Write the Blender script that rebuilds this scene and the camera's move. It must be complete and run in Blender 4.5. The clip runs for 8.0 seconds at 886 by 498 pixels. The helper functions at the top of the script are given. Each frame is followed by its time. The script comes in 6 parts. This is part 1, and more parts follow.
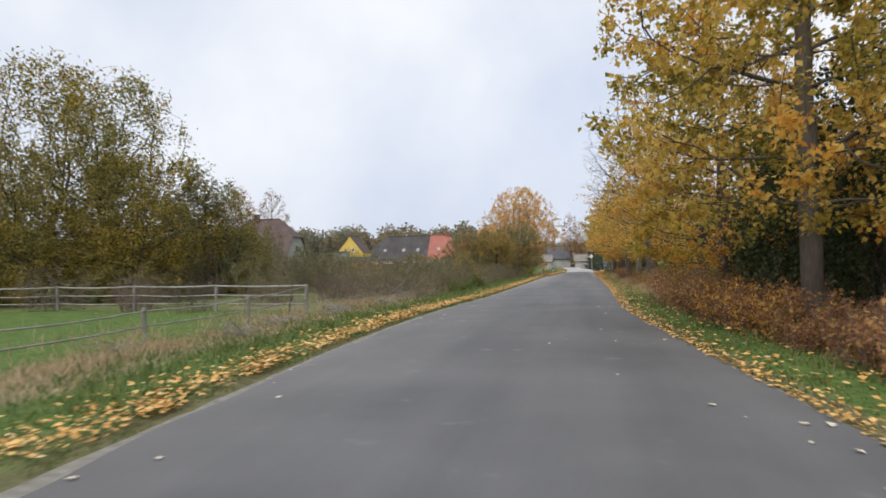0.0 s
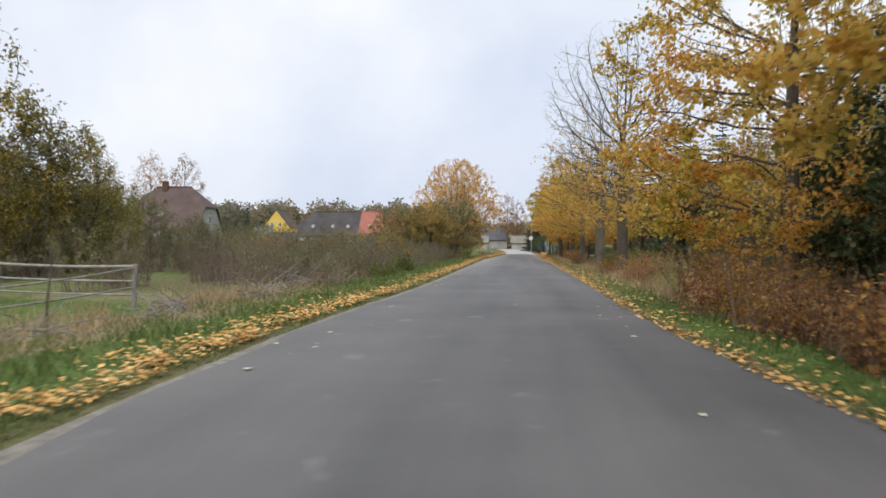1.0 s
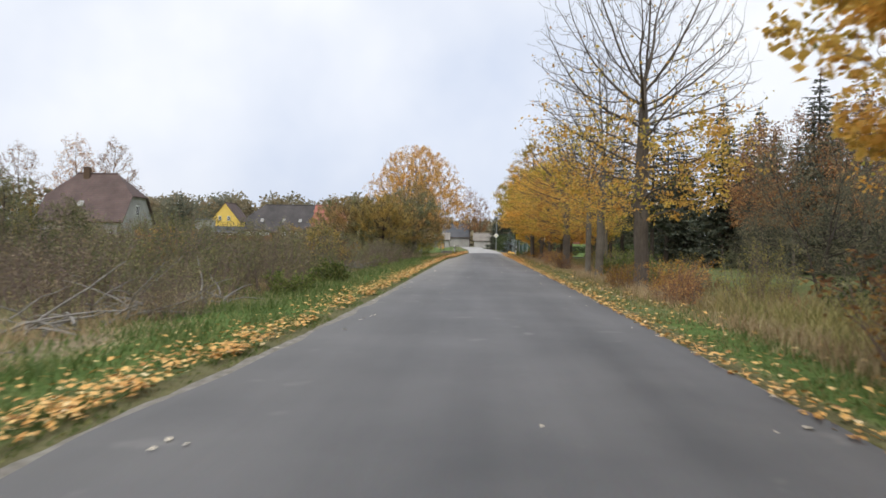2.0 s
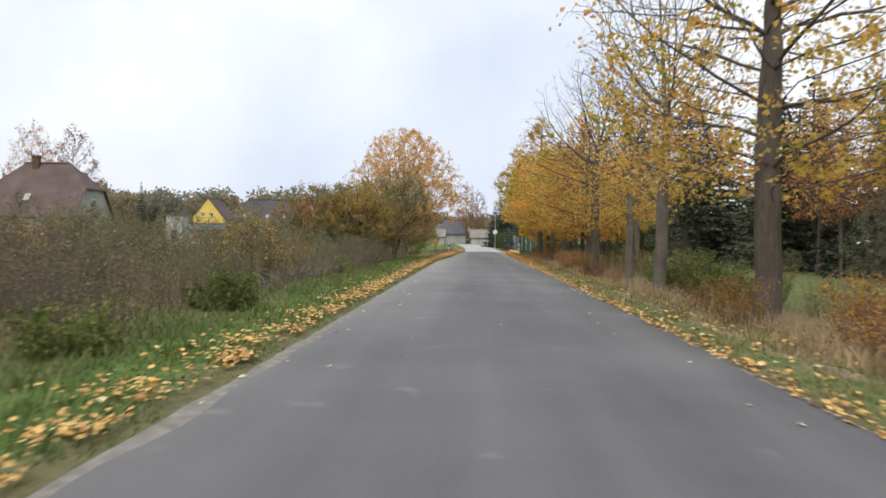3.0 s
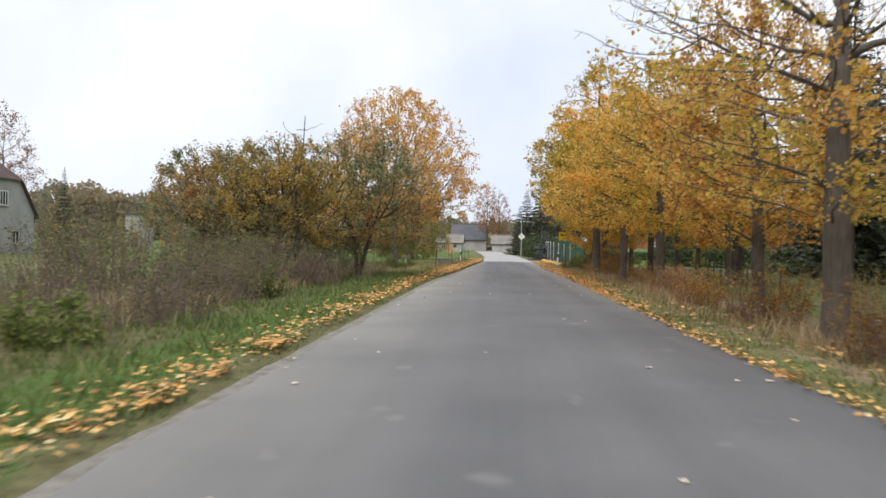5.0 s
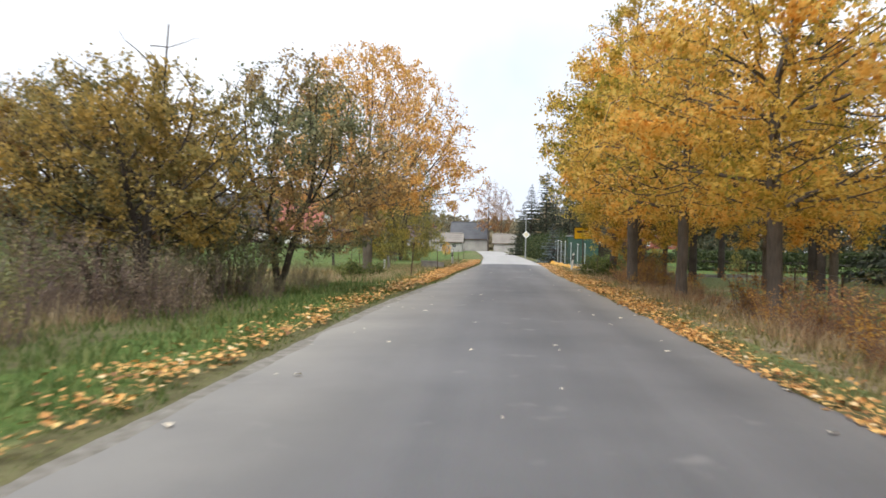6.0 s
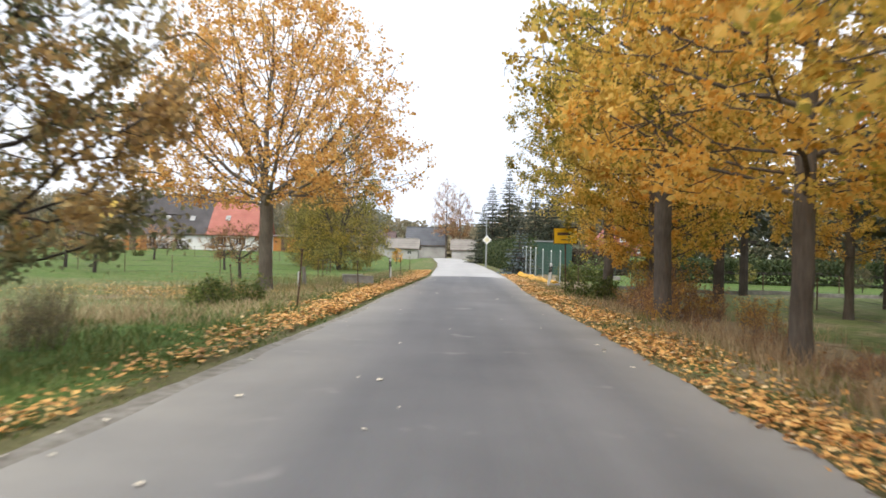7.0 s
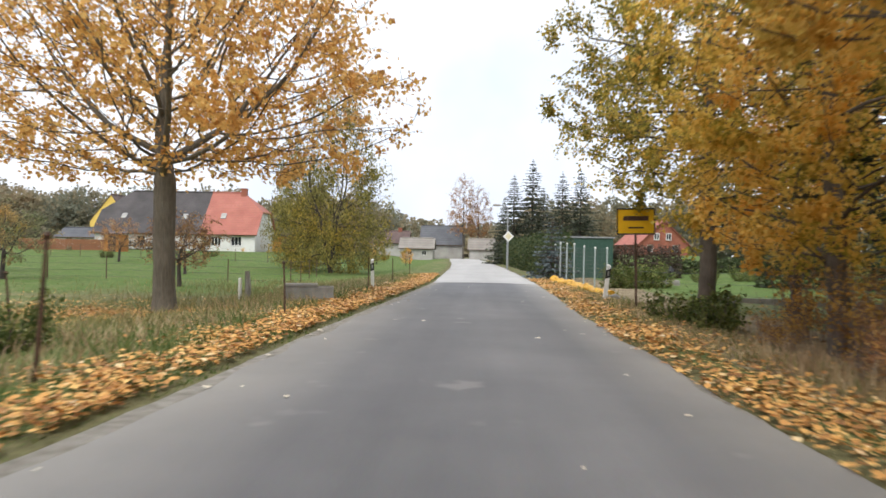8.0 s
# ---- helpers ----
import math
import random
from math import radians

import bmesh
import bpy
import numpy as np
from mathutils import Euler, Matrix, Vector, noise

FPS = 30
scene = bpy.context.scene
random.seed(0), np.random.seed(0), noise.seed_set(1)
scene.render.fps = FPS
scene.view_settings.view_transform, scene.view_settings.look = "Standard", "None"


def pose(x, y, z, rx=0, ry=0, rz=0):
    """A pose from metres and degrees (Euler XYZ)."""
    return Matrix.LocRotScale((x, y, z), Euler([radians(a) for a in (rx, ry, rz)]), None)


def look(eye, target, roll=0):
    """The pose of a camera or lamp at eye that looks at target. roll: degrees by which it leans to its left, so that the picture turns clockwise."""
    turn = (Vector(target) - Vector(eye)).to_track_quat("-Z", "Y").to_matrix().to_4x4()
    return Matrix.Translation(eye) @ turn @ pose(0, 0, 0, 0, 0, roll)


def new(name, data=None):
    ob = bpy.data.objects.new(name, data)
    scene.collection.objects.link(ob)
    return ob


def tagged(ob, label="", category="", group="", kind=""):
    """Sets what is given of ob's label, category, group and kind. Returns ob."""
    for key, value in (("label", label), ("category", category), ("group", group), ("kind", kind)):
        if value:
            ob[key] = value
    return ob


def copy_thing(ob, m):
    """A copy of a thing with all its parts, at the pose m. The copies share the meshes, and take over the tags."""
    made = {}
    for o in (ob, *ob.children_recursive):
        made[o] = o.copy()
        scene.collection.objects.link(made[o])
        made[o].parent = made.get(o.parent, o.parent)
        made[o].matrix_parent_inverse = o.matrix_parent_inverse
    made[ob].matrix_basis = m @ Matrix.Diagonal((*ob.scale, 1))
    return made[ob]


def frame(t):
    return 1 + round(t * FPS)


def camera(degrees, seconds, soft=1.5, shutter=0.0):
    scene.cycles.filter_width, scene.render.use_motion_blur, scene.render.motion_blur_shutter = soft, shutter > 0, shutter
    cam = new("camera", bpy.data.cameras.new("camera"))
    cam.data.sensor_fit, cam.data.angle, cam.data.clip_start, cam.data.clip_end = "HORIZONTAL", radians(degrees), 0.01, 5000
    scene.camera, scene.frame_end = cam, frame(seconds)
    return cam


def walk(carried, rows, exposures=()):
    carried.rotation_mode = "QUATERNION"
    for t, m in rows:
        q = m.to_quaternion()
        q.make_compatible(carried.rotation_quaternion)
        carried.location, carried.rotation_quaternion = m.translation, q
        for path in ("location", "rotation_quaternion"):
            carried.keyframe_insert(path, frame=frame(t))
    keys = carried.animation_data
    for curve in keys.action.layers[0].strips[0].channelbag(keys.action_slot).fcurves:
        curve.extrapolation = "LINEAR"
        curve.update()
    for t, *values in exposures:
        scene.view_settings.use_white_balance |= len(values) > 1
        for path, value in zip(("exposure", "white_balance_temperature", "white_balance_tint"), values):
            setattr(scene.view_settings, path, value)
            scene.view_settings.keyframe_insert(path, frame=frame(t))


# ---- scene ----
cam = camera(61.0, 8.0, soft=1.6, shutter=0.22)
PATH = [
    (0, (1.346, -0.876, 1.389), (0.981, 1.09, 1.433), -1.1),
    (0.5, (0.674, 3.905, 1.381), (0.422, 5.889, 1.396), -0.2),
    (1, (0.236, 8.97, 1.317), (0.043, 10.961, 1.305), 0.4),
    (2.5, (-0.363, 25.117, 1.418), (-0.431, 27.116, 1.396), 1.1),
    (3, (-0.371, 30.665, 1.416), (-0.451, 32.663, 1.389), 0.9),
    (3.5, (-0.299, 36.079, 1.441), (-0.392, 38.076, 1.427), 0.7),
    (4, (-0.307, 41.551, 1.35), (-0.385, 43.55, 1.354), 0.5),
    (4.5, (-0.32, 46.942, 1.319), (-0.441, 48.939, 1.313), 0.8),
    (6, (-0.093, 63.448, 1.315), (-0.238, 65.443, 1.303), 1.4),
    (6.5, (0.058, 69.212, 1.312), (-0.078, 71.208, 1.307), 1.2),
    (7, (0.284, 75.248, 1.363), (0.244, 77.248, 1.371), 1.4),
    (7.5, (0.421, 80.624, 1.356), (0.398, 82.623, 1.366), 1.4),
    (8, (0.568, 86.235, 1.246), (0.476, 88.233, 1.255), 1.1),
]
walk(cam, [(t, look(eye, target, roll)) for t, eye, target, roll in PATH],
     exposures=[(0, 0.08), (1, 0.13), (2.5, 0.15), (3.5, 0.3), (4.5, 0.24), (6.0, 0.5), (7.0, 0.66), (8.0, 0.52)])

# ---- world and light: a bright overcast autumn day ----
world = bpy.data.worlds.new("overcast_sky")
scene.world = world
world.use_nodes = True
wn, wl = world.node_tree.nodes, world.node_tree.links
wn.clear()
SUN_ELEV, SUN_AZ = radians(50), radians(200)
sky = wn.new("ShaderNodeTexSky")
sky.sky_type, sky.sun_disc = "NISHITA", False
sky.sun_elevation, sky.sun_rotation = SUN_ELEV, SUN_AZ
sky.air_density, sky.dust_density, sky.ozone_density = 1.0, 3.0, 1.0
soft_sky = wn.new("ShaderNodeHueSaturation")
soft_sky.inputs["Saturation"].default_value = 0.25
soft_sky.inputs["Value"].default_value = 0.12
wl.new(sky.outputs[0], soft_sky.inputs["Color"])
cloud = wn.new("ShaderNodeTexNoise")
cloud.inputs["Scale"].default_value, cloud.inputs["Detail"].default_value = 2.2, 5.0
cloud_ramp = wn.new("ShaderNodeValToRGB")
cloud_ramp.color_ramp.elements[0].position, cloud_ramp.color_ramp.elements[0].color = 0.34, (0.62, 0.69, 0.84, 1)
cloud_ramp.color_ramp.elements[1].position, cloud_ramp.color_ramp.elements[1].color = 0.66, (0.95, 0.965, 1.0, 1)
wl.new(cloud.outputs["Fac"], cloud_ramp.inputs["Fac"])
veil = wn.new("ShaderNodeMixRGB")
veil.inputs["Fac"].default_value = 0.85
wl.new(soft_sky.outputs[0], veil.inputs["Color1"])
wl.new(cloud_ramp.outputs[0], veil.inputs["Color2"])
back = wn.new("ShaderNodeBackground")
back.inputs["Strength"].default_value = 1.06
wl.new(veil.outputs[0], back.inputs["Color"])
wout = wn.new("ShaderNodeOutputWorld")
wl.new(back.outputs[0], wout.inputs["Surface"])

sun = new("sun", bpy.data.lights.new("sun", "SUN"))
sun.data.energy, sun.data.angle, sun.data.color = 1.65, radians(40), (1.0, 0.95, 0.88)
sun.matrix_world = look((0, 0, 60), (math.sin(SUN_AZ) * -40, math.cos(SUN_AZ) * -40, 60 - 40 * math.tan(SUN_ELEV)))
tagged(sun, "soft daylight through thick cloud", "sun", kind="structure")


# ---- materials ----
def nodes_of(name):
    m = bpy.data.materials.new(name)
    m.use_nodes = True
    n, l = m.node_tree.nodes, m.node_tree.links
    return m, n, l, n["Principled BSDF"]


def ramp_node(n, stops, interp="LINEAR"):
    r = n.new("ShaderNodeValToRGB")
    r.color_ramp.interpolation = interp
    els = r.color_ramp.elements
    while len(els) < len(stops):
        els.new(0.5)
    for e, (p, c) in zip(els, stops):
        e.position, e.color = p, (*c, 1)
    return r


def noise_node(n, l, scale, detail=4.0, vec=None, rough=0.55):
    t = n.new("ShaderNodeTexNoise")
    t.inputs["Scale"].default_value, t.inputs["Detail"].default_value = scale, detail
    t.inputs["Roughness"].default_value = rough
    if vec is not None:
        l.new(vec, t.inputs["Vector"])
    return t


def mix_node(n, l, a, b, fac, mode="MIX"):
    x = n.new("ShaderNodeMixRGB")
    x.blend_type = mode
    for sock, v in (("Color1", a), ("Color2", b), ("Fac", fac)):
        if isinstance(v, (int, float)):
            x.inputs[sock].default_value = v
        elif isinstance(v, tuple):
            x.inputs[sock].default_value = (*v, 1)
        else:
            l.new(v, x.inputs[sock])
    return x.outputs[0]


def bump(n, l, bsdf, height, strength=0.3, dist=0.02):
    b = n.new("ShaderNodeBump")
    b.inputs["Strength"].default_value, b.inputs["Distance"].default_value = strength, dist
    l.new(height, b.inputs["Height"])
    l.new(b.outputs[0], bsdf.inputs["Normal"])


def mat_plain(name, c1, c2, rough=0.7, scale=3.0, fine=40.0, metal=0.0, bumps=0.25, stretch=None, dist=0.01):
    """A surface with stains at one scale and grain at another."""
    m, n, l, b = nodes_of(name)
    tc = n.new("ShaderNodeTexCoord")
    vec = tc.outputs["Object"]
    if stretch:
        mp = n.new("ShaderNodeMapping")
        mp.inputs["Scale"].default_value = stretch
        l.new(vec, mp.inputs["Vector"])
        vec = mp.outputs[0]
    a, f = noise_node(n, l, scale, 5, vec), noise_node(n, l, fine, 3, vec)
    r = ramp_node(n, [(0.3, c1), (0.7, c2)])
    l.new(a.outputs["Fac"], r.inputs["Fac"])
    col = mix_node(n, l, r.outputs[0], f.outputs["Color"], 0.22, "OVERLAY")
    l.new(col, b.inputs["Base Color"])
    b.inputs["Roughness"].default_value, b.inputs["Metallic"].default_value = rough, metal
    b.inputs["Specular IOR Level"].default_value = 0.3
    bump(n, l, b, f.outputs["Fac"], bumps, dist)
    return m


def mat_leaf(name, stops, patch=None, patch_scale=0.5, glow=0.5, rough=0.55, vary=0.0):
    """Leaves: each one takes its own colour, and the colour drifts through the crown; light shines through."""
    m, n, l, b = nodes_of(name)
    geo = n.new("ShaderNodeNewGeometry")
    r = ramp_node(n, stops)
    l.new(geo.outputs["Random Per Island"], r.inputs["Fac"])
    col = r.outputs[0]
    if patch:
        pn = noise_node(n, l, patch_scale, 2, geo.outputs["Position"])
        pr = ramp_node(n, [(0.42, (0, 0, 0)), (0.62, (1, 1, 1))])
        l.new(pn.outputs["Fac"], pr.inputs["Fac"])
        r2 = ramp_node(n, patch)
        l.new(geo.outputs["Random Per Island"], r2.inputs["Fac"])
        col = mix_node(n, l, col, r2.outputs[0], pr.outputs[0])
    if vary:
        info = n.new("ShaderNodeObjectInfo")
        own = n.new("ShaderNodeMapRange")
        own.inputs["To Min"].default_value, own.inputs["To Max"].default_value = 1 - vary, 1 + vary
        l.new(info.outputs["Random"], own.inputs["Value"])
        col = mix_node(n, l, col, own.outputs[0], 1.0, "MULTIPLY")
    l.new(col, b.inputs["Base Color"])
    b.inputs["Roughness"].default_value = rough
    b.inputs["Specular IOR Level"].default_value = 0.25
    tr = n.new("ShaderNodeBsdfTranslucent")
    l.new(col, tr.inputs["Color"])
    mx = n.new("ShaderNodeMixShader")
    mx.inputs["Fac"].default_value = glow
    l.new(b.outputs[0], mx.inputs[1])
    l.new(tr.outputs[0], mx.inputs[2])
    l.new(mx.outputs[0], n["Material Output"].inputs["Surface"])
    return m


def mat_bark(name, c1, c2):
    m, n, l, b = nodes_of(name)
    tc = n.new("ShaderNodeTexCoord")
    mp = n.new("ShaderNodeMapping")
    mp.inputs["Scale"].default_value = (9, 9, 1.6)
    l.new(tc.outputs["Object"], mp.inputs["Vector"])
    v = n.new("ShaderNodeTexVoronoi")
    v.inputs["Scale"].default_value = 2.6
    l.new(mp.outputs[0], v.inputs["Vector"])
    a = noise_node(n, l, 1.3, 5, tc.outputs["Object"])
    r = ramp_node(n, [(0.25, c1), (0.75, c2)])
    l.new(a.outputs["Fac"], r.inputs["Fac"])
    col = mix_node(n, l, r.outputs[0], v.outputs["Distance"], 0.35, "MULTIPLY")
    l.new(col, b.inputs["Base Color"])
    b.inputs["Roughness"].default_value = 0.9
    b.inputs["Specular IOR Level"].default_value = 0.15
    bump(n, l, b, v.outputs["Distance"], 0.8, 0.03)
    return m


def mat_asphalt(name, dark, light, tint, track=True):
    m, n, l, b = nodes_of(name)
    geo = n.new("ShaderNodeNewGeometry")
    mp = n.new("ShaderNodeMapping")
    mp.inputs["Scale"].default_value = (1.0, 0.05, 1.0)
    l.new(geo.outputs["Position"], mp.inputs["Vector"])
    streak = noise_node(n, l, 0.9, 4, mp.outputs[0])
    blot = noise_node(n, l, 0.35, 5, geo.outputs["Position"])
    grain = noise_node(n, l, 60, 3, geo.outputs["Position"])
    chip = n.new("ShaderNodeTexVoronoi")
    chip.inputs["Scale"].default_value = 90
    l.new(geo.outputs["Position"], chip.inputs["Vector"])
    r = ramp_node(n, [(0.38, dark), (0.62, light)])
    both = mix_node(n, l, streak.outputs["Color"], blot.outputs["Color"], 0.5)
    l.new(both, r.inputs["Fac"])
    col = mix_node(n, l, r.outputs[0], grain.outputs["Color"], 0.25, "OVERLAY")
    cr = ramp_node(n, [(0.0, tint), (0.35, (0.5, 0.5, 0.5))])
    l.new(chip.outputs["Distance"], cr.inputs["Fac"])
    col = mix_node(n, l, col, cr.outputs[0], 0.18, "OVERLAY")
    spot = noise_node(n, l, 1.4, 2, geo.outputs["Position"])
    sr = ramp_node(n, [(0.66, (0, 0, 0)), (0.74, (0.35, 0.35, 0.35))])
    l.new(spot.outputs["Fac"], sr.inputs["Fac"])
    col = mix_node(n, l, col, tint, sr.outputs[0])
    if track:
        # the asphalt colour is scaled from 0.88 up to 0.98 along the lane
        sep_y = n.new("ShaderNodeSeparateXYZ")
        l.new(geo.outputs["Position"], sep_y.inputs[0])
        paler = n.new("ShaderNodeMapRange")
        paler.inputs["From Min"].default_value, paler.inputs["From Max"].default_value = 8, 92
        paler.inputs["To Min"].default_value, paler.inputs["To Max"].default_value = 0.88, 0.98
        l.new(sep_y.outputs["Y"], paler.inputs["Value"])
        col = mix_node(n, l, col, paler.outputs[0], 1.0, "MULTIPLY")
        # sand washed onto the west edge, more of it towards the village
        sep = n.new("ShaderNodeSeparateXYZ")
        l.new(geo.outputs["Position"], sep.inputs[0])
        wob = noise_node(n, l, 0.5, 4, geo.outputs["Position"])
        across = n.new("ShaderNodeMapRange")
        across.inputs["From Min"].default_value, across.inputs["From Max"].default_value = -0.6, -2.6
        l.new(sep.outputs["X"], across.inputs["Value"])
        along = n.new("ShaderNodeMapRange")
        along.inputs["From Min"].default_value, along.inputs["From Max"].default_value = 42, 76
        along.inputs["To Min"].default_value, along.inputs["To Max"].default_value = 0.15, 1.25
        l.new(sep.outputs["Y"], along.inputs["Value"])
        wr = ramp_node(n, [(0.3, (0.5, 0.5, 0.5)), (0.65, (1, 1, 1))])
        l.new(wob.outputs["Fac"], wr.inputs["Fac"])
        dust = mix_node(n, l, across.outputs[0], along.outputs[0], 1.0, "MULTIPLY")
        east = n.new("ShaderNodeMapRange")
        east.inputs["From Min"].default_value, east.inputs["From Max"].default_value = 1.9, 2.9
        l.new(sep.outputs["X"], east.inputs["Value"])
        later = n.new("ShaderNodeMapRange")
        later.inputs["From Min"].default_value, later.inputs["From Max"].default_value = 60, 90
        l.new(sep.outputs["Y"], later.inputs["Value"])
        dust = mix_node(n, l, dust, mix_node(n, l, east.outputs[0], later.outputs[0], 1.0, "MULTIPLY"), 1.0, "ADD")
        dust = mix_node(n, l, dust, wr.outputs[0], 1.0, "MULTIPLY")
        col = mix_node(n, l, col, (0.30, 0.285, 0.255), dust)
    l.new(col, b.inputs["Base Color"])
    b.inputs["Roughness"].default_value = 0.72
    b.inputs["Specular IOR Level"].default_value = 0.35
    bump(n, l, b, mix_node(n, l, grain.outputs["Color"], chip.outputs["Distance"], 0.5), 0.35, 0.006)
    return m


def mat_ground():
    """Damp soil at the road's edge, lush verge grass, grazed turf, matted straw and bare earth, by the ground's own zones."""
    m, n, l, b = nodes_of("meadow_ground")
    geo = n.new("ShaderNodeNewGeometry")
    pos = geo.outputs["Position"]
    big, mid, fine = noise_node(n, l, 0.12, 4, pos), noise_node(n, l, 0.9, 5, pos), noise_node(n, l, 14, 4, pos)
    tuft = noise_node(n, l, 2.6, 5, pos, 0.7)
    both = mix_node(n, l, fine.outputs["Fac"], tuft.outputs["Fac"], 0.6)

    def blend(stops):
        r = ramp_node(n, stops)
        l.new(both, r.inputs["Fac"])
        return r.outputs[0]

    def zone(name):
        a = n.new("ShaderNodeAttribute")
        a.attribute_name = name
        return a.outputs["Fac"]

    turf = blend([(0.36, (0.07, 0.098, 0.034)), (0.5, (0.135, 0.168, 0.062)), (0.66, (0.225, 0.222, 0.095))])
    lush = blend([(0.36, (0.05, 0.085, 0.022)), (0.5, (0.1, 0.16, 0.042)), (0.66, (0.165, 0.215, 0.068))])
    straw = blend([(0.34, (0.12, 0.088, 0.055)), (0.5, (0.25, 0.2, 0.125)), (0.66, (0.36, 0.3, 0.2))])
    soil = blend([(0.34, (0.09, 0.085, 0.042)), (0.5, (0.15, 0.142, 0.07)), (0.66, (0.2, 0.19, 0.095))])
    patch = ramp_node(n, [(0.5, (0, 0, 0)), (0.64, (0.8, 0.8, 0.8))])
    l.new(mix_node(n, l, big.outputs["Fac"], mid.outputs["Fac"], 0.55), patch.inputs["Fac"])
    col = mix_node(n, l, turf, straw, patch.outputs[0])

    def ragged(name):
        """A zone with a torn outline."""
        mul = n.new("ShaderNodeMath")
        mul.operation = "MULTIPLY_ADD"
        l.new(mid.outputs["Fac"], mul.inputs[0])
        mul.inputs[1].default_value = 1.1
        l.new(zone(name), mul.inputs[2])
        r = ramp_node(n, [(0.82, (0, 0, 0)), (1.06, (1, 1, 1))])
        l.new(mul.outputs[0], r.inputs["Fac"])
        return r.outputs[0]

    col = mix_node(n, l, col, lush, ragged("lush"))
    col = mix_node(n, l, col, straw, ragged("straw"))
    col = mix_node(n, l, col, soil, ragged("soil"))
    l.new(col, b.inputs["Base Color"])
    b.inputs["Roughness"].default_value = 0.95
    b.inputs["Specular IOR Level"].default_value = 0.1
    bump(n, l, b, fine.outputs["Fac"], 0.9, 0.06)
    return m


def mat_tiles(name, c1, c2, row=0.33, col_w=0.25):
    """Roof tiles seen from far off: courses with a step at each, and uneven colour."""
    m, n, l, b = nodes_of(name)
    tc = n.new("ShaderNodeTexCoord")
    w = n.new("ShaderNodeTexWave")
    w.wave_type, w.bands_direction, w.wave_profile = "BANDS", "Z", "SAW"
    w.inputs["Scale"].default_value = 0.314 / row * 1.3
    l.new(tc.outputs["Object"], w.inputs["Vector"])
    w2 = n.new("ShaderNodeTexWave")
    w2.wave_type, w2.bands_direction = "BANDS", "X"
    w2.inputs["Scale"].default_value = 0.314 / col_w
    l.new(tc.outputs["Object"], w2.inputs["Vector"])
    a, f = noise_node(n, l, 0.5, 5, tc.outputs["Object"]), noise_node(n, l, 6, 3, tc.outputs["Object"])
    r = ramp_node(n, [(0.3, c1), (0.7, c2)])
    l.new(a.outputs["Fac"], r.inputs["Fac"])
    col = mix_node(n, l, r.outputs[0], f.outputs["Color"], 0.25, "OVERLAY")
    wr = ramp_node(n, [(0.0, (0.45, 0.45, 0.45)), (0.3, (1, 1, 1))])
    l.new(w.outputs["Fac"], wr.inputs["Fac"])
    col = mix_node(n, l, col, wr.outputs[0], 0.55, "MULTIPLY")
    l.new(col, b.inputs["Base Color"])
    b.inputs["Roughness"].default_value = 0.8
    bump(n, l, b, mix_node(n, l, w.outputs["Color"], w2.outputs["Color"], 0.4), 0.6, 0.04)
    return m


def mat_glass():
    m, n, l, b = nodes_of("window_glass")
    b.inputs["Base Color"].default_value = (0.02, 0.025, 0.03, 1)
    b.inputs["Roughness"].default_value = 0.06
    b.inputs["Specular IOR Level"].default_value = 0.6
    return m


GOLD = [(0.0, (0.45, 0.22, 0.04)), (0.12, (0.74, 0.40, 0.08)), (0.5, (0.92, 0.58, 0.14)), (0.85, (0.94, 0.68, 0.22)), (1.0, (0.72, 0.58, 0.18))]
MUSTARD = [(0.0, (0.24, 0.24, 0.05)), (0.35, (0.44, 0.38, 0.075)), (0.7, (0.74, 0.55, 0.12)), (1.0, (0.90, 0.62, 0.14))]
OLIVE = [(0.0, (0.11, 0.10, 0.025)), (0.35, (0.24, 0.20, 0.04)), (0.7, (0.42, 0.31, 0.06)), (1.0, (0.66, 0.43, 0.08))]
ORANGE = [(0.0, (0.40, 0.19, 0.055)), (0.4, (0.75, 0.43, 0.125)), (0.8, (0.85, 0.555, 0.185)), (1.0, (0.66, 0.48, 0.15))]
WARM = [(0.0, (0.38, 0.19, 0.05)), (0.12, (0.62, 0.32, 0.07)), (0.5, (0.82, 0.47, 0.12)), (0.85, (0.88, 0.58, 0.18)), (1.0, (0.58, 0.46, 0.13))]
DKGREEN = [(0.0, (0.13, 0.15, 0.08)), (0.5, (0.23, 0.255, 0.14)), (1.0, (0.40, 0.38, 0.2))]
RUST = [(0.0, (0.17, 0.085, 0.05)), (0.4, (0.34, 0.17, 0.085)), (0.8, (0.50, 0.28, 0.12)), (1.0, (0.62, 0.42, 0.17))]
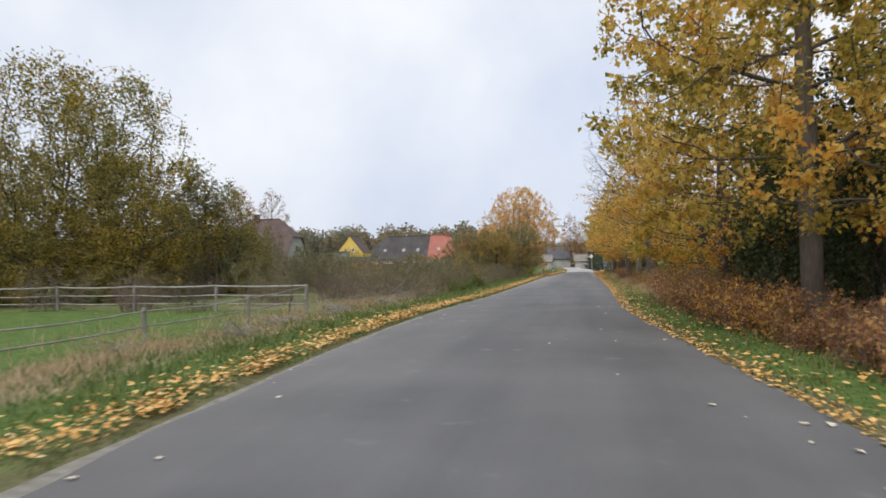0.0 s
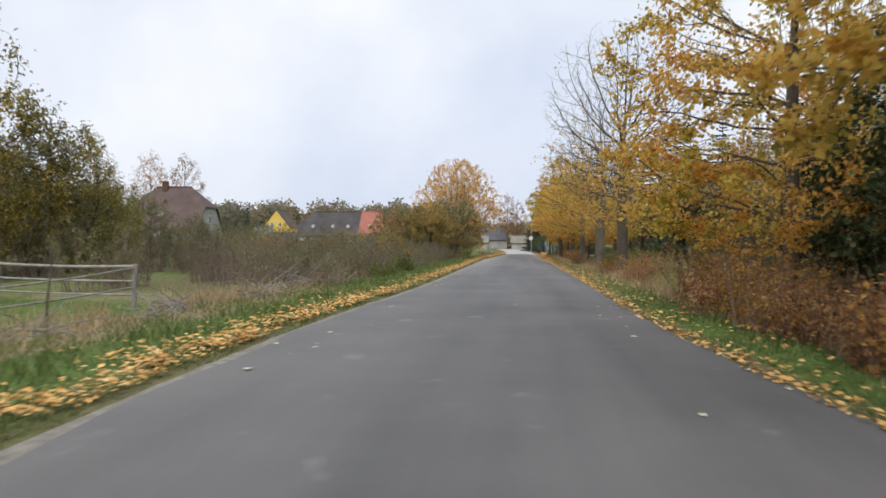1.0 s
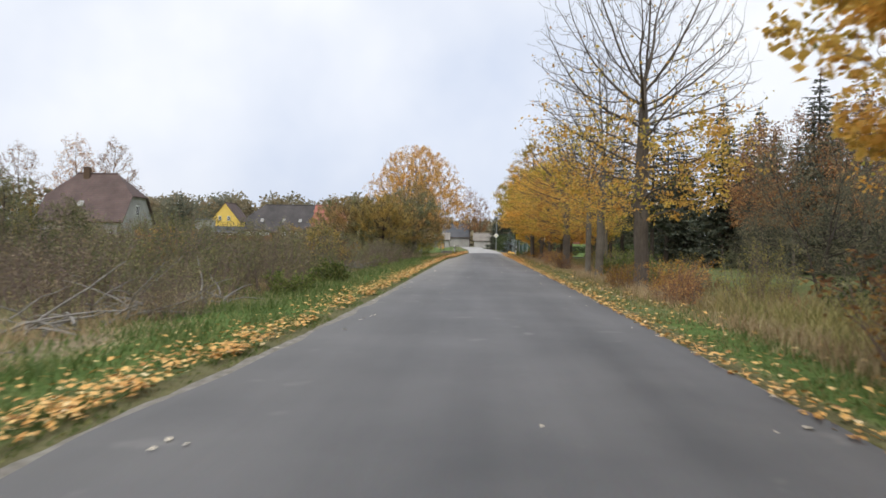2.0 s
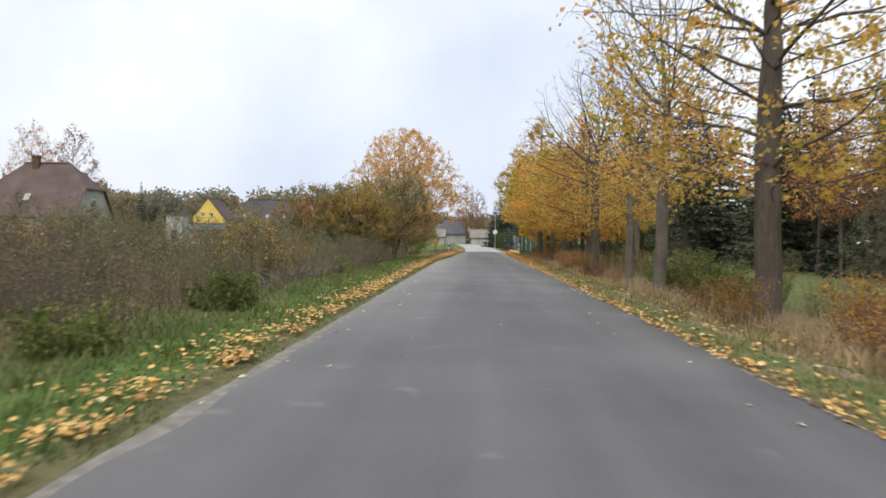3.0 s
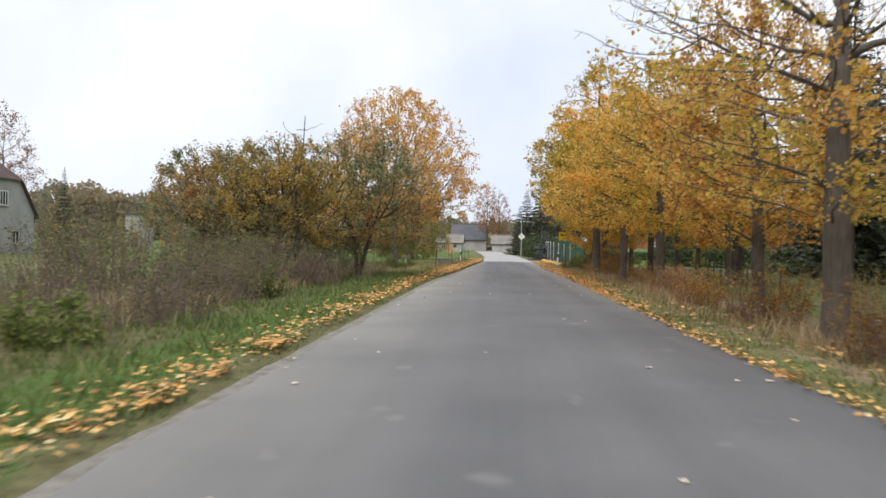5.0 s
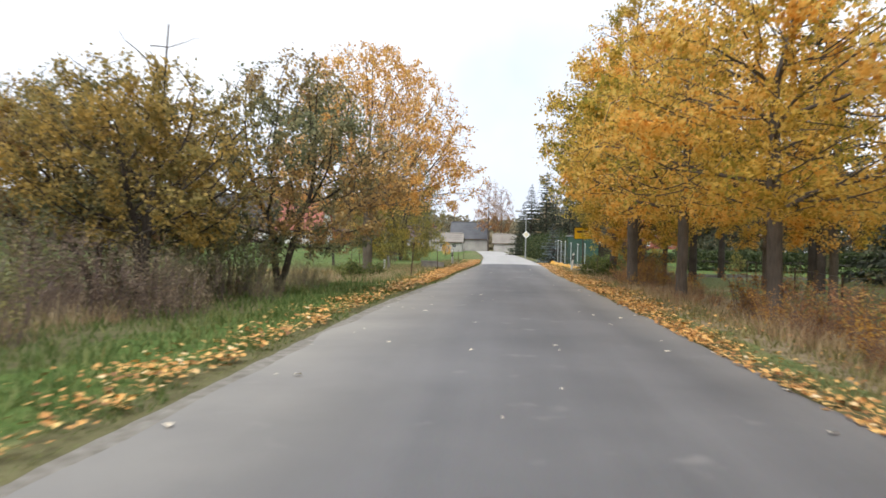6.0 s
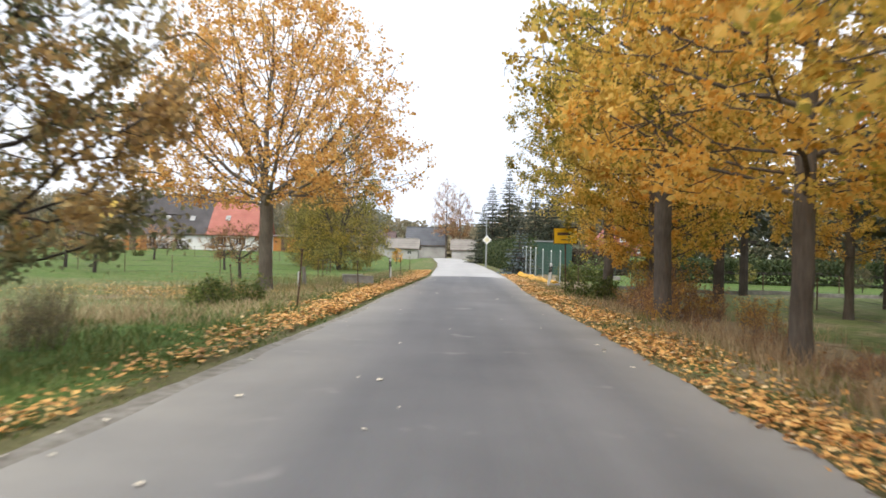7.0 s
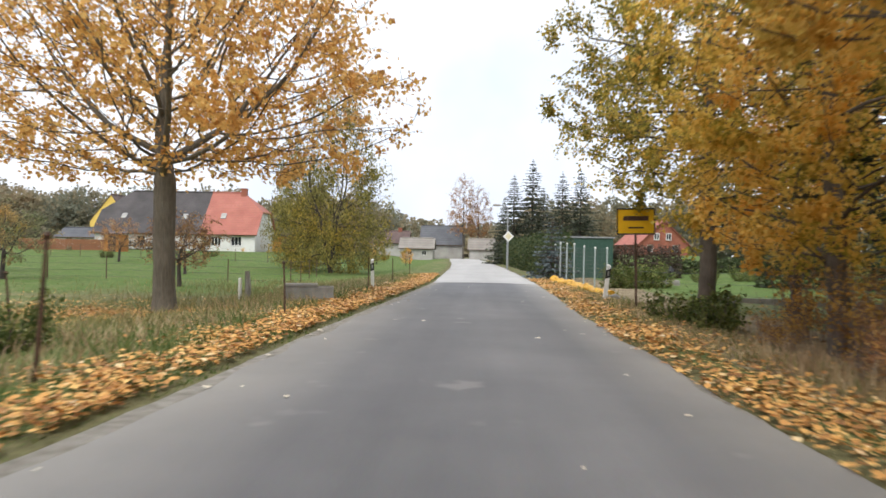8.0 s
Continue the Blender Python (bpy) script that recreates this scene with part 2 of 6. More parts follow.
M = {
    "asphalt": mat_asphalt("dark_asphalt", (0.088, 0.089, 0.092), (0.172, 0.17, 0.171), (0.32, 0.305, 0.285)),
    "asphalt_old": mat_asphalt("pale_old_asphalt", (0.34, 0.33, 0.315), (0.45, 0.44, 0.42), (0.5, 0.48, 0.45), False),
    "grit": mat_plain("sandy_grit", (0.19, 0.175, 0.145), (0.35, 0.33, 0.29), 0.95, 6, 60, bumps=0.9, dist=0.03),
    "ground": mat_ground(),
    "bark_linden": mat_bark("linden_bark", (0.10, 0.082, 0.067), (0.20, 0.17, 0.14)),
    "bark_pale": mat_bark("pale_bark", (0.13, 0.115, 0.09), (0.25, 0.22, 0.18)),
    "bark_dark": mat_bark("dark_bark", (0.06, 0.05, 0.044), (0.13, 0.11, 0.093)),
    "gold": mat_leaf("golden_linden_leaf", GOLD, MUSTARD, 0.45, 0.68),
    "gold_olive": mat_leaf("olive_gold_leaf", [(0.0, (0.17, 0.17, 0.04)), (0.4, (0.34, 0.30, 0.065)), (0.75, (0.58, 0.44, 0.09)), (1.0, (0.80, 0.56, 0.12))], GOLD, 0.35, 0.66),
    "olive": mat_leaf("olive_linden_leaf", [(0.0, (0.16, 0.16, 0.045)), (0.45, (0.32, 0.28, 0.07)), (0.8, (0.52, 0.41, 0.09)), (1.0, (0.78, 0.52, 0.12))], MUSTARD, 0.5, 0.5),
    "warm_gold": mat_leaf("warm_golden_leaf", WARM, MUSTARD, 0.45, 0.66),
    "gold_rust": mat_leaf("rusty_gold_leaf", [(0.0, (0.30, 0.13, 0.05)), (0.5, (0.55, 0.28, 0.08)), (1.0, (0.82, 0.50, 0.13))], GOLD, 0.6, 0.55),
    "orange": mat_leaf("orange_maple_leaf", ORANGE, [(0.0, (0.52, 0.28, 0.09)), (0.5, (0.86, 0.535, 0.18)), (1.0, (0.90, 0.64, 0.26))], 0.5, 0.55),
    "amber": mat_leaf("amber_leaf", ORANGE, OLIVE, 0.5, vary=0.3),
    "willow": mat_leaf("fading_willow_leaf", [(0.0, (0.13, 0.13, 0.045)), (0.5, (0.27, 0.25, 0.08)), (1.0, (0.45, 0.38, 0.12))], OLIVE, 0.25),
    "dull_willow": mat_leaf("dull_willow_leaf", [(0.0, (0.15, 0.145, 0.085)), (0.5, (0.26, 0.24, 0.135)), (1.0, (0.40, 0.34, 0.175))], [(0.0, (0.17, 0.175, 0.10)), (1.0, (0.33, 0.32, 0.175))], 0.3),
    "greywillow": mat_leaf("grey_willow_leaf", [(0.0, (0.10, 0.10, 0.07)), (0.5, (0.19, 0.18, 0.12)), (1.0, (0.30, 0.27, 0.17))], None),
    "fruit": mat_leaf("dark_fruit_leaf", DKGREEN, [(0.0, (0.25, 0.16, 0.08)), (0.5, (0.44, 0.29, 0.125)), (1.0, (0.64, 0.42, 0.15))], 0.4),
    "fruit_gold": mat_leaf("golden_fruit_leaf", [(0.0, (0.25, 0.19, 0.06)), (0.5, (0.46, 0.32, 0.095)), (1.0, (0.68, 0.46, 0.13))], [(0.0, (0.22, 0.20, 0.08)), (1.0, (0.45, 0.36, 0.13))], 0.6),
    # greyed and lightened green: haze over the far trees is put into this colour
    "far_green": mat_leaf("hazed_green_leaf", [(0.0, (0.10, 0.115, 0.08)), (0.5, (0.17, 0.19, 0.115)), (1.0, (0.27, 0.255, 0.145))], [(0.0, (0.15, 0.135, 0.08)), (1.0, (0.31, 0.245, 0.12))], 0.05, vary=0.3),
    "green": mat_leaf("green_shrub_leaf", [(0.0, (0.075, 0.105, 0.03)), (0.5, (0.155, 0.2, 0.055)), (1.0, (0.31, 0.31, 0.10))], None, vary=0.3),
    "reed": mat_leaf("olive_reed_blade", [(0.0, (0.17, 0.17, 0.06)), (0.5, (0.32, 0.30, 0.11)), (1.0, (0.50, 0.43, 0.19))], [(0.0, (0.20, 0.14, 0.08)), (1.0, (0.38, 0.27, 0.15))], 0.3, 0.3),
    "rust": mat_leaf("rust_red_leaf", RUST, None, vary=0.3),
    "shrub": mat_leaf("withered_shrub_leaf", [(0.0, (0.11, 0.12, 0.06)), (0.45, (0.19, 0.19, 0.095)), (0.8, (0.27, 0.24, 0.12)), (1.0, (0.40, 0.31, 0.14))], [(0.0, (0.15, 0.105, 0.085)), (0.6, (0.22, 0.165, 0.12)), (1.0, (0.29, 0.225, 0.15))], 0.18, 0.3, vary=0.4),
    "shrub_brown": mat_leaf("dead_brown_shrub_leaf", [(0.0, (0.13, 0.09, 0.075)), (0.5, (0.20, 0.145, 0.115)), (1.0, (0.29, 0.215, 0.16))], [(0.0, (0.13, 0.125, 0.07)), (1.0, (0.24, 0.22, 0.12))], 0.3, 0.3, vary=0.4),
    "shrub_olive": mat_leaf("olive_shrub_leaf", [(0.0, (0.085, 0.10, 0.045)), (0.5, (0.145, 0.165, 0.07)), (1.0, (0.27, 0.25, 0.11))], [(0.0, (0.10, 0.12, 0.05)), (1.0, (0.33, 0.28, 0.10))], 0.4, 0.3, vary=0.4),
    "shrub_gold": mat_leaf("golden_shrub_leaf", [(0.0, (0.22, 0.11, 0.035)), (0.5, (0.50, 0.27, 0.05)), (1.0, (0.70, 0.46, 0.09))], RUST, 0.5, vary=0.4),
    "needle": mat_leaf("spruce_needles", [(0.0, (0.035, 0.046, 0.032)), (0.6, (0.07, 0.085, 0.055)), (1.0, (0.13, 0.13, 0.08))], None, glow=0.08),
    "needle_blue": mat_leaf("blue_spruce_needles", [(0.0, (0.06, 0.085, 0.09)), (0.6, (0.12, 0.155, 0.165)), (1.0, (0.2, 0.235, 0.245))], None, glow=0.08),
    "hedge": mat_leaf("hedge_leaf", [(0.0, (0.025, 0.04, 0.015)), (0.6, (0.06, 0.085, 0.03)), (1.0, (0.12, 0.13, 0.05))], None, glow=0.3),
    "hedge_brown": mat_leaf("brown_hedge_leaf", [(0.0, (0.04, 0.028, 0.02)), (0.6, (0.075, 0.055, 0.04)), (1.0, (0.13, 0.09, 0.06))], None, glow=0.1),
    "fallen": mat_leaf("fallen_linden_leaf", [(0.0, (0.34, 0.18, 0.06)), (0.3, (0.62, 0.34, 0.10)), (0.7, (0.80, 0.48, 0.16)), (0.93, (0.82, 0.56, 0.21)), (1.0, (0.82, 0.66, 0.38))], None, glow=0.1),
    "fallen_maple": mat_leaf("fallen_maple_leaf", [(0.0, (0.24, 0.12, 0.05)), (0.3, (0.52, 0.26, 0.085)), (0.7, (0.72, 0.40, 0.125)), (0.93, (0.80, 0.52, 0.19)), (1.0, (0.82, 0.67, 0.43))], None, glow=0.1),
    "fallen_pale": mat_leaf("pale_fallen_leaf", [(0.0, (0.5, 0.4, 0.26)), (0.6, (0.72, 0.64, 0.5)), (1.0, (0.8, 0.76, 0.68))], None, glow=0.05),
    "grass": mat_leaf("verge_grass", [(0.0, (0.075, 0.122, 0.034)), (0.45, (0.132, 0.192, 0.058)), (0.85, (0.205, 0.26, 0.088)), (1.0, (0.36, 0.34, 0.14))], [(0.0, (0.085, 0.125, 0.035)), (0.6, (0.155, 0.195, 0.06)), (1.0, (0.29, 0.27, 0.11))], 0.22, 0.4),
    "grass_dry": mat_leaf("fading_verge_grass", [(0.0, (0.13, 0.125, 0.05)), (0.45, (0.24, 0.225, 0.09)), (0.85, (0.36, 0.30, 0.14)), (1.0, (0.48, 0.39, 0.2))], [(0.0, (0.12, 0.14, 0.045)), (0.6, (0.2, 0.215, 0.07)), (1.0, (0.33, 0.28, 0.12))], 0.5, 0.35),
    "straw": mat_leaf("dry_straw", [(0.0, (0.26, 0.19, 0.10)), (0.5, (0.45, 0.35, 0.195)), (1.0, (0.62, 0.51, 0.31))], [(0.0, (0.24, 0.16, 0.095)), (1.0, (0.46, 0.33, 0.19))], 0.5, 0.3),
    "twig": mat_plain("brown_twigs", (0.12, 0.088, 0.078), (0.24, 0.18, 0.155), 0.9, 1.5, 20),
    "post_grey": mat_plain("weathered_grey_wood", (0.16, 0.15, 0.135), (0.33, 0.31, 0.28), 0.85, 4, 30, stretch=(4, 4, 0.6)),
    "rail_grey": mat_plain("weathered_rail_wood", (0.20, 0.19, 0.17), (0.38, 0.36, 0.33), 0.85, 4, 30),
    "rebar": mat_plain("rusty_steel", (0.05, 0.03, 0.022), (0.13, 0.075, 0.05), 0.75, 8, 60, 0.3),
    "wire": mat_plain("galvanised_wire", (0.09, 0.09, 0.09), (0.16, 0.16, 0.16), 0.5, 3, 40, 0.6),
    "concrete": mat_plain("old_concrete", (0.17, 0.16, 0.14), (0.30, 0.285, 0.26), 0.9, 2.5, 30, bumps=0.5),
    "white": mat_plain("white_plastic", (0.66, 0.66, 0.64), (0.78, 0.78, 0.76), 0.45, 5, 50, bumps=0.05),
    "black": mat_plain("black_plastic", (0.018, 0.018, 0.019), (0.03, 0.03, 0.03), 0.5, 5, 50, bumps=0.05),
    "yellow_sign": mat_plain("yellow_sign_sheet", (0.70, 0.39, 0.012), (0.78, 0.46, 0.016), 0.45, 2, 40, bumps=0.03),
    "pale_yellow": mat_plain("bleached_yellow_sheet", (0.62, 0.56, 0.36), (0.70, 0.65, 0.46), 0.5, 3, 40, bumps=0.03),
    "galv": mat_plain("galvanised_steel", (0.30, 0.31, 0.32), (0.46, 0.47, 0.48), 0.45, 6, 40, 0.7, bumps=0.08),
    "pipe": mat_plain("pale_grey_pipe", (0.28, 0.33, 0.33), (0.42, 0.47, 0.47), 0.4, 3, 30, bumps=0.05),
    "tarp": mat_plain("orange_yellow_sheeting", (0.55, 0.27, 0.02), (0.72, 0.42, 0.045), 0.5, 3, 20, bumps=0.4),
    "plaster_white": mat_plain("white_render", (0.60, 0.60, 0.57), (0.74, 0.74, 0.71), 0.9, 0.6, 25, bumps=0.15),
    "plaster_grey": mat_plain("grey_render", (0.30, 0.29, 0.27), (0.44, 0.43, 0.40), 0.9, 0.7, 25, bumps=0.2),
    "plaster_yellow": mat_plain("yellow_render", (0.66, 0.45, 0.10), (0.76, 0.54, 0.15), 0.9, 0.5, 25, bumps=0.1),
    "brick_wall": mat_plain("red_brick_wall", (0.22, 0.075, 0.05), (0.34, 0.13, 0.085), 0.9, 0.9, 12, bumps=0.4),
    "roof_brown": mat_tiles("brown_roof_tiles", (0.078, 0.053, 0.048), (0.15, 0.1, 0.09)),
    "roof_dark": mat_tiles("dark_roof_tiles", (0.05, 0.045, 0.045), (0.095, 0.085, 0.085)),
    "roof_red": mat_tiles("red_roof_tiles", (0.34, 0.115, 0.085), (0.44, 0.165, 0.125)),
    "roof_tan": mat_tiles("tan_roof_sheets", (0.20, 0.18, 0.155), (0.29, 0.265, 0.235), 0.6),
    "roof_grey": mat_tiles("grey_roof_sheets", (0.075, 0.078, 0.088), (0.12, 0.125, 0.135), 0.6),
    "wood_orange": mat_plain("orange_wood_boards", (0.34, 0.135, 0.035), (0.48, 0.21, 0.06), 0.75, 1, 20, stretch=(6, 6, 0.5)),
    "wood_red": mat_plain("reddish_fence_boards", (0.20, 0.085, 0.045), (0.31, 0.145, 0.075), 0.8, 1, 20, stretch=(6, 6, 0.5)),
    "wood_brown": mat_plain("brown_wood", (0.07, 0.045, 0.03), (0.14, 0.09, 0.06), 0.8, 1, 20, stretch=(6, 6, 0.5)),
    "green_sheet": mat_plain("green_painted_sheet", (0.03, 0.075, 0.055), (0.05, 0.10, 0.075), 0.5, 0.8, 25, bumps=0.08),
    "glass": mat_glass(),
    "soil": mat_plain("dark_soil", (0.05, 0.038, 0.028), (0.11, 0.085, 0.06), 0.95, 2, 18, bumps=0.8),
}


# ---- mesh tools ----
class Geo:
    """Collects vertices and faces, many at a time, and makes one mesh of them."""

    def __init__(self):
        self.v, self.f, self.count = [], [], 0

    def add(self, verts, faces):
        verts = np.asarray(verts, float).reshape(-1, 3)
        self.v.append(verts)
        self.f.append(np.asarray(faces, np.int64) + self.count)
        self.count += len(verts)
        return self

    def quads(self, corners):
        """corners: N x 4 x 3."""
        corners = np.asarray(corners, float)
        return self.add(corners.reshape(-1, 3), np.arange(len(corners) * 4).reshape(-1, 4))

    def tris(self, corners):
        corners = np.asarray(corners, float)
        return self.add(corners.reshape(-1, 3), np.arange(len(corners) * 3).reshape(-1, 3))

    def tube(self, pts, radii, sides=6, cap=True):
        pts, radii = np.asarray(pts, float), np.asarray(radii, float)
        n = len(pts)
        way = np.gradient(pts, axis=0)
        way /= np.linalg.norm(way, axis=1)[:, None] + 1e-9
        ref = np.array([0.0, 0, 1]) if abs(way[0][2]) < 0.9 else np.array([1.0, 0, 0])
        u = np.cross(way, ref)
        u /= np.linalg.norm(u, axis=1)[:, None] + 1e-9
        w = np.cross(way, u)
        a = np.arange(sides) * 2 * np.pi / sides
        ring = np.cos(a)[None, :, None] * u[:, None] + np.sin(a)[None, :, None] * w[:, None]
        verts = (pts[:, None] + ring * radii[:, None, None]).reshape(-1, 3)
        i, j = np.meshgrid(np.arange(n - 1), np.arange(sides), indexing="ij")
        k = (j + 1) % sides
        self.add(verts, np.stack([i * sides + j, i * sides + k, (i + 1) * sides + k, (i + 1) * sides + j], -1).reshape(-1, 4))
        if cap:
            for end, turn in ((0, 1), (n - 1, -1)):
                c = pts[end]
                loop = verts[end * sides : (end + 1) * sides][::turn]
                self.tris(np.stack([np.roll(loop, -1, 0), loop, np.repeat(c[None], sides, 0)], 1)[:, ::-1])
        return self

    def box(self, x0, x1, y0, y1, z0, z1, chamfer=0.0):
        """A box; with a chamfer, its upright edges and its top edge are cut off."""
        if chamfer <= 0:
            c = np.array([[x, y, z] for z in (z0, z1) for x, y in ((x0, y0), (x1, y0), (x1, y1), (x0, y1))], float)
            return self.add(c, [(3, 2, 1, 0), (4, 5, 6, 7), (0, 1, 5, 4), (1, 2, 6, 5), (2, 3, 7, 6), (3, 0, 4, 7)])
        c = chamfer

        def ring(g, z):
            a, b, e, h = x0 + g, x1 - g, y0 + g, y1 - g
            k = c if g == 0 else c * 0.6
            return [(a + k, e, z), (b - k, e, z), (b, e + k, z), (b, h - k, z), (b - k, h, z), (a + k, h, z), (a, h - k, z), (a, e + k, z)]

        v = np.array(ring(0, z0) + ring(0, z1 - c) + ring(c * 0.7, z1), float)
        f = [(r * 8 + i, r * 8 + (i + 1) % 8, r * 8 + 8 + (i + 1) % 8, r * 8 + 8 + i) for r in (0, 1) for i in range(8)]
        self.add(v, f)
        top = v[16:]
        mid = top.mean(0)
        self.tris([[top[i], top[(i + 1) % 8], mid] for i in range(8)])
        return self

    def mesh(self, name, mat, smooth=False):
        me = bpy.data.meshes.new(name)
        v = np.concatenate(self.v)
        sizes = np.concatenate([np.full(len(f), f.shape[1]) for f in self.f])
        loops = np.concatenate([f.ravel() for f in self.f])
        me.vertices.add(len(v))
        me.vertices.foreach_set("co", v.ravel())
        me.loops.add(len(loops))
        me.loops.foreach_set("vertex_index", loops.astype(np.int32))
        me.polygons.add(len(sizes))
        me.polygons.foreach_set("loop_start", np.r_[0, np.cumsum(sizes)[:-1]].astype(np.int32))
        me.polygons.foreach_set("use_smooth", np.full(len(sizes), smooth))
        me.update(calc_edges=True)
        me.validate()
        me.materials.append(mat)
        return me


def thing(name, m, label, category, group="", kind=""):
    ob = new(name)
    ob.empty_display_size = 0.3
    ob.matrix_basis = m
    return tagged(ob, label, category, group, kind)


def part(name, geo, mat, parent, label="", smooth=False):
    me = geo if isinstance(geo, bpy.types.Mesh) else geo.mesh(name, mat, smooth)
    ob = new(name, me)
    ob.parent = parent
    return tagged(ob, label)


def single(name, geo, mat, label, category, group="", kind="", smooth=False, m=None):
    ob = new(name, geo.mesh(name, mat, smooth))
    if m is not None:
        ob.matrix_basis = m
    return tagged(ob, label, category, group, kind)


# ---- the lie of the land ----
EDGE_Y = np.arange(-120.0, 330.0, 1.0)


def eased(knots):
    y, x = np.array(knots, float).T
    raw = np.interp(np.arange(-140.0, 350.0, 1.0), y, x)
    k = np.hanning(11)
    return np.convolve(raw, k / k.sum(), "same")[20:-20]


LEFT_EDGE = eased([(-140, 6.5), (-30, -0.4), (4, -2.4), (10, -2.85), (15, -3.1), (20, -3.2), (25, -3.1), (30, -2.82), (40, -2.72), (80, -2.68), (87, -2.34), (92, -2.02), (98, -1.95), (117, -1.25), (130, -1.4), (150, -1.7), (170, -2.3), (200, -3.6), (245, -5.4), (350, -10)])
RIGHT_EDGE = eased([(-140, 13), (-30, 5.8), (4, 3.65), (10, 3.25), (15, 2.9), (20, 2.65), (25, 2.55), (30, 2.65), (40, 2.75), (75, 2.8), (90, 2.85), (100, 2.7), (117, 3.1), (130, 3.1), (153, 2.9), (200, 1.9), (245, 0.5), (350, -4)])


def road_left(y):
    return np.interp(y, EDGE_Y, LEFT_EDGE)


def road_right(y):
    return np.interp(y, EDGE_Y, RIGHT_EDGE)


def step(v, a, b):
    t = np.clip((np.asarray(v, float) - a) / (b - a), 0, 1)
    return t * t * (3 - 2 * t)


def land(x, y):
    """Height of the ground, without the road's own thickness."""
    x, y = np.asarray(x, float), np.asarray(y, float)
    dl, dr = road_left(y) - x, x - road_right(y)
    z = np.full(np.broadcast(x, y).shape, -0.05)
    z = z + 0.03 * step(np.maximum(dl, dr), 0.0, 0.4)
    z = z - step(dl, 1.2, 6) * (0.10 + 0.20 * step(y, 46, 34) + 0.30 * step(y, 86, 100))
    z = z - step(dr, 0.9, 3.2) * 0.28
    z = z + step(y, 118, 190) * (step(-x, 8, 26) * 1.25 + step(x, 9, 22) * 1.7)
    bumps = np.sin(x * 0.9 + 1.3 * np.sin(y * 0.37)) * np.sin(y * 0.8 + 0.7 * np.sin(x * 0.5)) + 0.6 * np.sin(x * 2.3 + y * 1.9)
    return z + 0.035 * bumps * step(np.maximum(dl, dr), 0.3, 2.0)


def at_land(x, y, rz=0, dz=0.0, s=1.0, rx=0, ry=0):
    return pose(x, y, float(land(x, y)) + dz, rx, ry, rz) @ Matrix.Diagonal((s, s, s, 1))


def grid_lines(near0, near1, fine, far0, far1):
    a = list(np.arange(near0, near1 + 0.01, fine))
    lo, hi, s = [], [], fine
    v = near0
    while v > far0:
        s *= 1.35
        v -= s
        lo.append(v)
    v, s = near1, fine
    while v < far1:
        s *= 1.35
        v += s
        hi.append(v)
    return np.array(lo[::-1] + a + hi)


gx, gy = grid_lines(-30, 24, 0.5, -1800, 1800), grid_lines(-6, 150, 0.75, -900, 3200)
gx = np.unique(np.r_[gx, np.arange(-7.25, 7.3, 0.25)])
X, Y = np.meshgrid(gx, gy, indexing="ij")
Z = land(X, Y)
g = Geo()
nx, ny = len(gx), len(gy)
i, j = np.meshgrid(np.arange(nx - 1), np.arange(ny - 1), indexing="ij")
g.add(np.stack([X, Y, Z], -1).reshape(-1, 3), np.stack([i * ny + j, (i + 1) * ny + j, (i + 1) * ny + j + 1, i * ny + j + 1], -1).reshape(-1, 4))
ground = single("ground", g, M["ground"], "grass and dry meadow ground with bare patches", "ground", kind="structure", smooth=True)
WEST, EAST = road_left(Y) - X, X - road_right(Y)
OUT = np.maximum(WEST, EAST)
zones = {
    "soil": step(OUT, 0.5, 0.15) * (0.75 + 0.25 * step(Y, 60, 90)) + step(WEST, 1.0, 3.0) * step(WEST, 14, 10) * step(Y, 30, 36) * step(Y, 84, 78) * 0.7,
    "lush": step(WEST, 0.5, 0.9) * step(WEST, 3.9, 3.0) * step(Y, 22, 32) * step(Y, 92, 84) + 0.55 * step(WEST, 0.5, 1.0) * step(WEST, 3.0, 2.0) * step(Y, 28, 20)
    + step(EAST, 0.3, 0.6) * step(EAST, 3.0, 2.2) * step(Y, 38, 28) + step(-X, 8.4, 9.4) * step(Y, 29.5, 28) + 0.42 * step(Y, 108, 116) * step(-X, 4, 6) + 0.36 * step(Y, 108, 116) * step(X, 6, 8) + 0.1 * step(X, 8, 11) * step(Y, 50, 62),
    "straw": step(WEST, 1.8, 3.2) * step(-X, 8.6, 8.0) * step(Y, 34, 28) * 0.95 + step(EAST, 0.5, 1.2) * step(EAST, 6, 4) * step(Y, 34, 44) * 0.75,
}
for zone_name, value in zones.items():
    ground.data.attributes.new(zone_name, "FLOAT", "POINT").data.foreach_set("value", np.clip(value, 0, 1).ravel().astype(np.float32))


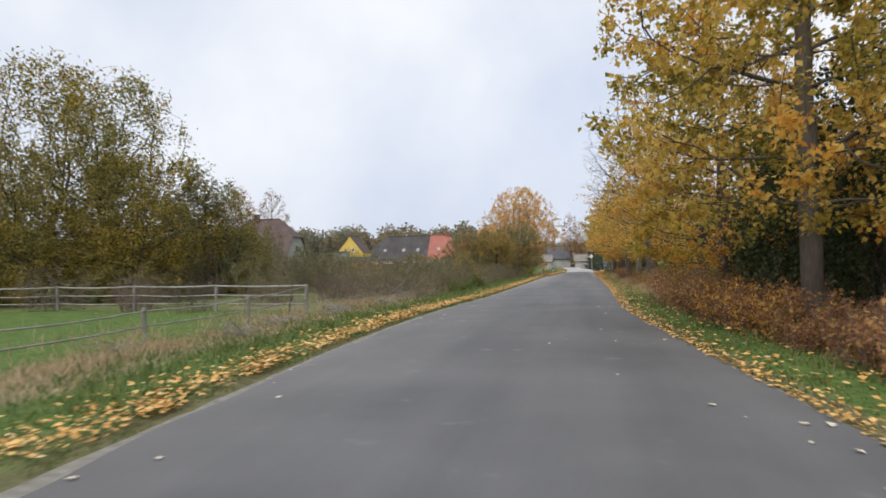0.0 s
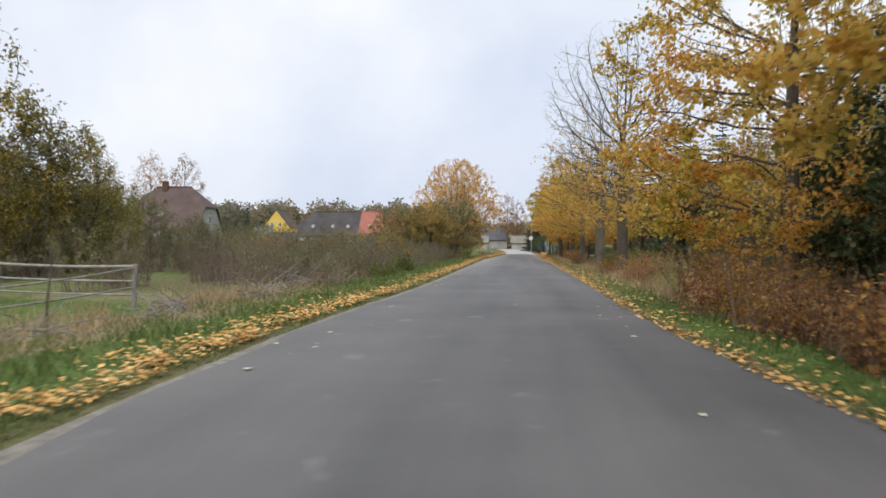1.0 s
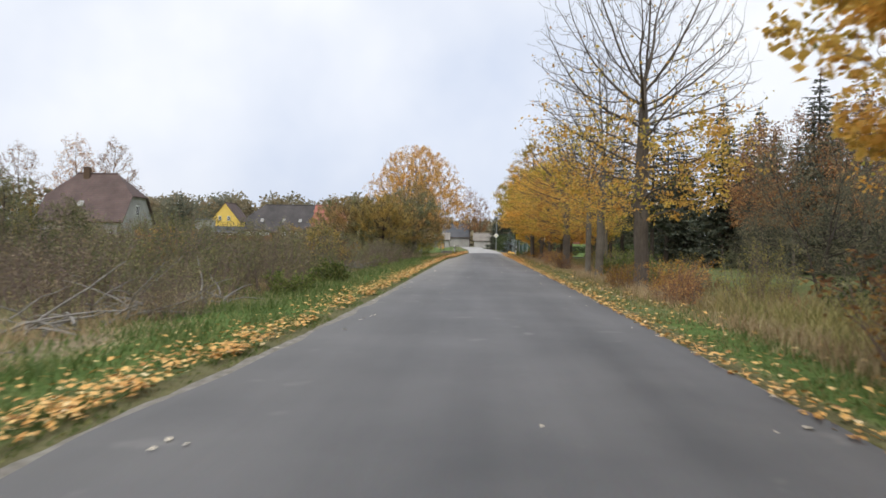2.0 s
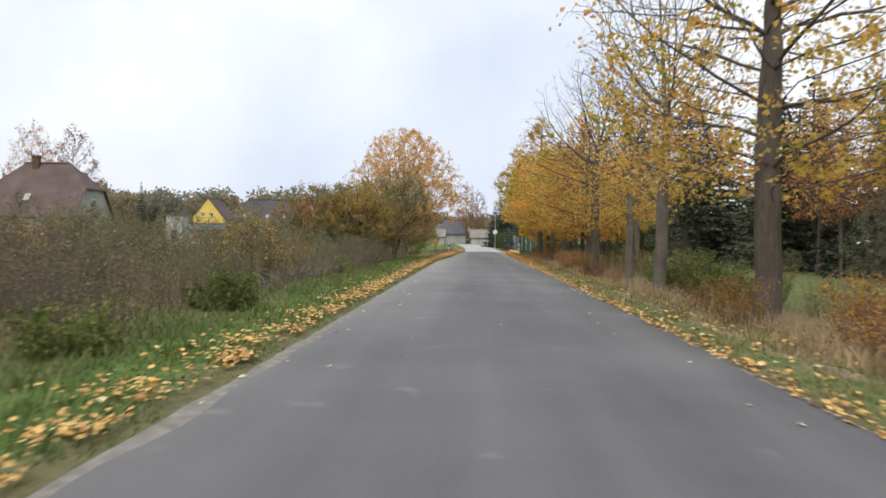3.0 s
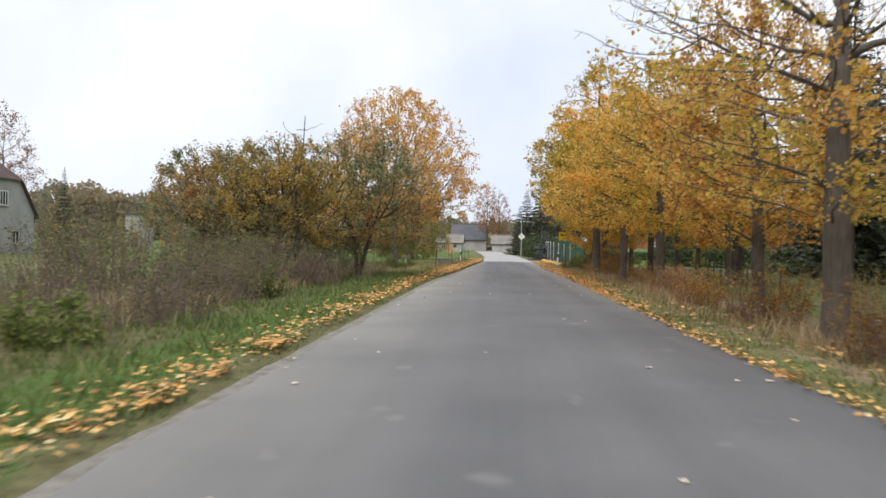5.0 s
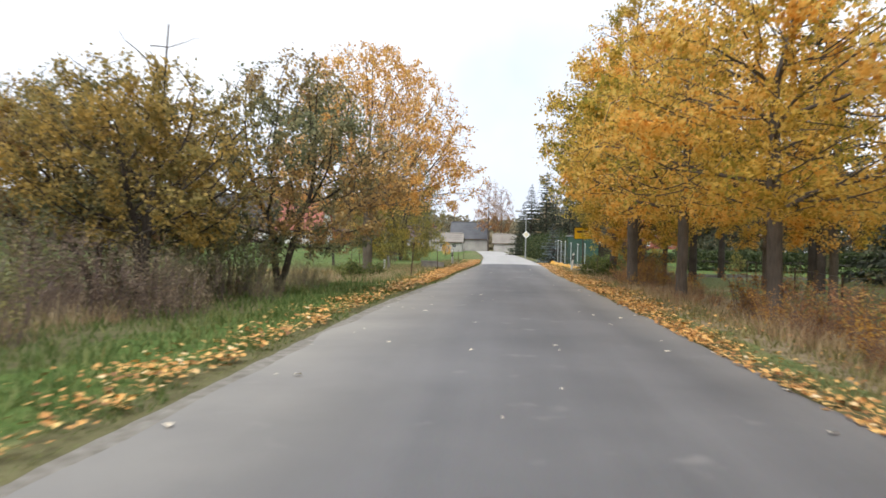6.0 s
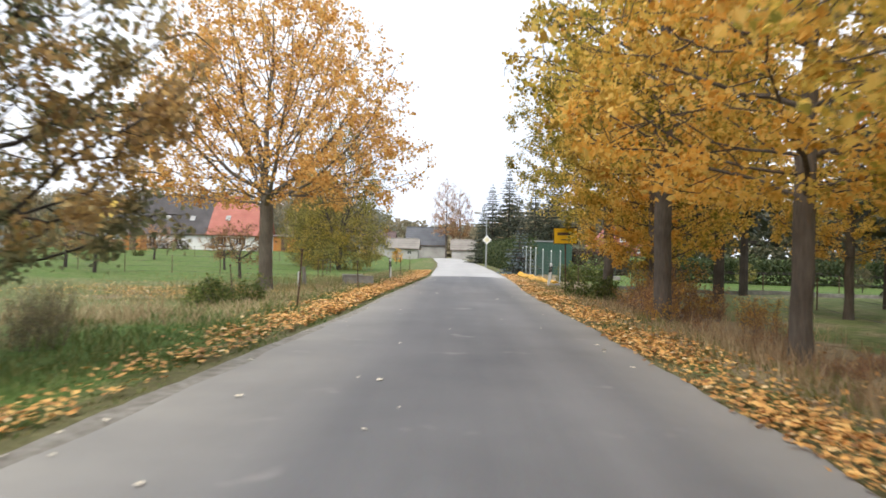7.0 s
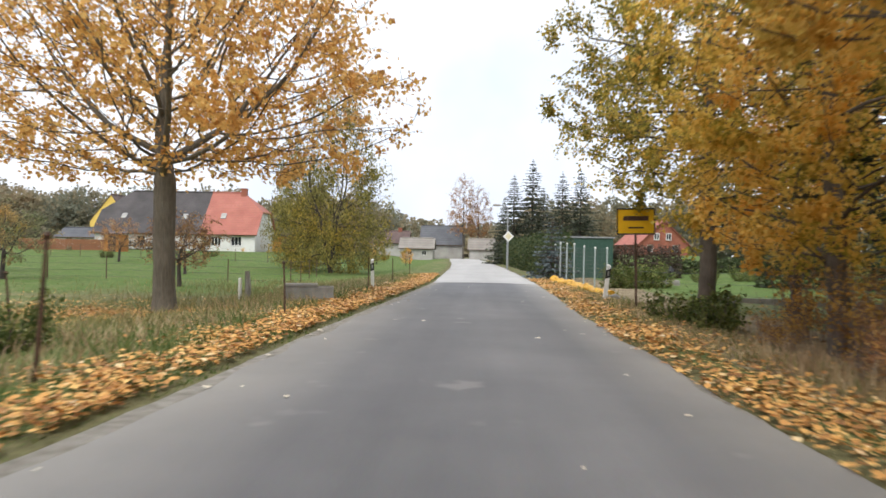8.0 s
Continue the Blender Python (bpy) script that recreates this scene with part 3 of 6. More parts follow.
def road_strip(name, y0, y1, mat, label, lift, inset=0.0, crown=0.035, inset_left=0.0):
    ys = np.arange(y0, y1 + 0.01, 0.25 if y1 < 200 else 0.5)
    rng = np.random.default_rng(5)
    rag = [np.convolve(rng.normal(0, 0.10, len(ys) + 16), np.hanning(11)[1:-1] / 5, "same")[8:-8] for _ in (0, 1)]
    cols = np.linspace(0, 1, 13)
    l, r = road_left(ys) + inset + inset_left * (1 + 0.5 * step(ys, 58, 80)) + rag[0], road_right(ys) - inset + rag[1]
    x = l[:, None] + (r - l)[:, None] * cols
    z = np.repeat((lift + crown * (1 - (2 * cols - 1) ** 2))[None], len(ys), 0)
    x, z = np.c_[l - 0.01, x, r + 0.01], np.c_[np.full(len(ys), -0.12), z, np.full(len(ys), -0.12)]
    n, m = x.shape
    a, b = np.meshgrid(np.arange(n - 1), np.arange(m - 1), indexing="ij")
    q = Geo().add(np.stack([x, np.repeat(ys[:, None], m, 1), z], -1).reshape(-1, 3), np.stack([a * m + b, a * m + b + 1, (a + 1) * m + b + 1, (a + 1) * m + b], -1).reshape(-1, 4))
    return single(name, q, mat, label, "road", kind="structure")


road = road_strip("road", -118, 117.5, M["asphalt"], "dark grey asphalt country lane with worn edges", -0.012, inset_left=0.14)
road_strip("road_far", 117.5, 240, M["asphalt_old"], "pale old asphalt lane leading into the village", -0.016, 0.05)


def shoulder(name, side, y0, y1, width, label):
    ys = np.arange(y0, y1, 0.3)
    rng = np.random.default_rng(9 + (side > 0))
    w = width * np.clip(0.2 + 2.0 * (np.convolve(rng.random(len(ys) + 12), np.ones(5) / 5, "same")[6:-6] - 0.1), 0.35, 2.2)
    if side < 0:
        w = w * (1 + 0.7 * step(ys, 55, 78)) 
    e = road_right(ys) if side > 0 else road_left(ys)
    cols = np.array([-2.2, -1.0, -0.4, 0.0, 0.2])
    x = e[:, None] + side * (cols[None] * w[:, None]) + rng.normal(0, 0.012, (len(ys), 5))
    z = np.array([-0.03, -0.022, -0.02, -0.022, -0.07])[None] + 0.005 * rng.random(x.shape)
    n, m = x.shape
    a, b = np.meshgrid(np.arange(n - 1), np.arange(m - 1), indexing="ij")
    f = np.stack([a * m + b, a * m + b + 1, (a + 1) * m + b + 1, (a + 1) * m + b], -1).reshape(-1, 4)
    q = Geo().add(np.stack([x, np.repeat(ys[:, None], m, 1), z], -1).reshape(-1, 3), f if side > 0 else f[:, ::-1])
    return single(name, q, M["grit"], label, "road shoulder", kind="structure")


shoulder("shoulder_west", -1, -20, 170, 0.18, "narrow pale sandy grit along the road edge")
shoulder("shoulder_east", 1, -20, 170, 0.14, "narrow pale sandy grit along the road edge")


# ---- trees ----
def unit(v):
    v = np.asarray(v, float)
    return v / (np.linalg.norm(v, axis=-1, keepdims=True) + 1e-9)


def leaf_quads(rng, pos, size, aspect=0.8, up=0.4, fold=0.18, hang=0.0):
    """Small folded leaves, each an island of its own, at the given places."""
    n = len(pos)
    nrm = unit(rng.normal(size=(n, 3)) + [0, 0, up * 2])
    way = unit(np.cross(nrm, rng.normal(size=(n, 3))) - [0, 0, hang])
    side = unit(np.cross(nrm, way))
    s = size * rng.uniform(0.65, 1.25, (n, 1))
    w = s * aspect * 0.5
    mid = pos + way * s * 0.45
    return np.stack([pos, mid + side * w + nrm * s * fold, pos + way * s, mid - side * w + nrm * s * fold * rng.uniform(0.2, 1, (n, 1))], 1)


def bent(rng, start, way, length, n, lift, wobble):
    """A branch line that wavers and bends up or down on its way."""
    pts, d = [np.array(start, float)], unit(way)
    for _ in range(n):
        d = unit(d + rng.normal(0, wobble, 3) + np.array([0, 0, lift / n]))
        pts.append(pts[-1] + d * length / n)
    return np.array(pts)


def crown_points(rng, n, H, clear, spread, shape, gap, skew=(0, 0)):
    """Places that the twigs of a crown reach for: an uneven outline with holes in it. shape: how fast the crown widens above
    its lowest limb and narrows towards its top."""
    a, b = shape
    peak = (a / (a + b)) ** a * (b / (a + b)) ** b
    ph = rng.uniform(0, 6.283, 9)
    got, have = [], 0
    while have < n:
        h, az, u = rng.random(4000), rng.uniform(0, 6.283, 4000), rng.random(4000)
        R = h ** a * (1 - h) ** b / peak
        ok = rng.random(4000) < R ** 1.6
        lump = 1 + 0.14 * np.sin(2 * az + ph[0] + 3 * h) + 0.11 * np.sin(5 * az + ph[1] - 9 * h) + 0.09 * np.sin(9 * az + 17 * h + ph[2])
        r = spread * R * lump * u ** 0.42
        p = np.stack([np.cos(az) * r, np.sin(az) * r, clear + (H - clear) * h], 1)
        w = p * (5.2 / spread)
        holes = np.sin(w[:, 0] * 1.3 + ph[3]) * np.sin(w[:, 1] * 1.3 + ph[4]) + np.sin(w[:, 2] * 1.5 + ph[5]) * np.sin(w[:, 0] * 1.1 - w[:, 1] * 0.9 + ph[6])
        p = p[ok & (holes > -1.3 + 1.3 * gap)]
        p[:, :2] += np.array(skew) * ((p[:, 2:] - clear) / (H - clear))
        got.append(p)
        have += len(p)
    return np.concatenate(got)[:n]


def branch_out(seed, H, r0, clear, spread, leader=0.6, shape=(0.4, 0.6), points=1500, leaves=30000, size=0.1, bare=0.0, gap=0.3, lean=(0, 0), stems=1,
               rise=0.22, hang=0.15, aspect=0.8, jitter=0.09, reach=0.26, fork_every=3, droop=0.0, thin=0.0075, up=0.4, bare_at=(0.15, 0.6)):
    """Wood and leaves of one broad-leaved tree whose limbs divide towards the light. leader: the share of the height to which
    a main stem goes on; bare: how far the upper crown has lost its leaves; gap: how open the crown is."""
    rng = np.random.default_rng(seed)
    goal = crown_points(rng, points, H, clear, spread, shape, gap, (lean[0] * H * 0.5, lean[1] * H * 0.5))
    nodes, up_of, way, free = [], [], [], []
    for s in range(stems):
        turn = s * 6.283 / stems + 0.6
        ln = np.array(lean, float) + (np.array([math.cos(turn), math.sin(turn)]) * rng.uniform(0.16, 0.3) if stems > 1 else 0)
        top = max(leader * H, clear + 0.3)
        n = int(top / reach)
        wob = np.cumsum(rng.normal(0, 0.012, (n + 1, 2)), 0)
        for k in range(n + 1):
            z = top * k / n
            nodes.append([ln[0] * z + wob[k, 0] * min(1, k / 4), ln[1] * z + wob[k, 1] * min(1, k / 4), z - (0.25 if k == 0 else 0)])
            up_of.append(len(nodes) - 2 if k else -1)
            way.append([ln[0], ln[1], 1.0])
            free.append((z >= clear * 0.92 and (n - k) % fork_every == 0) or k == n)
    nodes, up_of, way, free = np.array(nodes), list(up_of), unit(np.array(way)), np.array(free)
    kids = np.zeros(len(nodes), int)
    base = np.where(free)[0]
    gap2 = ((goal[:, None] - nodes[base][None]) ** 2).sum(-1)
    near, dist = base[gap2.argmin(1)], gap2.min(1)
    live = np.ones(len(goal), bool)
    for _ in range(120):
        if not live.any():
            break
        idx = near[live]
        pull = np.zeros_like(nodes)
        np.add.at(pull, idx, unit(goal[live] - nodes[idx]))
        g = np.unique(idx)
        g = g[kids[g] < 3]
        if not len(g) or len(nodes) > 18000:
            break
        d = unit(unit(pull[g]) + 0.45 * way[g] + [0, 0, rise - droop] + rng.normal(0, 0.16, (len(g), 3)))
        fresh = nodes[g] + d * reach
        kids[g] += 1
        first_new = len(nodes)
        nodes, way = np.r_[nodes, fresh], np.r_[way, d]
        kids = np.r_[kids, np.zeros(len(g), int)]
        up_of += list(g)
        left = np.where(live)[0]
        d2 = ((goal[left][:, None] - fresh[None]) ** 2).sum(-1)
        best = d2.argmin(1)
        closer = d2[np.arange(len(left)), best] < dist[left]
        dist[left[closer]] = d2[np.arange(len(left)), best][closer]
        near[left[closer]] = first_new + best[closer]
        live &= dist > (1.7 * reach) ** 2 * 0.62
    up_of = np.array(up_of)
    n = len(nodes)
    tips = np.zeros(n)
    has = np.zeros(n, bool)
    has[up_of[up_of >= 0]] = True
    tips[~has] = 1
    for k in range(n - 1, -1, -1):
        if up_of[k] >= 0:
            tips[up_of[k]] += tips[k]
    root = r0 / math.sqrt(stems)
    power = max(1.9, math.log(max(3.0, tips.max())) / math.log(root / thin))
    rad = thin * tips ** (1 / power)
    flare = 1 + 0.45 * np.exp(-np.maximum(nodes[:, 2], 0) / 0.25)
    heavy = np.full(n, -1)
    for k in range(n):
        p = up_of[k]
        if p >= 0 and (heavy[p] < 0 or tips[k] > tips[heavy[p]]):
            heavy[p] = k
    wood = Geo()
    luck = np.ones(n)
    for k in range(n):
        p = up_of[k]
        if p >= 0 and heavy[p] == k:
            luck[k] = luck[p]
            continue
        chain = [k]
        while heavy[chain[-1]] >= 0:
            chain.append(heavy[chain[-1]])
        luck[k] = rng.gamma(1.0, 1.0)
        line = nodes[chain] if p < 0 else np.r_[nodes[[p]], nodes[chain]]
        rr = rad[chain] * flare[chain]
        rr = rr if p < 0 else np.r_[min(rr[0] * 1.05, rad[p]), rr]
        if len(line) == 1:
            continue
        soft = line.copy()
        soft[1:-1] = line[1:-1] * 0.5 + (line[:-2] + line[2:]) * 0.25
        rr = rr.copy()
        rr[-1] *= 0.6
        if p >= 0 and len(soft) > 3:
            pick = sorted({0, len(soft) - 1, *range(1, len(soft), 2)})
            soft, rr = soft[pick], rr[pick]
        wood.tube(soft, rr, 9 if rr[0] > 0.09 else 5 if rr[0] > 0.03 else 3, p < 0)
    twig = np.where((tips <= 5) & (up_of >= 0) & (nodes[:, 2] > clear * 0.7))[0]
    high = (nodes[twig, 2] - clear) / (H - clear)
    weight = luck[twig] * np.maximum(0.012, 1 - bare * step(high + rng.normal(0, 0.07, len(twig)), *bare_at)) / np.sqrt(tips[twig])
    pick = rng.choice(twig, leaves, p=weight / weight.sum())
    f = rng.random((leaves, 1)) * 1.25
    pos = nodes[up_of[pick]] * (1 - f) + nodes[pick] * f + rng.normal(0, jitter, (leaves, 3)) - [0, 0, jitter * 0.6]
    pos[:, 2] = np.maximum(pos[:, 2], 0.15)
    return wood, Geo().quads(leaf_quads(rng, pos, size, aspect, up=up, hang=hang))


def tree(name, m, grown, bark, leaf, label, category="tree", group=""):
    ob = thing(name, m, label, category, group)
    part("trunk", grown[0], M[bark], ob, smooth=True)
    part("crown", grown[1], M[leaf], ob)
    return ob


def spruce_geo(seed, H, R, rows=46, per=10, sprays=28, bare=0.02, size=0.58):
    """A spruce: whorls of boughs that sweep down and turn up at their ends, hung with short sprays; a bare spike on top."""
    rng = np.random.default_rng(seed)
    wood, need = Geo(), []
    wood.tube([(0, 0, -0.2), (0, 0, H * 0.5), (0, 0, H)], [0.16 * H / 10, 0.09 * H / 10, 0.012], 8)
    for k in range(rows):
        u = bare + (1 - bare) * (k / (rows - 1)) ** 0.9
        z, rr = (u + rng.uniform(-0.4, 0.4) / rows) * H * 0.97, R * (1 - u) ** 0.8 * (0.9 + 0.14 * math.sin(k * 1.7 + seed)) + 0.12
        n = max(4, int(per * (1 - 0.45 * u)))
        for b in range(n):
            az = b * 6.283 / n + k * 0.9 + rng.uniform(-0.35, 0.35)
            ln = rr * rng.uniform(0.5, 1.12)
            sag = ln * rng.uniform(0.18, 0.42) * (1 - 1.25 * u)
            out = np.array([math.cos(az), math.sin(az), 0.0])
            base = np.array([0, 0, z])
            line = np.array([base, base + out * ln * 0.55 - [0, 0, sag * 0.75], base + out * ln - [0, 0, sag * 0.7]])
            wood.tube(line, [0.022, 0.014, 0.005], 3, False)
            m = max(8, int(sprays * min(1.0, 0.35 + ln / R)))
            q = rng.uniform(0.08, 1.0, m) ** 0.7
            p = np.stack([np.interp(q, [0, 0.55, 1], line[:, c]) for c in range(3)], 1)
            sd = np.array([-out[1], out[0], 0])
            sgn = np.where(rng.random(m) < 0.5, 1, -1)[:, None]
            d = unit(out * rng.uniform(0.3, 1.1, (m, 1)) + sd * sgn * rng.uniform(0.2, 1.1, (m, 1)) - [0, 0, 1] * rng.uniform(-0.15, 0.8, (m, 1)))
            s = size * (0.3 + 0.75 * (1 - u)) * (1.15 - 0.45 * q[:, None]) * rng.uniform(0.6, 1.3, (m, 1))
            w = unit(np.cross(d, rng.normal(size=(m, 3)) + [0, 0, 1.2])) * s * 0.26
            need.append(np.stack([p - w * 0.3, p + d * s * 0.45 - w, p + d * s, p + d * s * 0.45 + w], 1))
    return wood, Geo().quads(np.concatenate(need))


def shrub_geo(seed, H, R, stems=60, leaves=1600, size=0.06, lean=0.35, fork=2, low=0.2, aspect=0.6):
    """Many thin stems from one stool, forked above, with small leaves along them."""
    rng = np.random.default_rng(seed)
    wood, lines = Geo(), []
    for _ in range(stems):
        a, r = rng.uniform(0, 6.283), R * 0.55 * math.sqrt(rng.random())
        base = [math.cos(a) * r, math.sin(a) * r, -0.12]
        way = [math.cos(a) * lean * rng.uniform(0, 1.2), math.sin(a) * lean * rng.uniform(0, 1.2), 1]
        h = H * rng.uniform(0.5, 1.05)
        line = bent(rng, base, way, h, 4, 0.1, 0.10)
        wood.tube(line, np.array([0.010, 0.008, 0.006, 0.004, 0.002]) * (0.7 + 0.3 * H), 3, False)
        lines.append(line)
        for _ in range(fork):
            q = rng.integers(1, 4)
            sub = bent(rng, line[q], unit(line[q + 1] - line[q]) + 0.8 * unit(rng.normal(size=3)), h * rng.uniform(0.2, 0.45), 4, 0.15, 0.12)
            wood.tube(sub[[0, 2, 4]], np.array([0.005, 0.004, 0.002]) * (0.7 + 0.3 * H), 3, False)
            lines.append(sub)
    lines = np.array(lines)
    pick = rng.integers(0, len(lines), leaves)
    e = rng.uniform(low, 1, leaves) * 4
    k = np.minimum(e.astype(int), 3)
    fr = (e - k)[:, None]
    pos = lines[pick, k] * (1 - fr) + lines[pick, k + 1] * fr + rng.normal(0, 0.06, (leaves, 3))
    pos[:, 2] = np.maximum(pos[:, 2], 0.03)
    return wood, Geo().quads(leaf_quads(rng, pos, size, aspect, hang=0.15))


def shrub(name, m, geo, leaf, label, group, twig="twig", category="shrub"):
    ob = thing(name, m, label, category, group)
    part("branchwork", geo[0], M[twig], ob)
    part("foliage", geo[1], M[leaf], ob)
    return ob


# ---- the row of lindens along the east verge ----
DENSE = branch_out(11, 12.5, 0.2, 2.1, 4.4, 0.55, (0.28, 0.6), 3400, 38000, 0.12, gap=0.26, bare=0.2, rise=0.12, reach=0.23)
DENSE_B = branch_out(12, 11.5, 0.19, 1.6, 3.7, 0.6, (0.3, 0.7), 2800, 29000, 0.115, gap=0.36, bare=0.3, reach=0.22)
SPARSE = branch_out(13, 11.8, 0.235, 2.3, 3.9, 0.5, (0.33, 0.5), 5600, 6200, 0.11, bare_at=(0.16, 0.48), gap=0.12, bare=0.985, rise=0.2, reach=0.2, thin=0.0052)
BARE = branch_out(14, 10.8, 0.18, 2.8, 2.8, 0.5, (0.4, 0.5), 4400, 1500, 0.105, bare_at=(0.0, 0.3), gap=0.1, bare=0.99, rise=0.4, reach=0.18, thin=0.0048)
SLIM = branch_out(15, 9.8, 0.16, 1.9, 2.9, 0.62, (0.4, 0.7), 1800, 16000, 0.115, gap=0.35, bare=0.3, reach=0.22)
CONE = branch_out(17, 11.8, 0.2, 3.2, 3.0, 0.88, (0.3, 0.8), 2900, 27000, 0.11, gap=0.2, bare=0.3, rise=0.35, reach=0.22)
GLOW = branch_out(18, 8.6, 0.16, 2.4, 3.9, 0.6, (0.32, 0.62), 2900, 29000, 0.11, gap=0.12, rise=0.2, reach=0.22)
LOW = branch_out(16, 11.6, 0.22, 3.1, 4.4, 0.65, (0.36, 0.6), 3300, 44000, 0.11, gap=0.15, bare=0.15, rise=0.05, droop=0.04, reach=0.23)

LINDENS = "lindens in a row along the road"
first = {}


def linden(kind, grown, bark, leaf, x, y, rz, s, label, rx=0, ry=0):
    key = (kind, leaf)
    m = at_land(x, y, rz, -0.05, s, rx, ry)
    if key in first:
        ob = copy_thing(first[key], m)
        ob["label"] = label
    else:
        ob = first[key] = tree("linden_tree", m, grown, bark, leaf, label, "tree", LINDENS)
        meshes[key] = [c.data for c in ob.children]
    return ob


meshes = {}
linden("dense", DENSE, "bark_linden", "gold_olive", 5.6, 14.0, 80, 1.0, "broad linden with dense olive and golden leaves above rusty brush")
linden("denseb", DENSE_B, "bark_linden", "warm_gold", 5.8, 25.0, 10, 0.92, "linden with dense golden autumn leaves beside the lane")
linden("sparse", SPARSE, "bark_linden", "warm_gold", 5.25, 45.3, 215, 1.05, "tall linden, golden below and nearly bare on top")
linden("bare", BARE, "bark_pale", "warm_gold", 5.15, 53.1, 40, 1.0, "pale-barked linden that has lost most leaves")
linden("bare", BARE, "bark_pale", "warm_gold", 5.65, 59.9, 170, 0.83, "pale-barked linden that has lost most leaves")
linden("sparse", SPARSE, "bark_linden", "warm_gold", 5.05, 64.6, 130, 0.82, "linden with thin golden leaves and bare top twigs")
linden("slim", SLIM, "bark_linden", "gold_rust", 5.6, 69.5, 10, 0.85, "slim leaning linden with thin rusty leaves", 0, -3)
linden("glow", GLOW, "bark_linden", "gold", 5.5, 79.0, 200, 0.95, "low linden full of bright golden leaves")
linden("glow", GLOW, "bark_linden", "gold", 5.5, 86.7, 80, 1.08, "low broad linden with bright golden autumn leaves")
linden("cone", CONE, "bark_linden", "gold_olive", 5.15, 93.2, 140, 1.03, "tall pointed linden with a straight trunk and olive-gold leaves")
linden("denseb", DENSE_B, "bark_linden", "gold", 6.4, 98.5, 100, 0.9, "leaning linden with golden leaves and shoots at its foot", 0, 5)
linden("low", LOW, "bark_linden", "olive", 6.2, 105.0, 0, 0.92, "linden with low hanging olive-gold boughs behind the town sign")
linden("slim", SLIM, "bark_linden", "gold", 9.6, 108.0, 300, 0.9, "slim linden with golden leaves at the meadow edge")
linden("slim", SLIM, "bark_linden", "gold", 11.5, 97.0, 30, 0.9, "slim linden with golden leaves at the meadow edge")
linden("slim", SLIM, "bark_linden", "gold", 10.5, 88.0, 130, 0.95, "slim linden with golden leaves at the meadow edge")
linden("sparse", SPARSE, "bark_linden", "warm_gold", 10.0, 33.0, 250, 0.85, "linden with thin golden leaves behind the brush")
linden("bare", BARE, "bark_pale", "warm_gold", 9.0, 74.0, 290, 0.85, "pale-barked linden that has lost most leaves")

# ---- the maple at the garden corner ----
tree("maple_tree", at_land(-7.3, 104.9, 0, -0.05), branch_out(24, 12.8, 0.27, 3.4, 5.7, 0.3, (0.2, 0.46), 6000, 31000, 0.14, gap=0.14, rise=0.12, fork_every=2, jitter=0.1, reach=0.22, thin=0.006), "bark_pale", "orange", "round maple in thinning orange leaves at a garden corner", "tree")

# ---- fruit trees and brush on the west verge ----
FRUIT = branch_out(31, 5.9, 0.13, 1.3, 3.0, 0.32, (0.35, 0.55), 1800, 17000, 0.10, gap=0.22, stems=2, reach=0.17, fork_every=2, rise=0.05)
FRUITS = "overgrown fruit trees by the lane"
fruit = tree("fruit_tree", at_land(-11.4, 81.0, 100, 0, 0.9), FRUIT, "bark_dark", "fruit", "fruit tree with dark green and browning leaves in tall grass", "tree", FRUITS)
for x, y, rz, s, ry in ((-9.1, 79.9, 200, 1.0, 13), (-9.8, 84.0, 300, 0.72, 0)):
    copy_thing(fruit, at_land(x, y, rz, 0, s, 0, ry))["label"] = "fruit tree with dark green and browning leaves in tall grass" if not ry else "leaning fruit tree with dark browning leaves"
tree("fruit_tree", at_land(-5.9, 83.2, 0), branch_out(34, 6.4, 0.13, 1.0, 2.9, 0.3, (0.28, 0.5), 2200, 20000, 0.10, gap=0.12, stems=2, reach=0.18, fork_every=2, rise=0.1), "bark_dark", "fruit", "two-stemmed fruit tree with dark green and browning leaves", "tree", FRUITS)
tree("fruit_tree", at_land(-7.7, 79.0, 60, 0, 0.93), FRUIT, "bark_dark", "fruit_gold", "fruit tree turning golden yellow in the brush", "tree", FRUITS)
tree("young_tree", at_land(-7.35, 54.0, 0), branch_out(35, 2.7, 0.05, 0.35, 1.15, 0.6, (0.35, 0.6), 420, 1700, 0.095, gap=0.2, reach=0.13, fork_every=2, rise=0.3, thin=0.004), "bark_pale", "fruit_gold", "young golden-leaved tree standing in the brush", "tree")
dead = Geo()
for k in range(9):
    r3 = np.random.default_rng(700 + k)
    dead.tube(bent(r3, (0, 0, 0 if k == 0 else 2.6 + 0.35 * k), (0.03, 0.02, 1) if k == 0 else (math.cos(k * 2.4), math.sin(k * 2.4), 0.5), 6.0 if k == 0 else 1.1, 6, 0.2, 0.05 if k == 0 else 0.16), np.linspace(1, 0.25, 7) * (0.06 if k == 0 else 0.014), 5)
single("dead_tree", dead, M["bark_dark"], "thin dead bare tree standing among fruit trees", "tree", m=at_land(-7.4, 78.6))
GARDEN_FRUIT = branch_out(32, 3.4, 0.08, 0.8, 1.8, 0.3, (0.4, 0.5), 320, 2400, 0.085, reach=0.16, fork_every=2)
gf = tree("garden_tree", at_land(-12.0, 117.5, 0), GARDEN_FRUIT, "bark_dark", "rust", "small garden tree with thin rust-red leaves", "tree", "small garden trees")
copy_thing(gf, at_land(-17.1, 131, 80, 0, 1.0))
copy_thing(gf, at_land(-28.5, 146, 190, 0, 1.1))
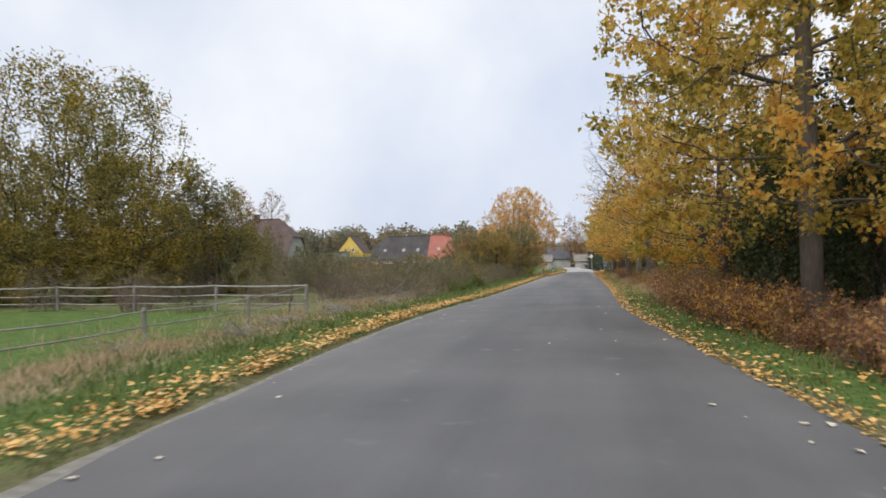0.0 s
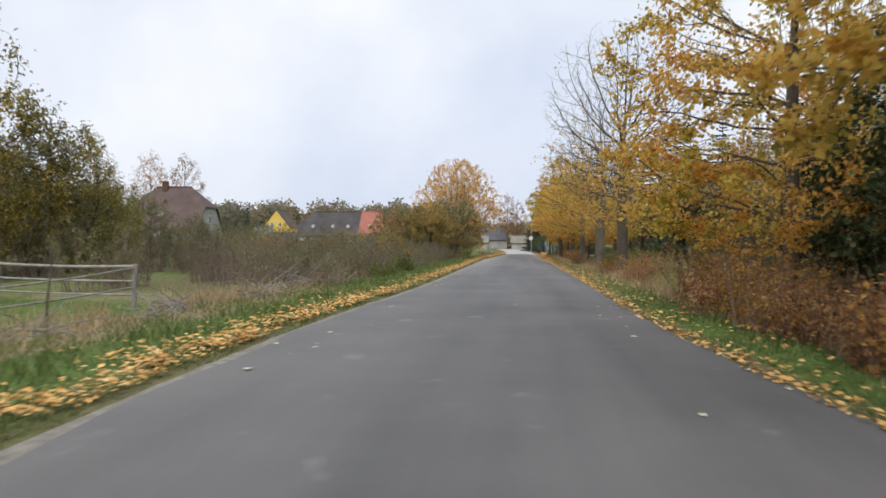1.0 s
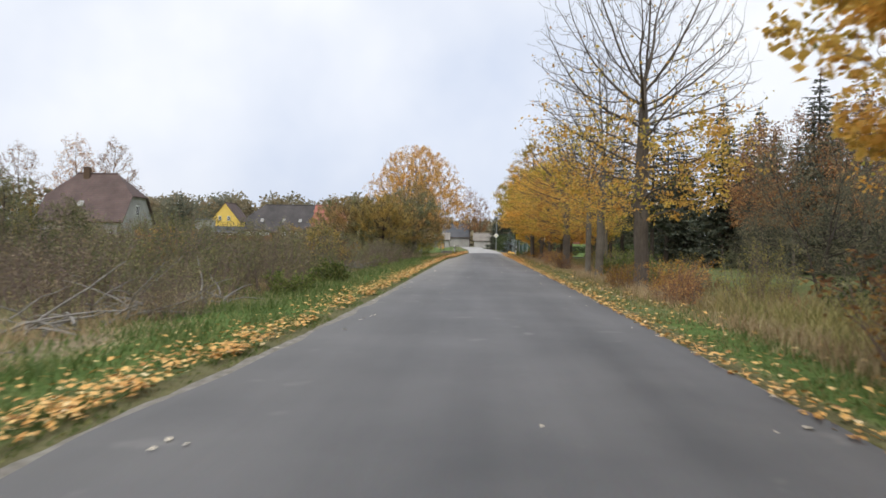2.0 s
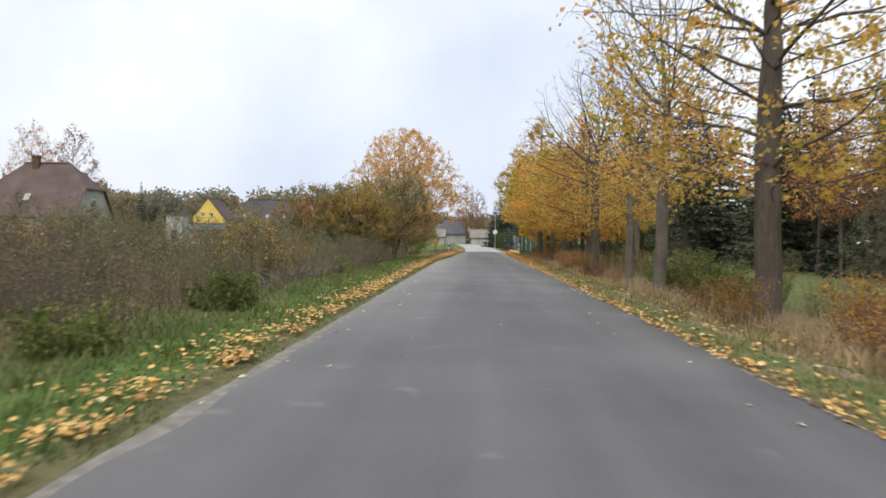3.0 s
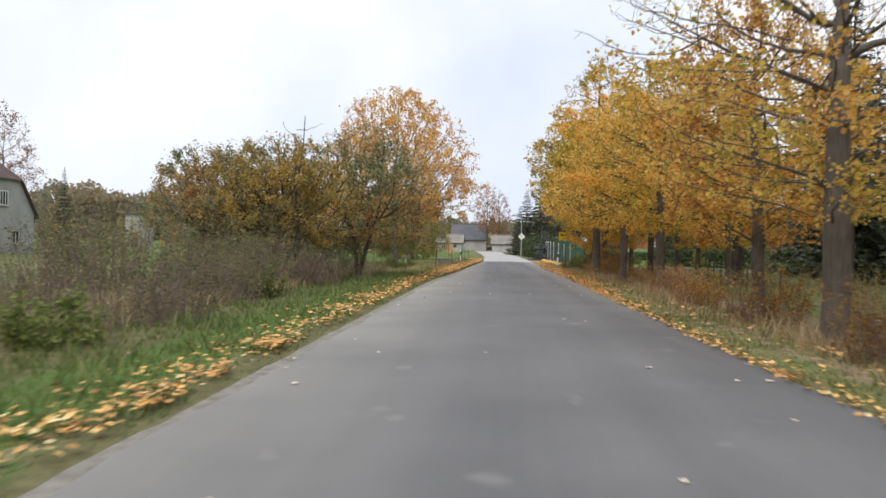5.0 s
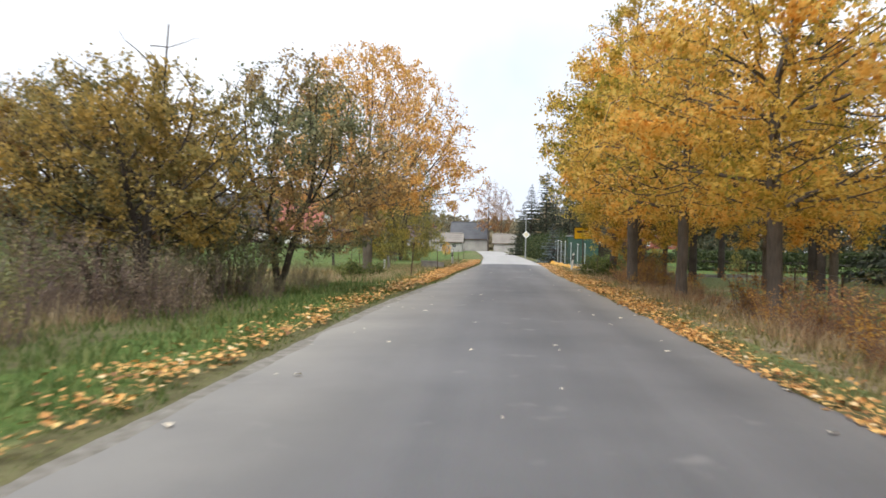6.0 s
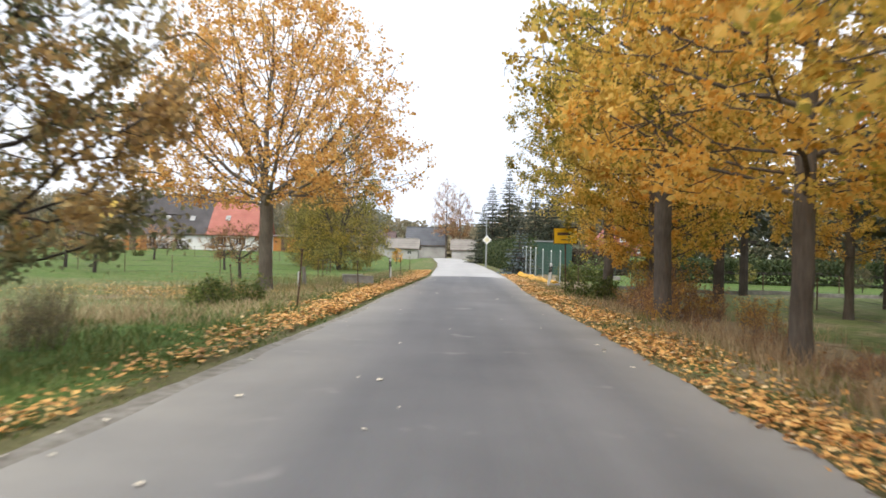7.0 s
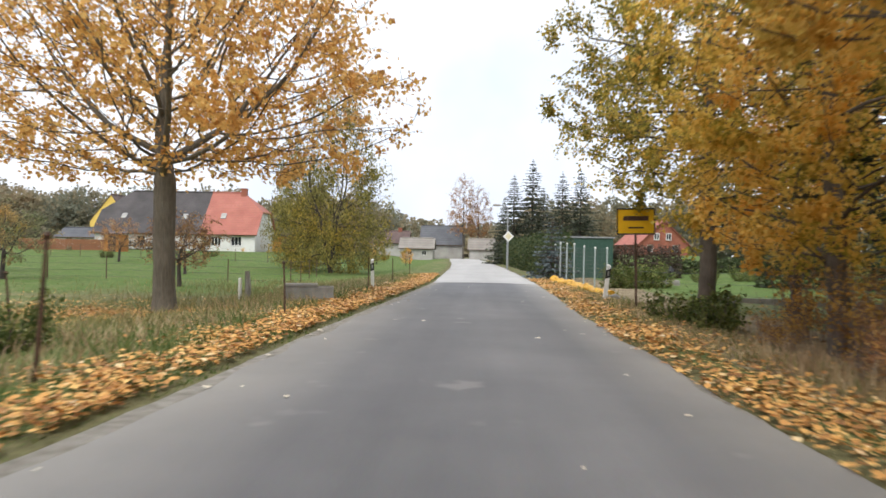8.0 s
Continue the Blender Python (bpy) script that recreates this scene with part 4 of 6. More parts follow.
gf2 = tree("garden_tree", at_land(-22.0, 121, 60), branch_out(33, 3.9, 0.1, 0.9, 2.2, 0.3, (0.4, 0.5), 380, 4200, 0.10, reach=0.18, fork_every=2), "bark_dark", "fruit", "small green garden apple tree", "tree", "small garden trees")
copy_thing(gf2, at_land(-27.5, 128, 10, 0, 1.1))

SH = [shrub_geo(41, 2.0, 1.5, 42, 2200, 0.06, fork=1), shrub_geo(42, 1.7, 1.5, 46, 1500, 0.055, 0.45, fork=2), shrub_geo(43, 2.3, 1.7, 40, 2500, 0.062, fork=1)]
BRUSH = "withered brush along the verge"
stock = [shrub("withered_shrub", at_land(-8 - k, 41 + 3 * k), g3, leaf, label, BRUSH) for k, (g3, leaf, label) in enumerate((
    (SH[0], "shrub", "withered brown and olive shrub with thin grey stems"), (SH[1], "shrub_brown", "twiggy purple-brown shrub with few dead leaves"), (SH[2], "shrub_olive", "dull olive shrub with thin grey stems")))]
rng = np.random.default_rng(77)
for y in np.arange(28.0, 80.0, 1.75):
    for band, (d0, d1) in enumerate(((2.9, 4.6), (5.2, 8.5), (9.0, 13.5), (14, 20))):
        if y < 33 and band < 2:
            continue
        if band > 1 and rng.random() < 0.3:
            continue
        x = float(road_left(y)) - rng.uniform(d0, d1)
        s = rng.uniform(0.6, 1.2) * (0.75, 0.98, 1.15, 1.25)[band]
        copy_thing(stock[int(rng.choice(3, p=(0.25, 0.6, 0.15) if y < 37 or 57 < y < 70 else (0.3, 0.1, 0.6)))], at_land(x, y + rng.uniform(-0.8, 0.8), rng.uniform(0, 360), 0, s))
for k, (x, y) in enumerate(((-19, 66), (-21.5, 69), (-24, 72), (-22.5, 76), (-26, 79), (-29, 82), (-27, 86), (-31, 88), (-34, 92), (-25, 66), (-28, 73), (-32, 79), (-36, 86), (-38, 93), (-17.5, 61), (-21, 60))):
    copy_thing(stock[(2, 0, 2, 1)[k % 4]], at_land(x, y, rng.uniform(0, 360), 0, rng.uniform(1.2, 1.6)))
for x, y, s in ((-6.8, 82.2, 0.95), (-7.6, 83.6, 1.1), (-6.3, 80.8, 0.7), (-8.6, 81.0, 1.0)):
    copy_thing(stock[2], at_land(x, y, rng.uniform(0, 360), 0, s))
for x, y, s in ((-6.2, 77.2, 0.62), (-7.6, 76.2, 0.8), (-7.9, 83.6, 0.5), (-9.3, 85.5, 0.6), (-10.5, 79.5, 0.7), (-6.9, 88.3, 0.42), (-12.5, 84, 0.6), (-5.4, 85.4, 0.4), (-6.3, 87.0, 0.45), (-5.0, 79.4, 0.35)):
    copy_thing(stock[0], at_land(x, y, rng.uniform(0, 360), 0, s))
GSH = [shrub_geo(41, 2.0, 1.5, 44, 1900, 0.085), shrub_geo(42, 1.6, 1.4, 42, 1500, 0.08, 0.45), shrub_geo(43, 2.4, 1.7, 44, 2100, 0.09)]
gs = shrub("golden_shrub", at_land(5.1, 27.6), GSH[0], "shrub_gold", "golden-brown leafy shoots on the verge", "golden shrubs on the verge")
for x, y, s in ((5.6, 12.2, 0.5), (5.4, 19.0, 0.45), (5.3, 24.0, 0.85), (5.0, 26.0, 0.8), (5.6, 29.2, 0.75), (4.9, 39.2, 0.55), (4.5, 44.6, 0.5), (5.3, 41.2, 0.7), (5.9, 42.6, 0.75), (5.0, 47.6, 0.5), (4.6, 62.0, 0.6), (4.9, 66.8, 0.65), (5.1, 72.5, 0.6), (5.4, 76.5, 0.6), (6.1, 81.6, 0.7), (5.8, 95.5, 0.7), (6.6, 97.3, 0.9), (6.9, 100.5, 0.9), (-14, 52, 1.1), (-7.4, 57, 0.9)):
    copy_thing(gs, at_land(x, y, rng.uniform(0, 360), 0, s))
green_sh = shrub("green_shrub", at_land(6.6, 55.8), shrub_geo(45, 1.8, 1.5, 44, 2600, 0.10, 0.45), "green", "leafy green shrub between the linden trunks", "green shrubs")
for x, y, s in ((6.7, 51.0, 0.6), (5.9, 24.0, 0.5), (7.8, 52.0, 0.55), (7.2, 54.4, 0.9), (6.9, 27.8, 0.9), (8.2, 58.5, 0.75), (7.6, 62.5, 0.7), (9.0, 20.0, 1.1), (7.8, 29.5, 0.9), (8.0, 13.0, 0.9)):
    copy_thing(green_sh, at_land(x, y, rng.uniform(0, 360), 0, s))
BUSH = shrub_geo(46, 1.0, 1.0, 30, 1900, 0.095, 0.75, 1, 0.05, 0.7)
bush = shrub("green_bush", at_land(5.05, 101.8), BUSH, "green", "low round leafy green bush in the verge", "low green bushes")
for x, y, s in ((5.6, 102.6, 0.85), (7.4, 122.6, 1.3), (8.3, 123.2, 1.4), (9.3, 123.6, 1.3), (-5.9, 95.6, 0.95), (-6.7, 96.3, 0.85), (-5.4, 45.5, 0.9), (-5.6, 47.2, 0.7), (-5.8, 61.5, 0.8), (-6.1, 70.5, 0.9), (-5.2, 39.5, 0.75),
                (-33, 153, 0.8), (-26, 160, 0.9), (14, 131, 0.9), (17, 133, 1.0), (20, 136, 1.1)):
    copy_thing(bush, at_land(x, y, rng.uniform(0, 360), 0, s))
red_sh = shrub("rusty_shrub", at_land(5.9, 9.8, 0, 0, 0.5), GSH[0], "rust", "rusty brown bramble brush on the verge", "rusty bramble on the verge")
for x, y, s in ((6.2, 11.4, 0.55), (6.3, 13.0, 0.62), (6.7, 15.4, 0.7), (6.9, 17.8, 0.72), (6.4, 19.6, 0.6), (6.3, 21.2, 0.55), (6.8, 33.5, 0.5), (7.4, 38.0, 0.6), (8.5, 48, 0.7), (5.3, 60.5, 0.45), (5.6, 64.0, 0.5), (6.9, 68.0, 0.6), (5.4, 70.4, 0.55), (6.6, 84.0, 0.5)):
    copy_thing(red_sh, at_land(x, y, rng.uniform(0, 360), 0, s))
BRIAR = shrub_geo(47, 1.15, 0.95, 34, 950, 0.085, 0.4, 2, 0.1, 0.75)
briar = shrub("bramble", at_land(5.2, 8.0), BRIAR, "rust", "low bramble with rusty brown leaves on the verge", "bramble along the verge")
briar_gold = shrub("bramble", at_land(5.6, 8.9), BRIAR, "shrub_gold", "low bramble with golden-orange leaves on the verge", "bramble along the verge")
for k, y in enumerate(np.arange(9.0, 25.0, 1.0)):
    for row in (0, 1):
        x = float(road_right(y)) + 1.8 + 0.35 * (y < 12) + row * 1.1 + rng.uniform(-0.2, 0.25)
        copy_thing((briar, briar_gold, briar, briar_gold)[int(rng.integers(0, 4))], at_land(x, y + rng.uniform(-0.3, 0.3), rng.uniform(0, 360), 0, rng.uniform(0.55, 1.05) + 0.15 * row))
for x, y, s, which in ((4.25, 21.4, 0.68, gs), (4.7, 22.4, 0.75, gs), (4.7, 73.0, 0.55, red_sh), (5.3, 74.4, 0.6, gs), (4.9, 75.6, 0.55, red_sh), (5.6, 76.6, 0.6, red_sh), (5.0, 77.6, 0.45, gs), (4.9, 84.6, 0.36, red_sh), (5.6, 85.4, 0.42, red_sh), (6.4, 86.4, 0.45, red_sh),
                       (5.1, 87.8, 0.36, red_sh), (5.9, 89.0, 0.42, red_sh), (6.8, 90.0, 0.5, red_sh), (5.4, 91.0, 0.38, red_sh), (7.2, 92.5, 0.5, gs), (5.2, 94.0, 0.55, gs), (5.0, 92.9, 0.35, gs), (5.9, 93.4, 0.45, red_sh), (6.6, 94.8, 0.55, gs), (7.4, 96.0, 0.6, red_sh), (5.6, 99.0, 0.35, gs)):
    copy_thing(which, at_land(x, y, rng.uniform(0, 360), 0, s))
thicket = tree("thicket_tree", at_land(8.3, 17.6, 0), branch_out(54, 7.2, 0.12, 0.5, 2.7, 0.5, (0.22, 0.55), 1100, 13000, 0.12, gap=0.15, stems=2, jitter=0.14, fork_every=2), "bark_dark", "hedge", "dense dark green tree in the roadside thicket", "tree", "dark thicket trees")
for x, y, rz, s in ((7.9, 22.2, 120, 0.95), (8.6, 26.6, 250, 0.85), (9.2, 13.2, 60, 0.9), (11.4, 20.5, 200, 1.1), (12.5, 28.5, 10, 1.0)):
    copy_thing(thicket, at_land(x, y, rz, 0, s))
dark_sh = shrub("dark_shrub", at_land(8.6, 14.5, 0, 0, 1.1), GSH[1], "hedge", "dense dark green shrub under the lindens", "dark shrubs under the lindens")
for x, y, s in ((8.6, 19.4, 2.0), (9.6, 22.4, 2.2), (8.9, 25.6, 2.0), (10.6, 19.0, 2.3), (9.2, 16.4, 2.0), (9.4, 29.0, 2.0), (11.5, 25.5, 2.4), (6.9, 16.4, 1.0), (6.7, 18.6, 1.15), (7.0, 20.6, 1.25), (6.8, 22.6, 1.1), (7.6, 24.8, 1.2), (7.4, 12.4, 0.95), (8.2, 18.5, 1.2), (9.4, 11.5, 1.1), (10.5, 16, 1.4), (8.8, 23.5, 1.2), (10.8, 22, 1.5), (9.0, 28.0, 1.2), (10.9, 30, 1.5), (8.8, 36.5, 1.0), (11.5, 36, 1.3), (12.5, 26, 1.6)):
    copy_thing(dark_sh, at_land(x, y, rng.uniform(0, 360), 0, s))
oliv = shrub("withered_shrub", at_land(7.6, 41.0), SH[0], "willow", "olive-yellow weeds and willow shoots in the ditch", "weeds in the ditch")
for k in range(26):
    y = rng.uniform(8, 92)
    copy_thing(oliv, at_land(rng.uniform(7.2, 12), y, rng.uniform(0, 360), 0, rng.uniform(0.4, 0.8)))

# ---- big trees west of the paddock ----
WILLOW = branch_out(51, 14.0, 0.36, 0.3, 5.6, 0.3, (0.17, 0.5), 2200, 20000, 0.25, gap=0.12, stems=3, aspect=0.45, jitter=0.28, reach=0.34, fork_every=2, rise=0.12, hang=0.5, thin=0.009)
WILLOWS = "big willows behind the paddock"
wt = tree("willow_tree", at_land(-26.5, 40, 0), WILLOW, "bark_dark", "willow", "big willow with fading yellow-green leaves", "tree", WILLOWS)
for x, y, rz, s in ((-32, 41, 70, 1.14), (-38, 36, 140, 1.1), (-23.6, 37.5, 200, 0.62), (-29, 33, 260, 0.66), (-45, 44, 20, 1.1), (-20.9, 44, 310, 0.5), (-35, 33, 10, 0.7)):
    copy_thing(wt, at_land(x, y, rz, 0, s))
gwt = tree("willow_tree", at_land(-9.9, 139.5, 45, -0.1, 0.80) @ Matrix.Diagonal((0.95, 0.95, 1.2, 1)), WILLOW, "bark_dark", "willow", "drooping olive-brown willow beyond the garden corner", "tree", "willows by the gardens")
copy_thing(gwt, at_land(-13.2, 146, 170, -0.1, 0.7))["label"] = "smaller olive-brown willow beyond the garden corner"
dk = tree("alder_tree", at_land(-22.3, 43.5, 30), branch_out(52, 9.0, 0.16, 0.7, 2.7, 0.6, (0.35, 0.75), 900, 9000, 0.15, gap=0.3, jitter=0.16, reach=0.3, rise=0.3, thin=0.007), "bark_dark", "dull_willow", "dull green alder at the paddock's end", "tree", "alders by the paddock")
for x, y, rz, s in ((-21.4, 46, 120, 0.55), (-22.5, 54, 20, 0.58), (-25.5, 56, 90, 0.64), (-28, 59, 150, 0.6), (-20.3, 55.5, 240, 0.42), (-31, 62, 300, 0.6), (-24, 50, 200, 0.65), (-27, 49, 10, 0.85), (-29, 56, 60, 0.65)):
    copy_thing(dk, at_land(x, y, rz, 0, s))
gw = tree("grey_willow", at_land(12.2, 47.5, 0, 0, 0.72), branch_out(53, 8.6, 0.2, 0.5, 4.0, 0.3, (0.35, 0.5), 1300, 9000, 0.15, gap=0.3, stems=3, aspect=0.4, jitter=0.2, reach=0.3, fork_every=2, hang=0.4, thin=0.006), "bark_dark", "greywillow", "grey-leaved willow in the wet meadow", "tree", "grey willows")
for x, y, rz, s in ((15.5, 51, 100, 0.85), (15.5, 42, 200, 0.7), (20, 46, 40, 0.9), (13, 54.5, 280, 0.6)):
    copy_thing(gw, at_land(x, y, rz, 0, s))

# ---- spruce wood on the east side ----
SPR = spruce_geo(61, 13.5, 5.0)
SPR_HIGH = spruce_geo(63, 14.0, 4.2, 34, 9, 24, 0.26)
SPRUCES = "dark spruces behind the lindens"
sp = thing("spruce_tree", at_land(22, 104, 0), "tall dark green spruce", "tree", SPRUCES)
part("trunk", SPR[0], M["bark_dark"], sp)
part("crown", SPR[1], M["needle"], sp)
for x, y, rz, s in ((33, 75, 300, 1.1), (32, 88, 15, 1.1), (30, 55, 100, 0.95), (17, 24, 10, 0.9), (15, 18, 100, 0.7), (19, 33, 210, 0.9), (15, 11, 45, 0.8), (31, 64, 30, 0.95), (30, 98, 30, 1.0), (22, 70, 80, 1.0), (19.5, 80, 140, 0.85), (24, 86, 200, 1.05), (20, 94, 260, 0.9), (27, 60, 320, 1.0), (29, 78, 110, 1.05),
                    (4.7, 174, 0, 0.80), (7.0, 176, 60, 0.96), (10.4, 175, 100, 0.84), (12.8, 177, 200, 0.86), (8.8, 182, 30, 0.75), (3.9, 184, 130, 0.62)):
    copy_thing(sp, at_land(x, y, rz, 0, s))
copy_thing(sp, at_land(-40.4, 119.8, 40) @ Matrix.Diagonal((0.3, 0.3, 0.62, 1)))["label"] = "slender dark spruce beside the brown-roofed house"
st = thing("spruce_tree", at_land(10.2, 104, 0), "tall spruce with a bare lower stem at the meadow", "tree", SPRUCES)
part("trunk", SPR_HIGH[0], M["bark_dark"], st)
part("crown", SPR_HIGH[1], M["needle"], st)
for x, y, rz, s in ((13.4, 110, 40, 0.95), (15.5, 102, 80, 1.05), (13.0, 95, 20, 0.9), (18, 93, 120, 1.0), (15, 86, 200, 0.95), (19, 80, 10, 1.0), (31, 76, 70, 0.9), (33, 71, 140, 0.95), (26, 80, 60, 0.95), (22, 69, 90, 0.8), (27, 66, 200, 0.85), (29, 72, 20, 0.85), (23, 86, 270, 0.9), (28, 93, 150, 0.95), (33, 82, 330, 0.95), (36, 63, 60, 0.9), (25, 58, 10, 0.8), (34, 102, 80, 1.0)):
    copy_thing(st, at_land(x, y, rz, 0, s))

# ---- trees farther off ----
FAR = [branch_out(71, 10, 0.3, 0.8, 4.4, 0.35, (0.3, 0.5), 240, 3600, 0.31, gap=0.3, reach=0.6, jitter=0.34, thin=0.02, fork_every=2), branch_out(72, 10, 0.3, 1.0, 3.9, 0.45, (0.35, 0.6), 220, 3400, 0.31, gap=0.35, reach=0.6, jitter=0.34, thin=0.02, fork_every=2)]
BGT = "trees round the village"
far_stock = {}
for leaf, word in (("far_green", "grey-green"), ("willow", "yellow-green"), ("amber", "amber brown")):
    for k in (0, 1):
        far_stock[leaf, k] = (FAR[k], leaf, f"{word} leafy tree among the village houses")
made = {}


def far_tree(leaf, k, x, y, s, rz):
    if (leaf, k) not in made:
        made[leaf, k] = tree("village_tree", at_land(x, y, rz, 0, s), FAR[k], "bark_dark", leaf, far_stock[leaf, k][2], "tree", BGT)
    else:
        copy_thing(made[leaf, k], at_land(x, y, rz, 0, s))


for leaf, k, x, y, s in (("amber", 0, -11.5, 176, 0.3), ("amber", 1, -7.6, 172, 0.22), ("far_green", 0, -19, 178, 0.28), ("amber", 0, -30, 183, 0.2), ("far_green", 1, -34, 180, 0.22), ("amber", 1, -38, 176, 0.26), ("far_green", 0, -46, 170, 0.25), ("amber", 0, -52, 166, 0.28), ("willow", 1, -23.5, 188, 0.35), ("far_green", 1, -14, 150, 0.2), ("far_green", 0, -30, 158, 0.16), ("far_green", 0, -16, 205, 0.8), ("willow", 1, -22, 214, 0.9), ("far_green", 0, -26, 222, 1.1),
                         ("willow", 0, -62, 132, 0.75), ("far_green", 1, -74, 138, 1.1), ("amber", 1, -58, 214, 1.25), ("amber", 0, -52, 232, 1.45), ("far_green", 1, -58, 152, 0.84), ("far_green", 0, -63, 145, 1.02), ("willow", 0, -66, 128, 0.96), ("willow", 1, -72, 118, 1.08), ("far_green", 1, -79, 160, 1.2),
                         ("amber", 0, -34, 236, 1.85), ("far_green", 0, -70, 250, 2.0), ("far_green", 1, -92, 240, 2.0), ("amber", 0, -104, 226, 1.8), ("far_green", 0, -48, 144, 0.8), ("far_green", 1, -54, 140, 0.9), ("amber", 1, -26, 240, 1.5), ("far_green", 1, -42, 250, 2.11), ("far_green", 0, -50, 262, 1.98), ("amber", 1, -61, 258, 1.72), ("far_green", 1, -74, 262, 1.98), ("far_green", 0, -88, 252, 1.72), ("amber", 1, -84, 230, 1.32), ("willow", 1, -96, 240, 1.58), ("far_green", 1, -108, 232, 1.58), ("far_green", 0, -120, 220, 1.58),
                         ("far_green", 0, -9, 262, 1), ("amber", 1, -14, 270, 1), ("willow", 0, 13, 240, 0.9), ("far_green", 1, 20, 228, 1), ("amber", 1, 30, 215, 1.1), ("willow", 1, 34, 170, 0.7), ("amber", 0, 36, 150, 0.7), ("far_green", 0, 32, 118, 0.8), ("far_green", 1, 22, 116, 0.7), ("far_green", 0, 21, 87, 0.8), ("amber", 1, 27, 92, 1.0), ("far_green", 1, 18.5, 76, 0.7), ("far_green", 0, 27, 74, 0.9), ("far_green", 0, 27, 109, 0.85), ("willow", 1, 18, 122, 0.45), ("amber", 0, 34, 66, 1.2), ("far_green", 1, 32, 48, 1.2), ("amber", 1, 26, 34, 1.1)):
    far_tree(leaf, k, x, y, s, rng.uniform(0, 360))

TALL = branch_out(81, 17.5, 0.34, 4.6, 3.8, 0.6, (0.4, 0.6), 1500, 5200, 0.2, gap=0.3, bare=0.45, rise=0.35, reach=0.42, jitter=0.2, thin=0.008)
tl = tree("tall_thin_tree", at_land(-2.3, 238, 0), TALL, "bark_linden", "rust", "tall nearly bare tree beyond the end of the lane", "tree", "tall bare trees at the lane's end")
copy_thing(tl, at_land(0.6, 239, 140, 0, 0.88))
for x, y, rz, s in ((-58, 137, 60, 1.0), (-66, 140, 200, 1.05), (-73, 136, 120, 0.95)):
    copy_thing(tl, at_land(x, y, rz, 0, s))["label"] = "tall nearly bare tree behind the brown-roofed house"
for x, y, rz, s in ((18.5, 70, 20, 0.6), (22, 64, 110, 0.66), (17, 61.5, 220, 0.55), (25, 71, 300, 0.7), (20, 76, 150, 0.62)):
    copy_thing(tl, at_land(x, y, rz, 0, s))["label"] = "thin nearly bare tree behind the lindens"


def woods():
    """Distant woods all round, many leaf clumps on uneven crowns; finer towards the village."""
    rng = np.random.default_rng(91)
    q = []
    for k in range(660):
        ahead = k < 310
        a = rng.uniform(-0.66, 0.3) if ahead else rng.uniform(0.3, 5.63)
        d = rng.uniform(200, 300) if ahead else rng.uniform(215, 330)
        x, y = math.sin(a) * d, 90 + math.cos(a) * d
        h, w = rng.uniform(14, 23) * (0.62 if abs(x + 4) < 22 else 1.0), rng.uniform(4.0, 7.5)
        h *= 1.45 if 0.3 < a < 1.5 else 0.84
        n = 520 if ahead else 60
        p = unit(rng.normal(size=(n, 3))) * [w, w, h * 0.48] * rng.uniform(0.72, 1.02, (n, 1)) + [x, y, h * 0.48 + float(land(x, y))]
        q.append(leaf_quads(rng, p, 1.1 if ahead else 3.4, 0.9))
        low = n // 4
        p = np.stack([x + rng.normal(0, w, low), y + rng.normal(0, w, low), float(land(x, y)) + rng.uniform(0.2, 4.5, low)], 1)
        q.append(leaf_quads(rng, p, 1.5 if ahead else 3.4, 0.9))
    return Geo().quads(np.concatenate(q))


# light, low-contrast leaf colours: the skyline's haze is painted into them
single("far_woods", woods(), mat_leaf("hazed_wood_leaf", [(0.0, (0.19, 0.205, 0.15)), (0.5, (0.24, 0.245, 0.175)), (0.8, (0.29, 0.27, 0.18)), (1.0, (0.35, 0.29, 0.18))], [(0.0, (0.30, 0.22, 0.13)), (1.0, (0.37, 0.31, 0.19))], 0.045, 0.5), "distant mixed autumn woods on the skyline", "woods", kind="stuff")


# ---- buildings ----
def wall_with_holes(geo, w, h, holes, origin, along, up=(0, 0, 1), depth=0.3, gable=None):
    """A wall face with real openings, as strips between the openings, with reveals. holes: x0, x1, z0, z1."""
    o, a, u = np.array(origin, float), np.array(along, float), np.array(up, float)
    inn = np.cross(u, a) * depth
    xs = sorted({0.0, w, *[v for hh in holes for v in hh[:2]]})
    zs = sorted({0.0, h, *[v for hh in holes for v in hh[2:]]})
    for x0, x1 in zip(xs, xs[1:]):
        for z0, z1 in zip(zs, zs[1:]):
            if any(hh[0] < (x0 + x1) / 2 < hh[1] and hh[2] < (z0 + z1) / 2 < hh[3] for hh in holes):
                continue
            geo.quads([[o + a * x0 + u * z0, o + a * x1 + u * z0, o + a * x1 + u * z1, o + a * x0 + u * z1]])
    for x0, x1, z0, z1 in holes:
        c = [o + a * x0 + u * z0, o + a * x1 + u * z0, o + a * x1 + u * z1, o + a * x0 + u * z1]
        geo.quads([[c[k], c[k] + inn, c[(k + 1) % 4] + inn, c[(k + 1) % 4]] for k in range(4)])


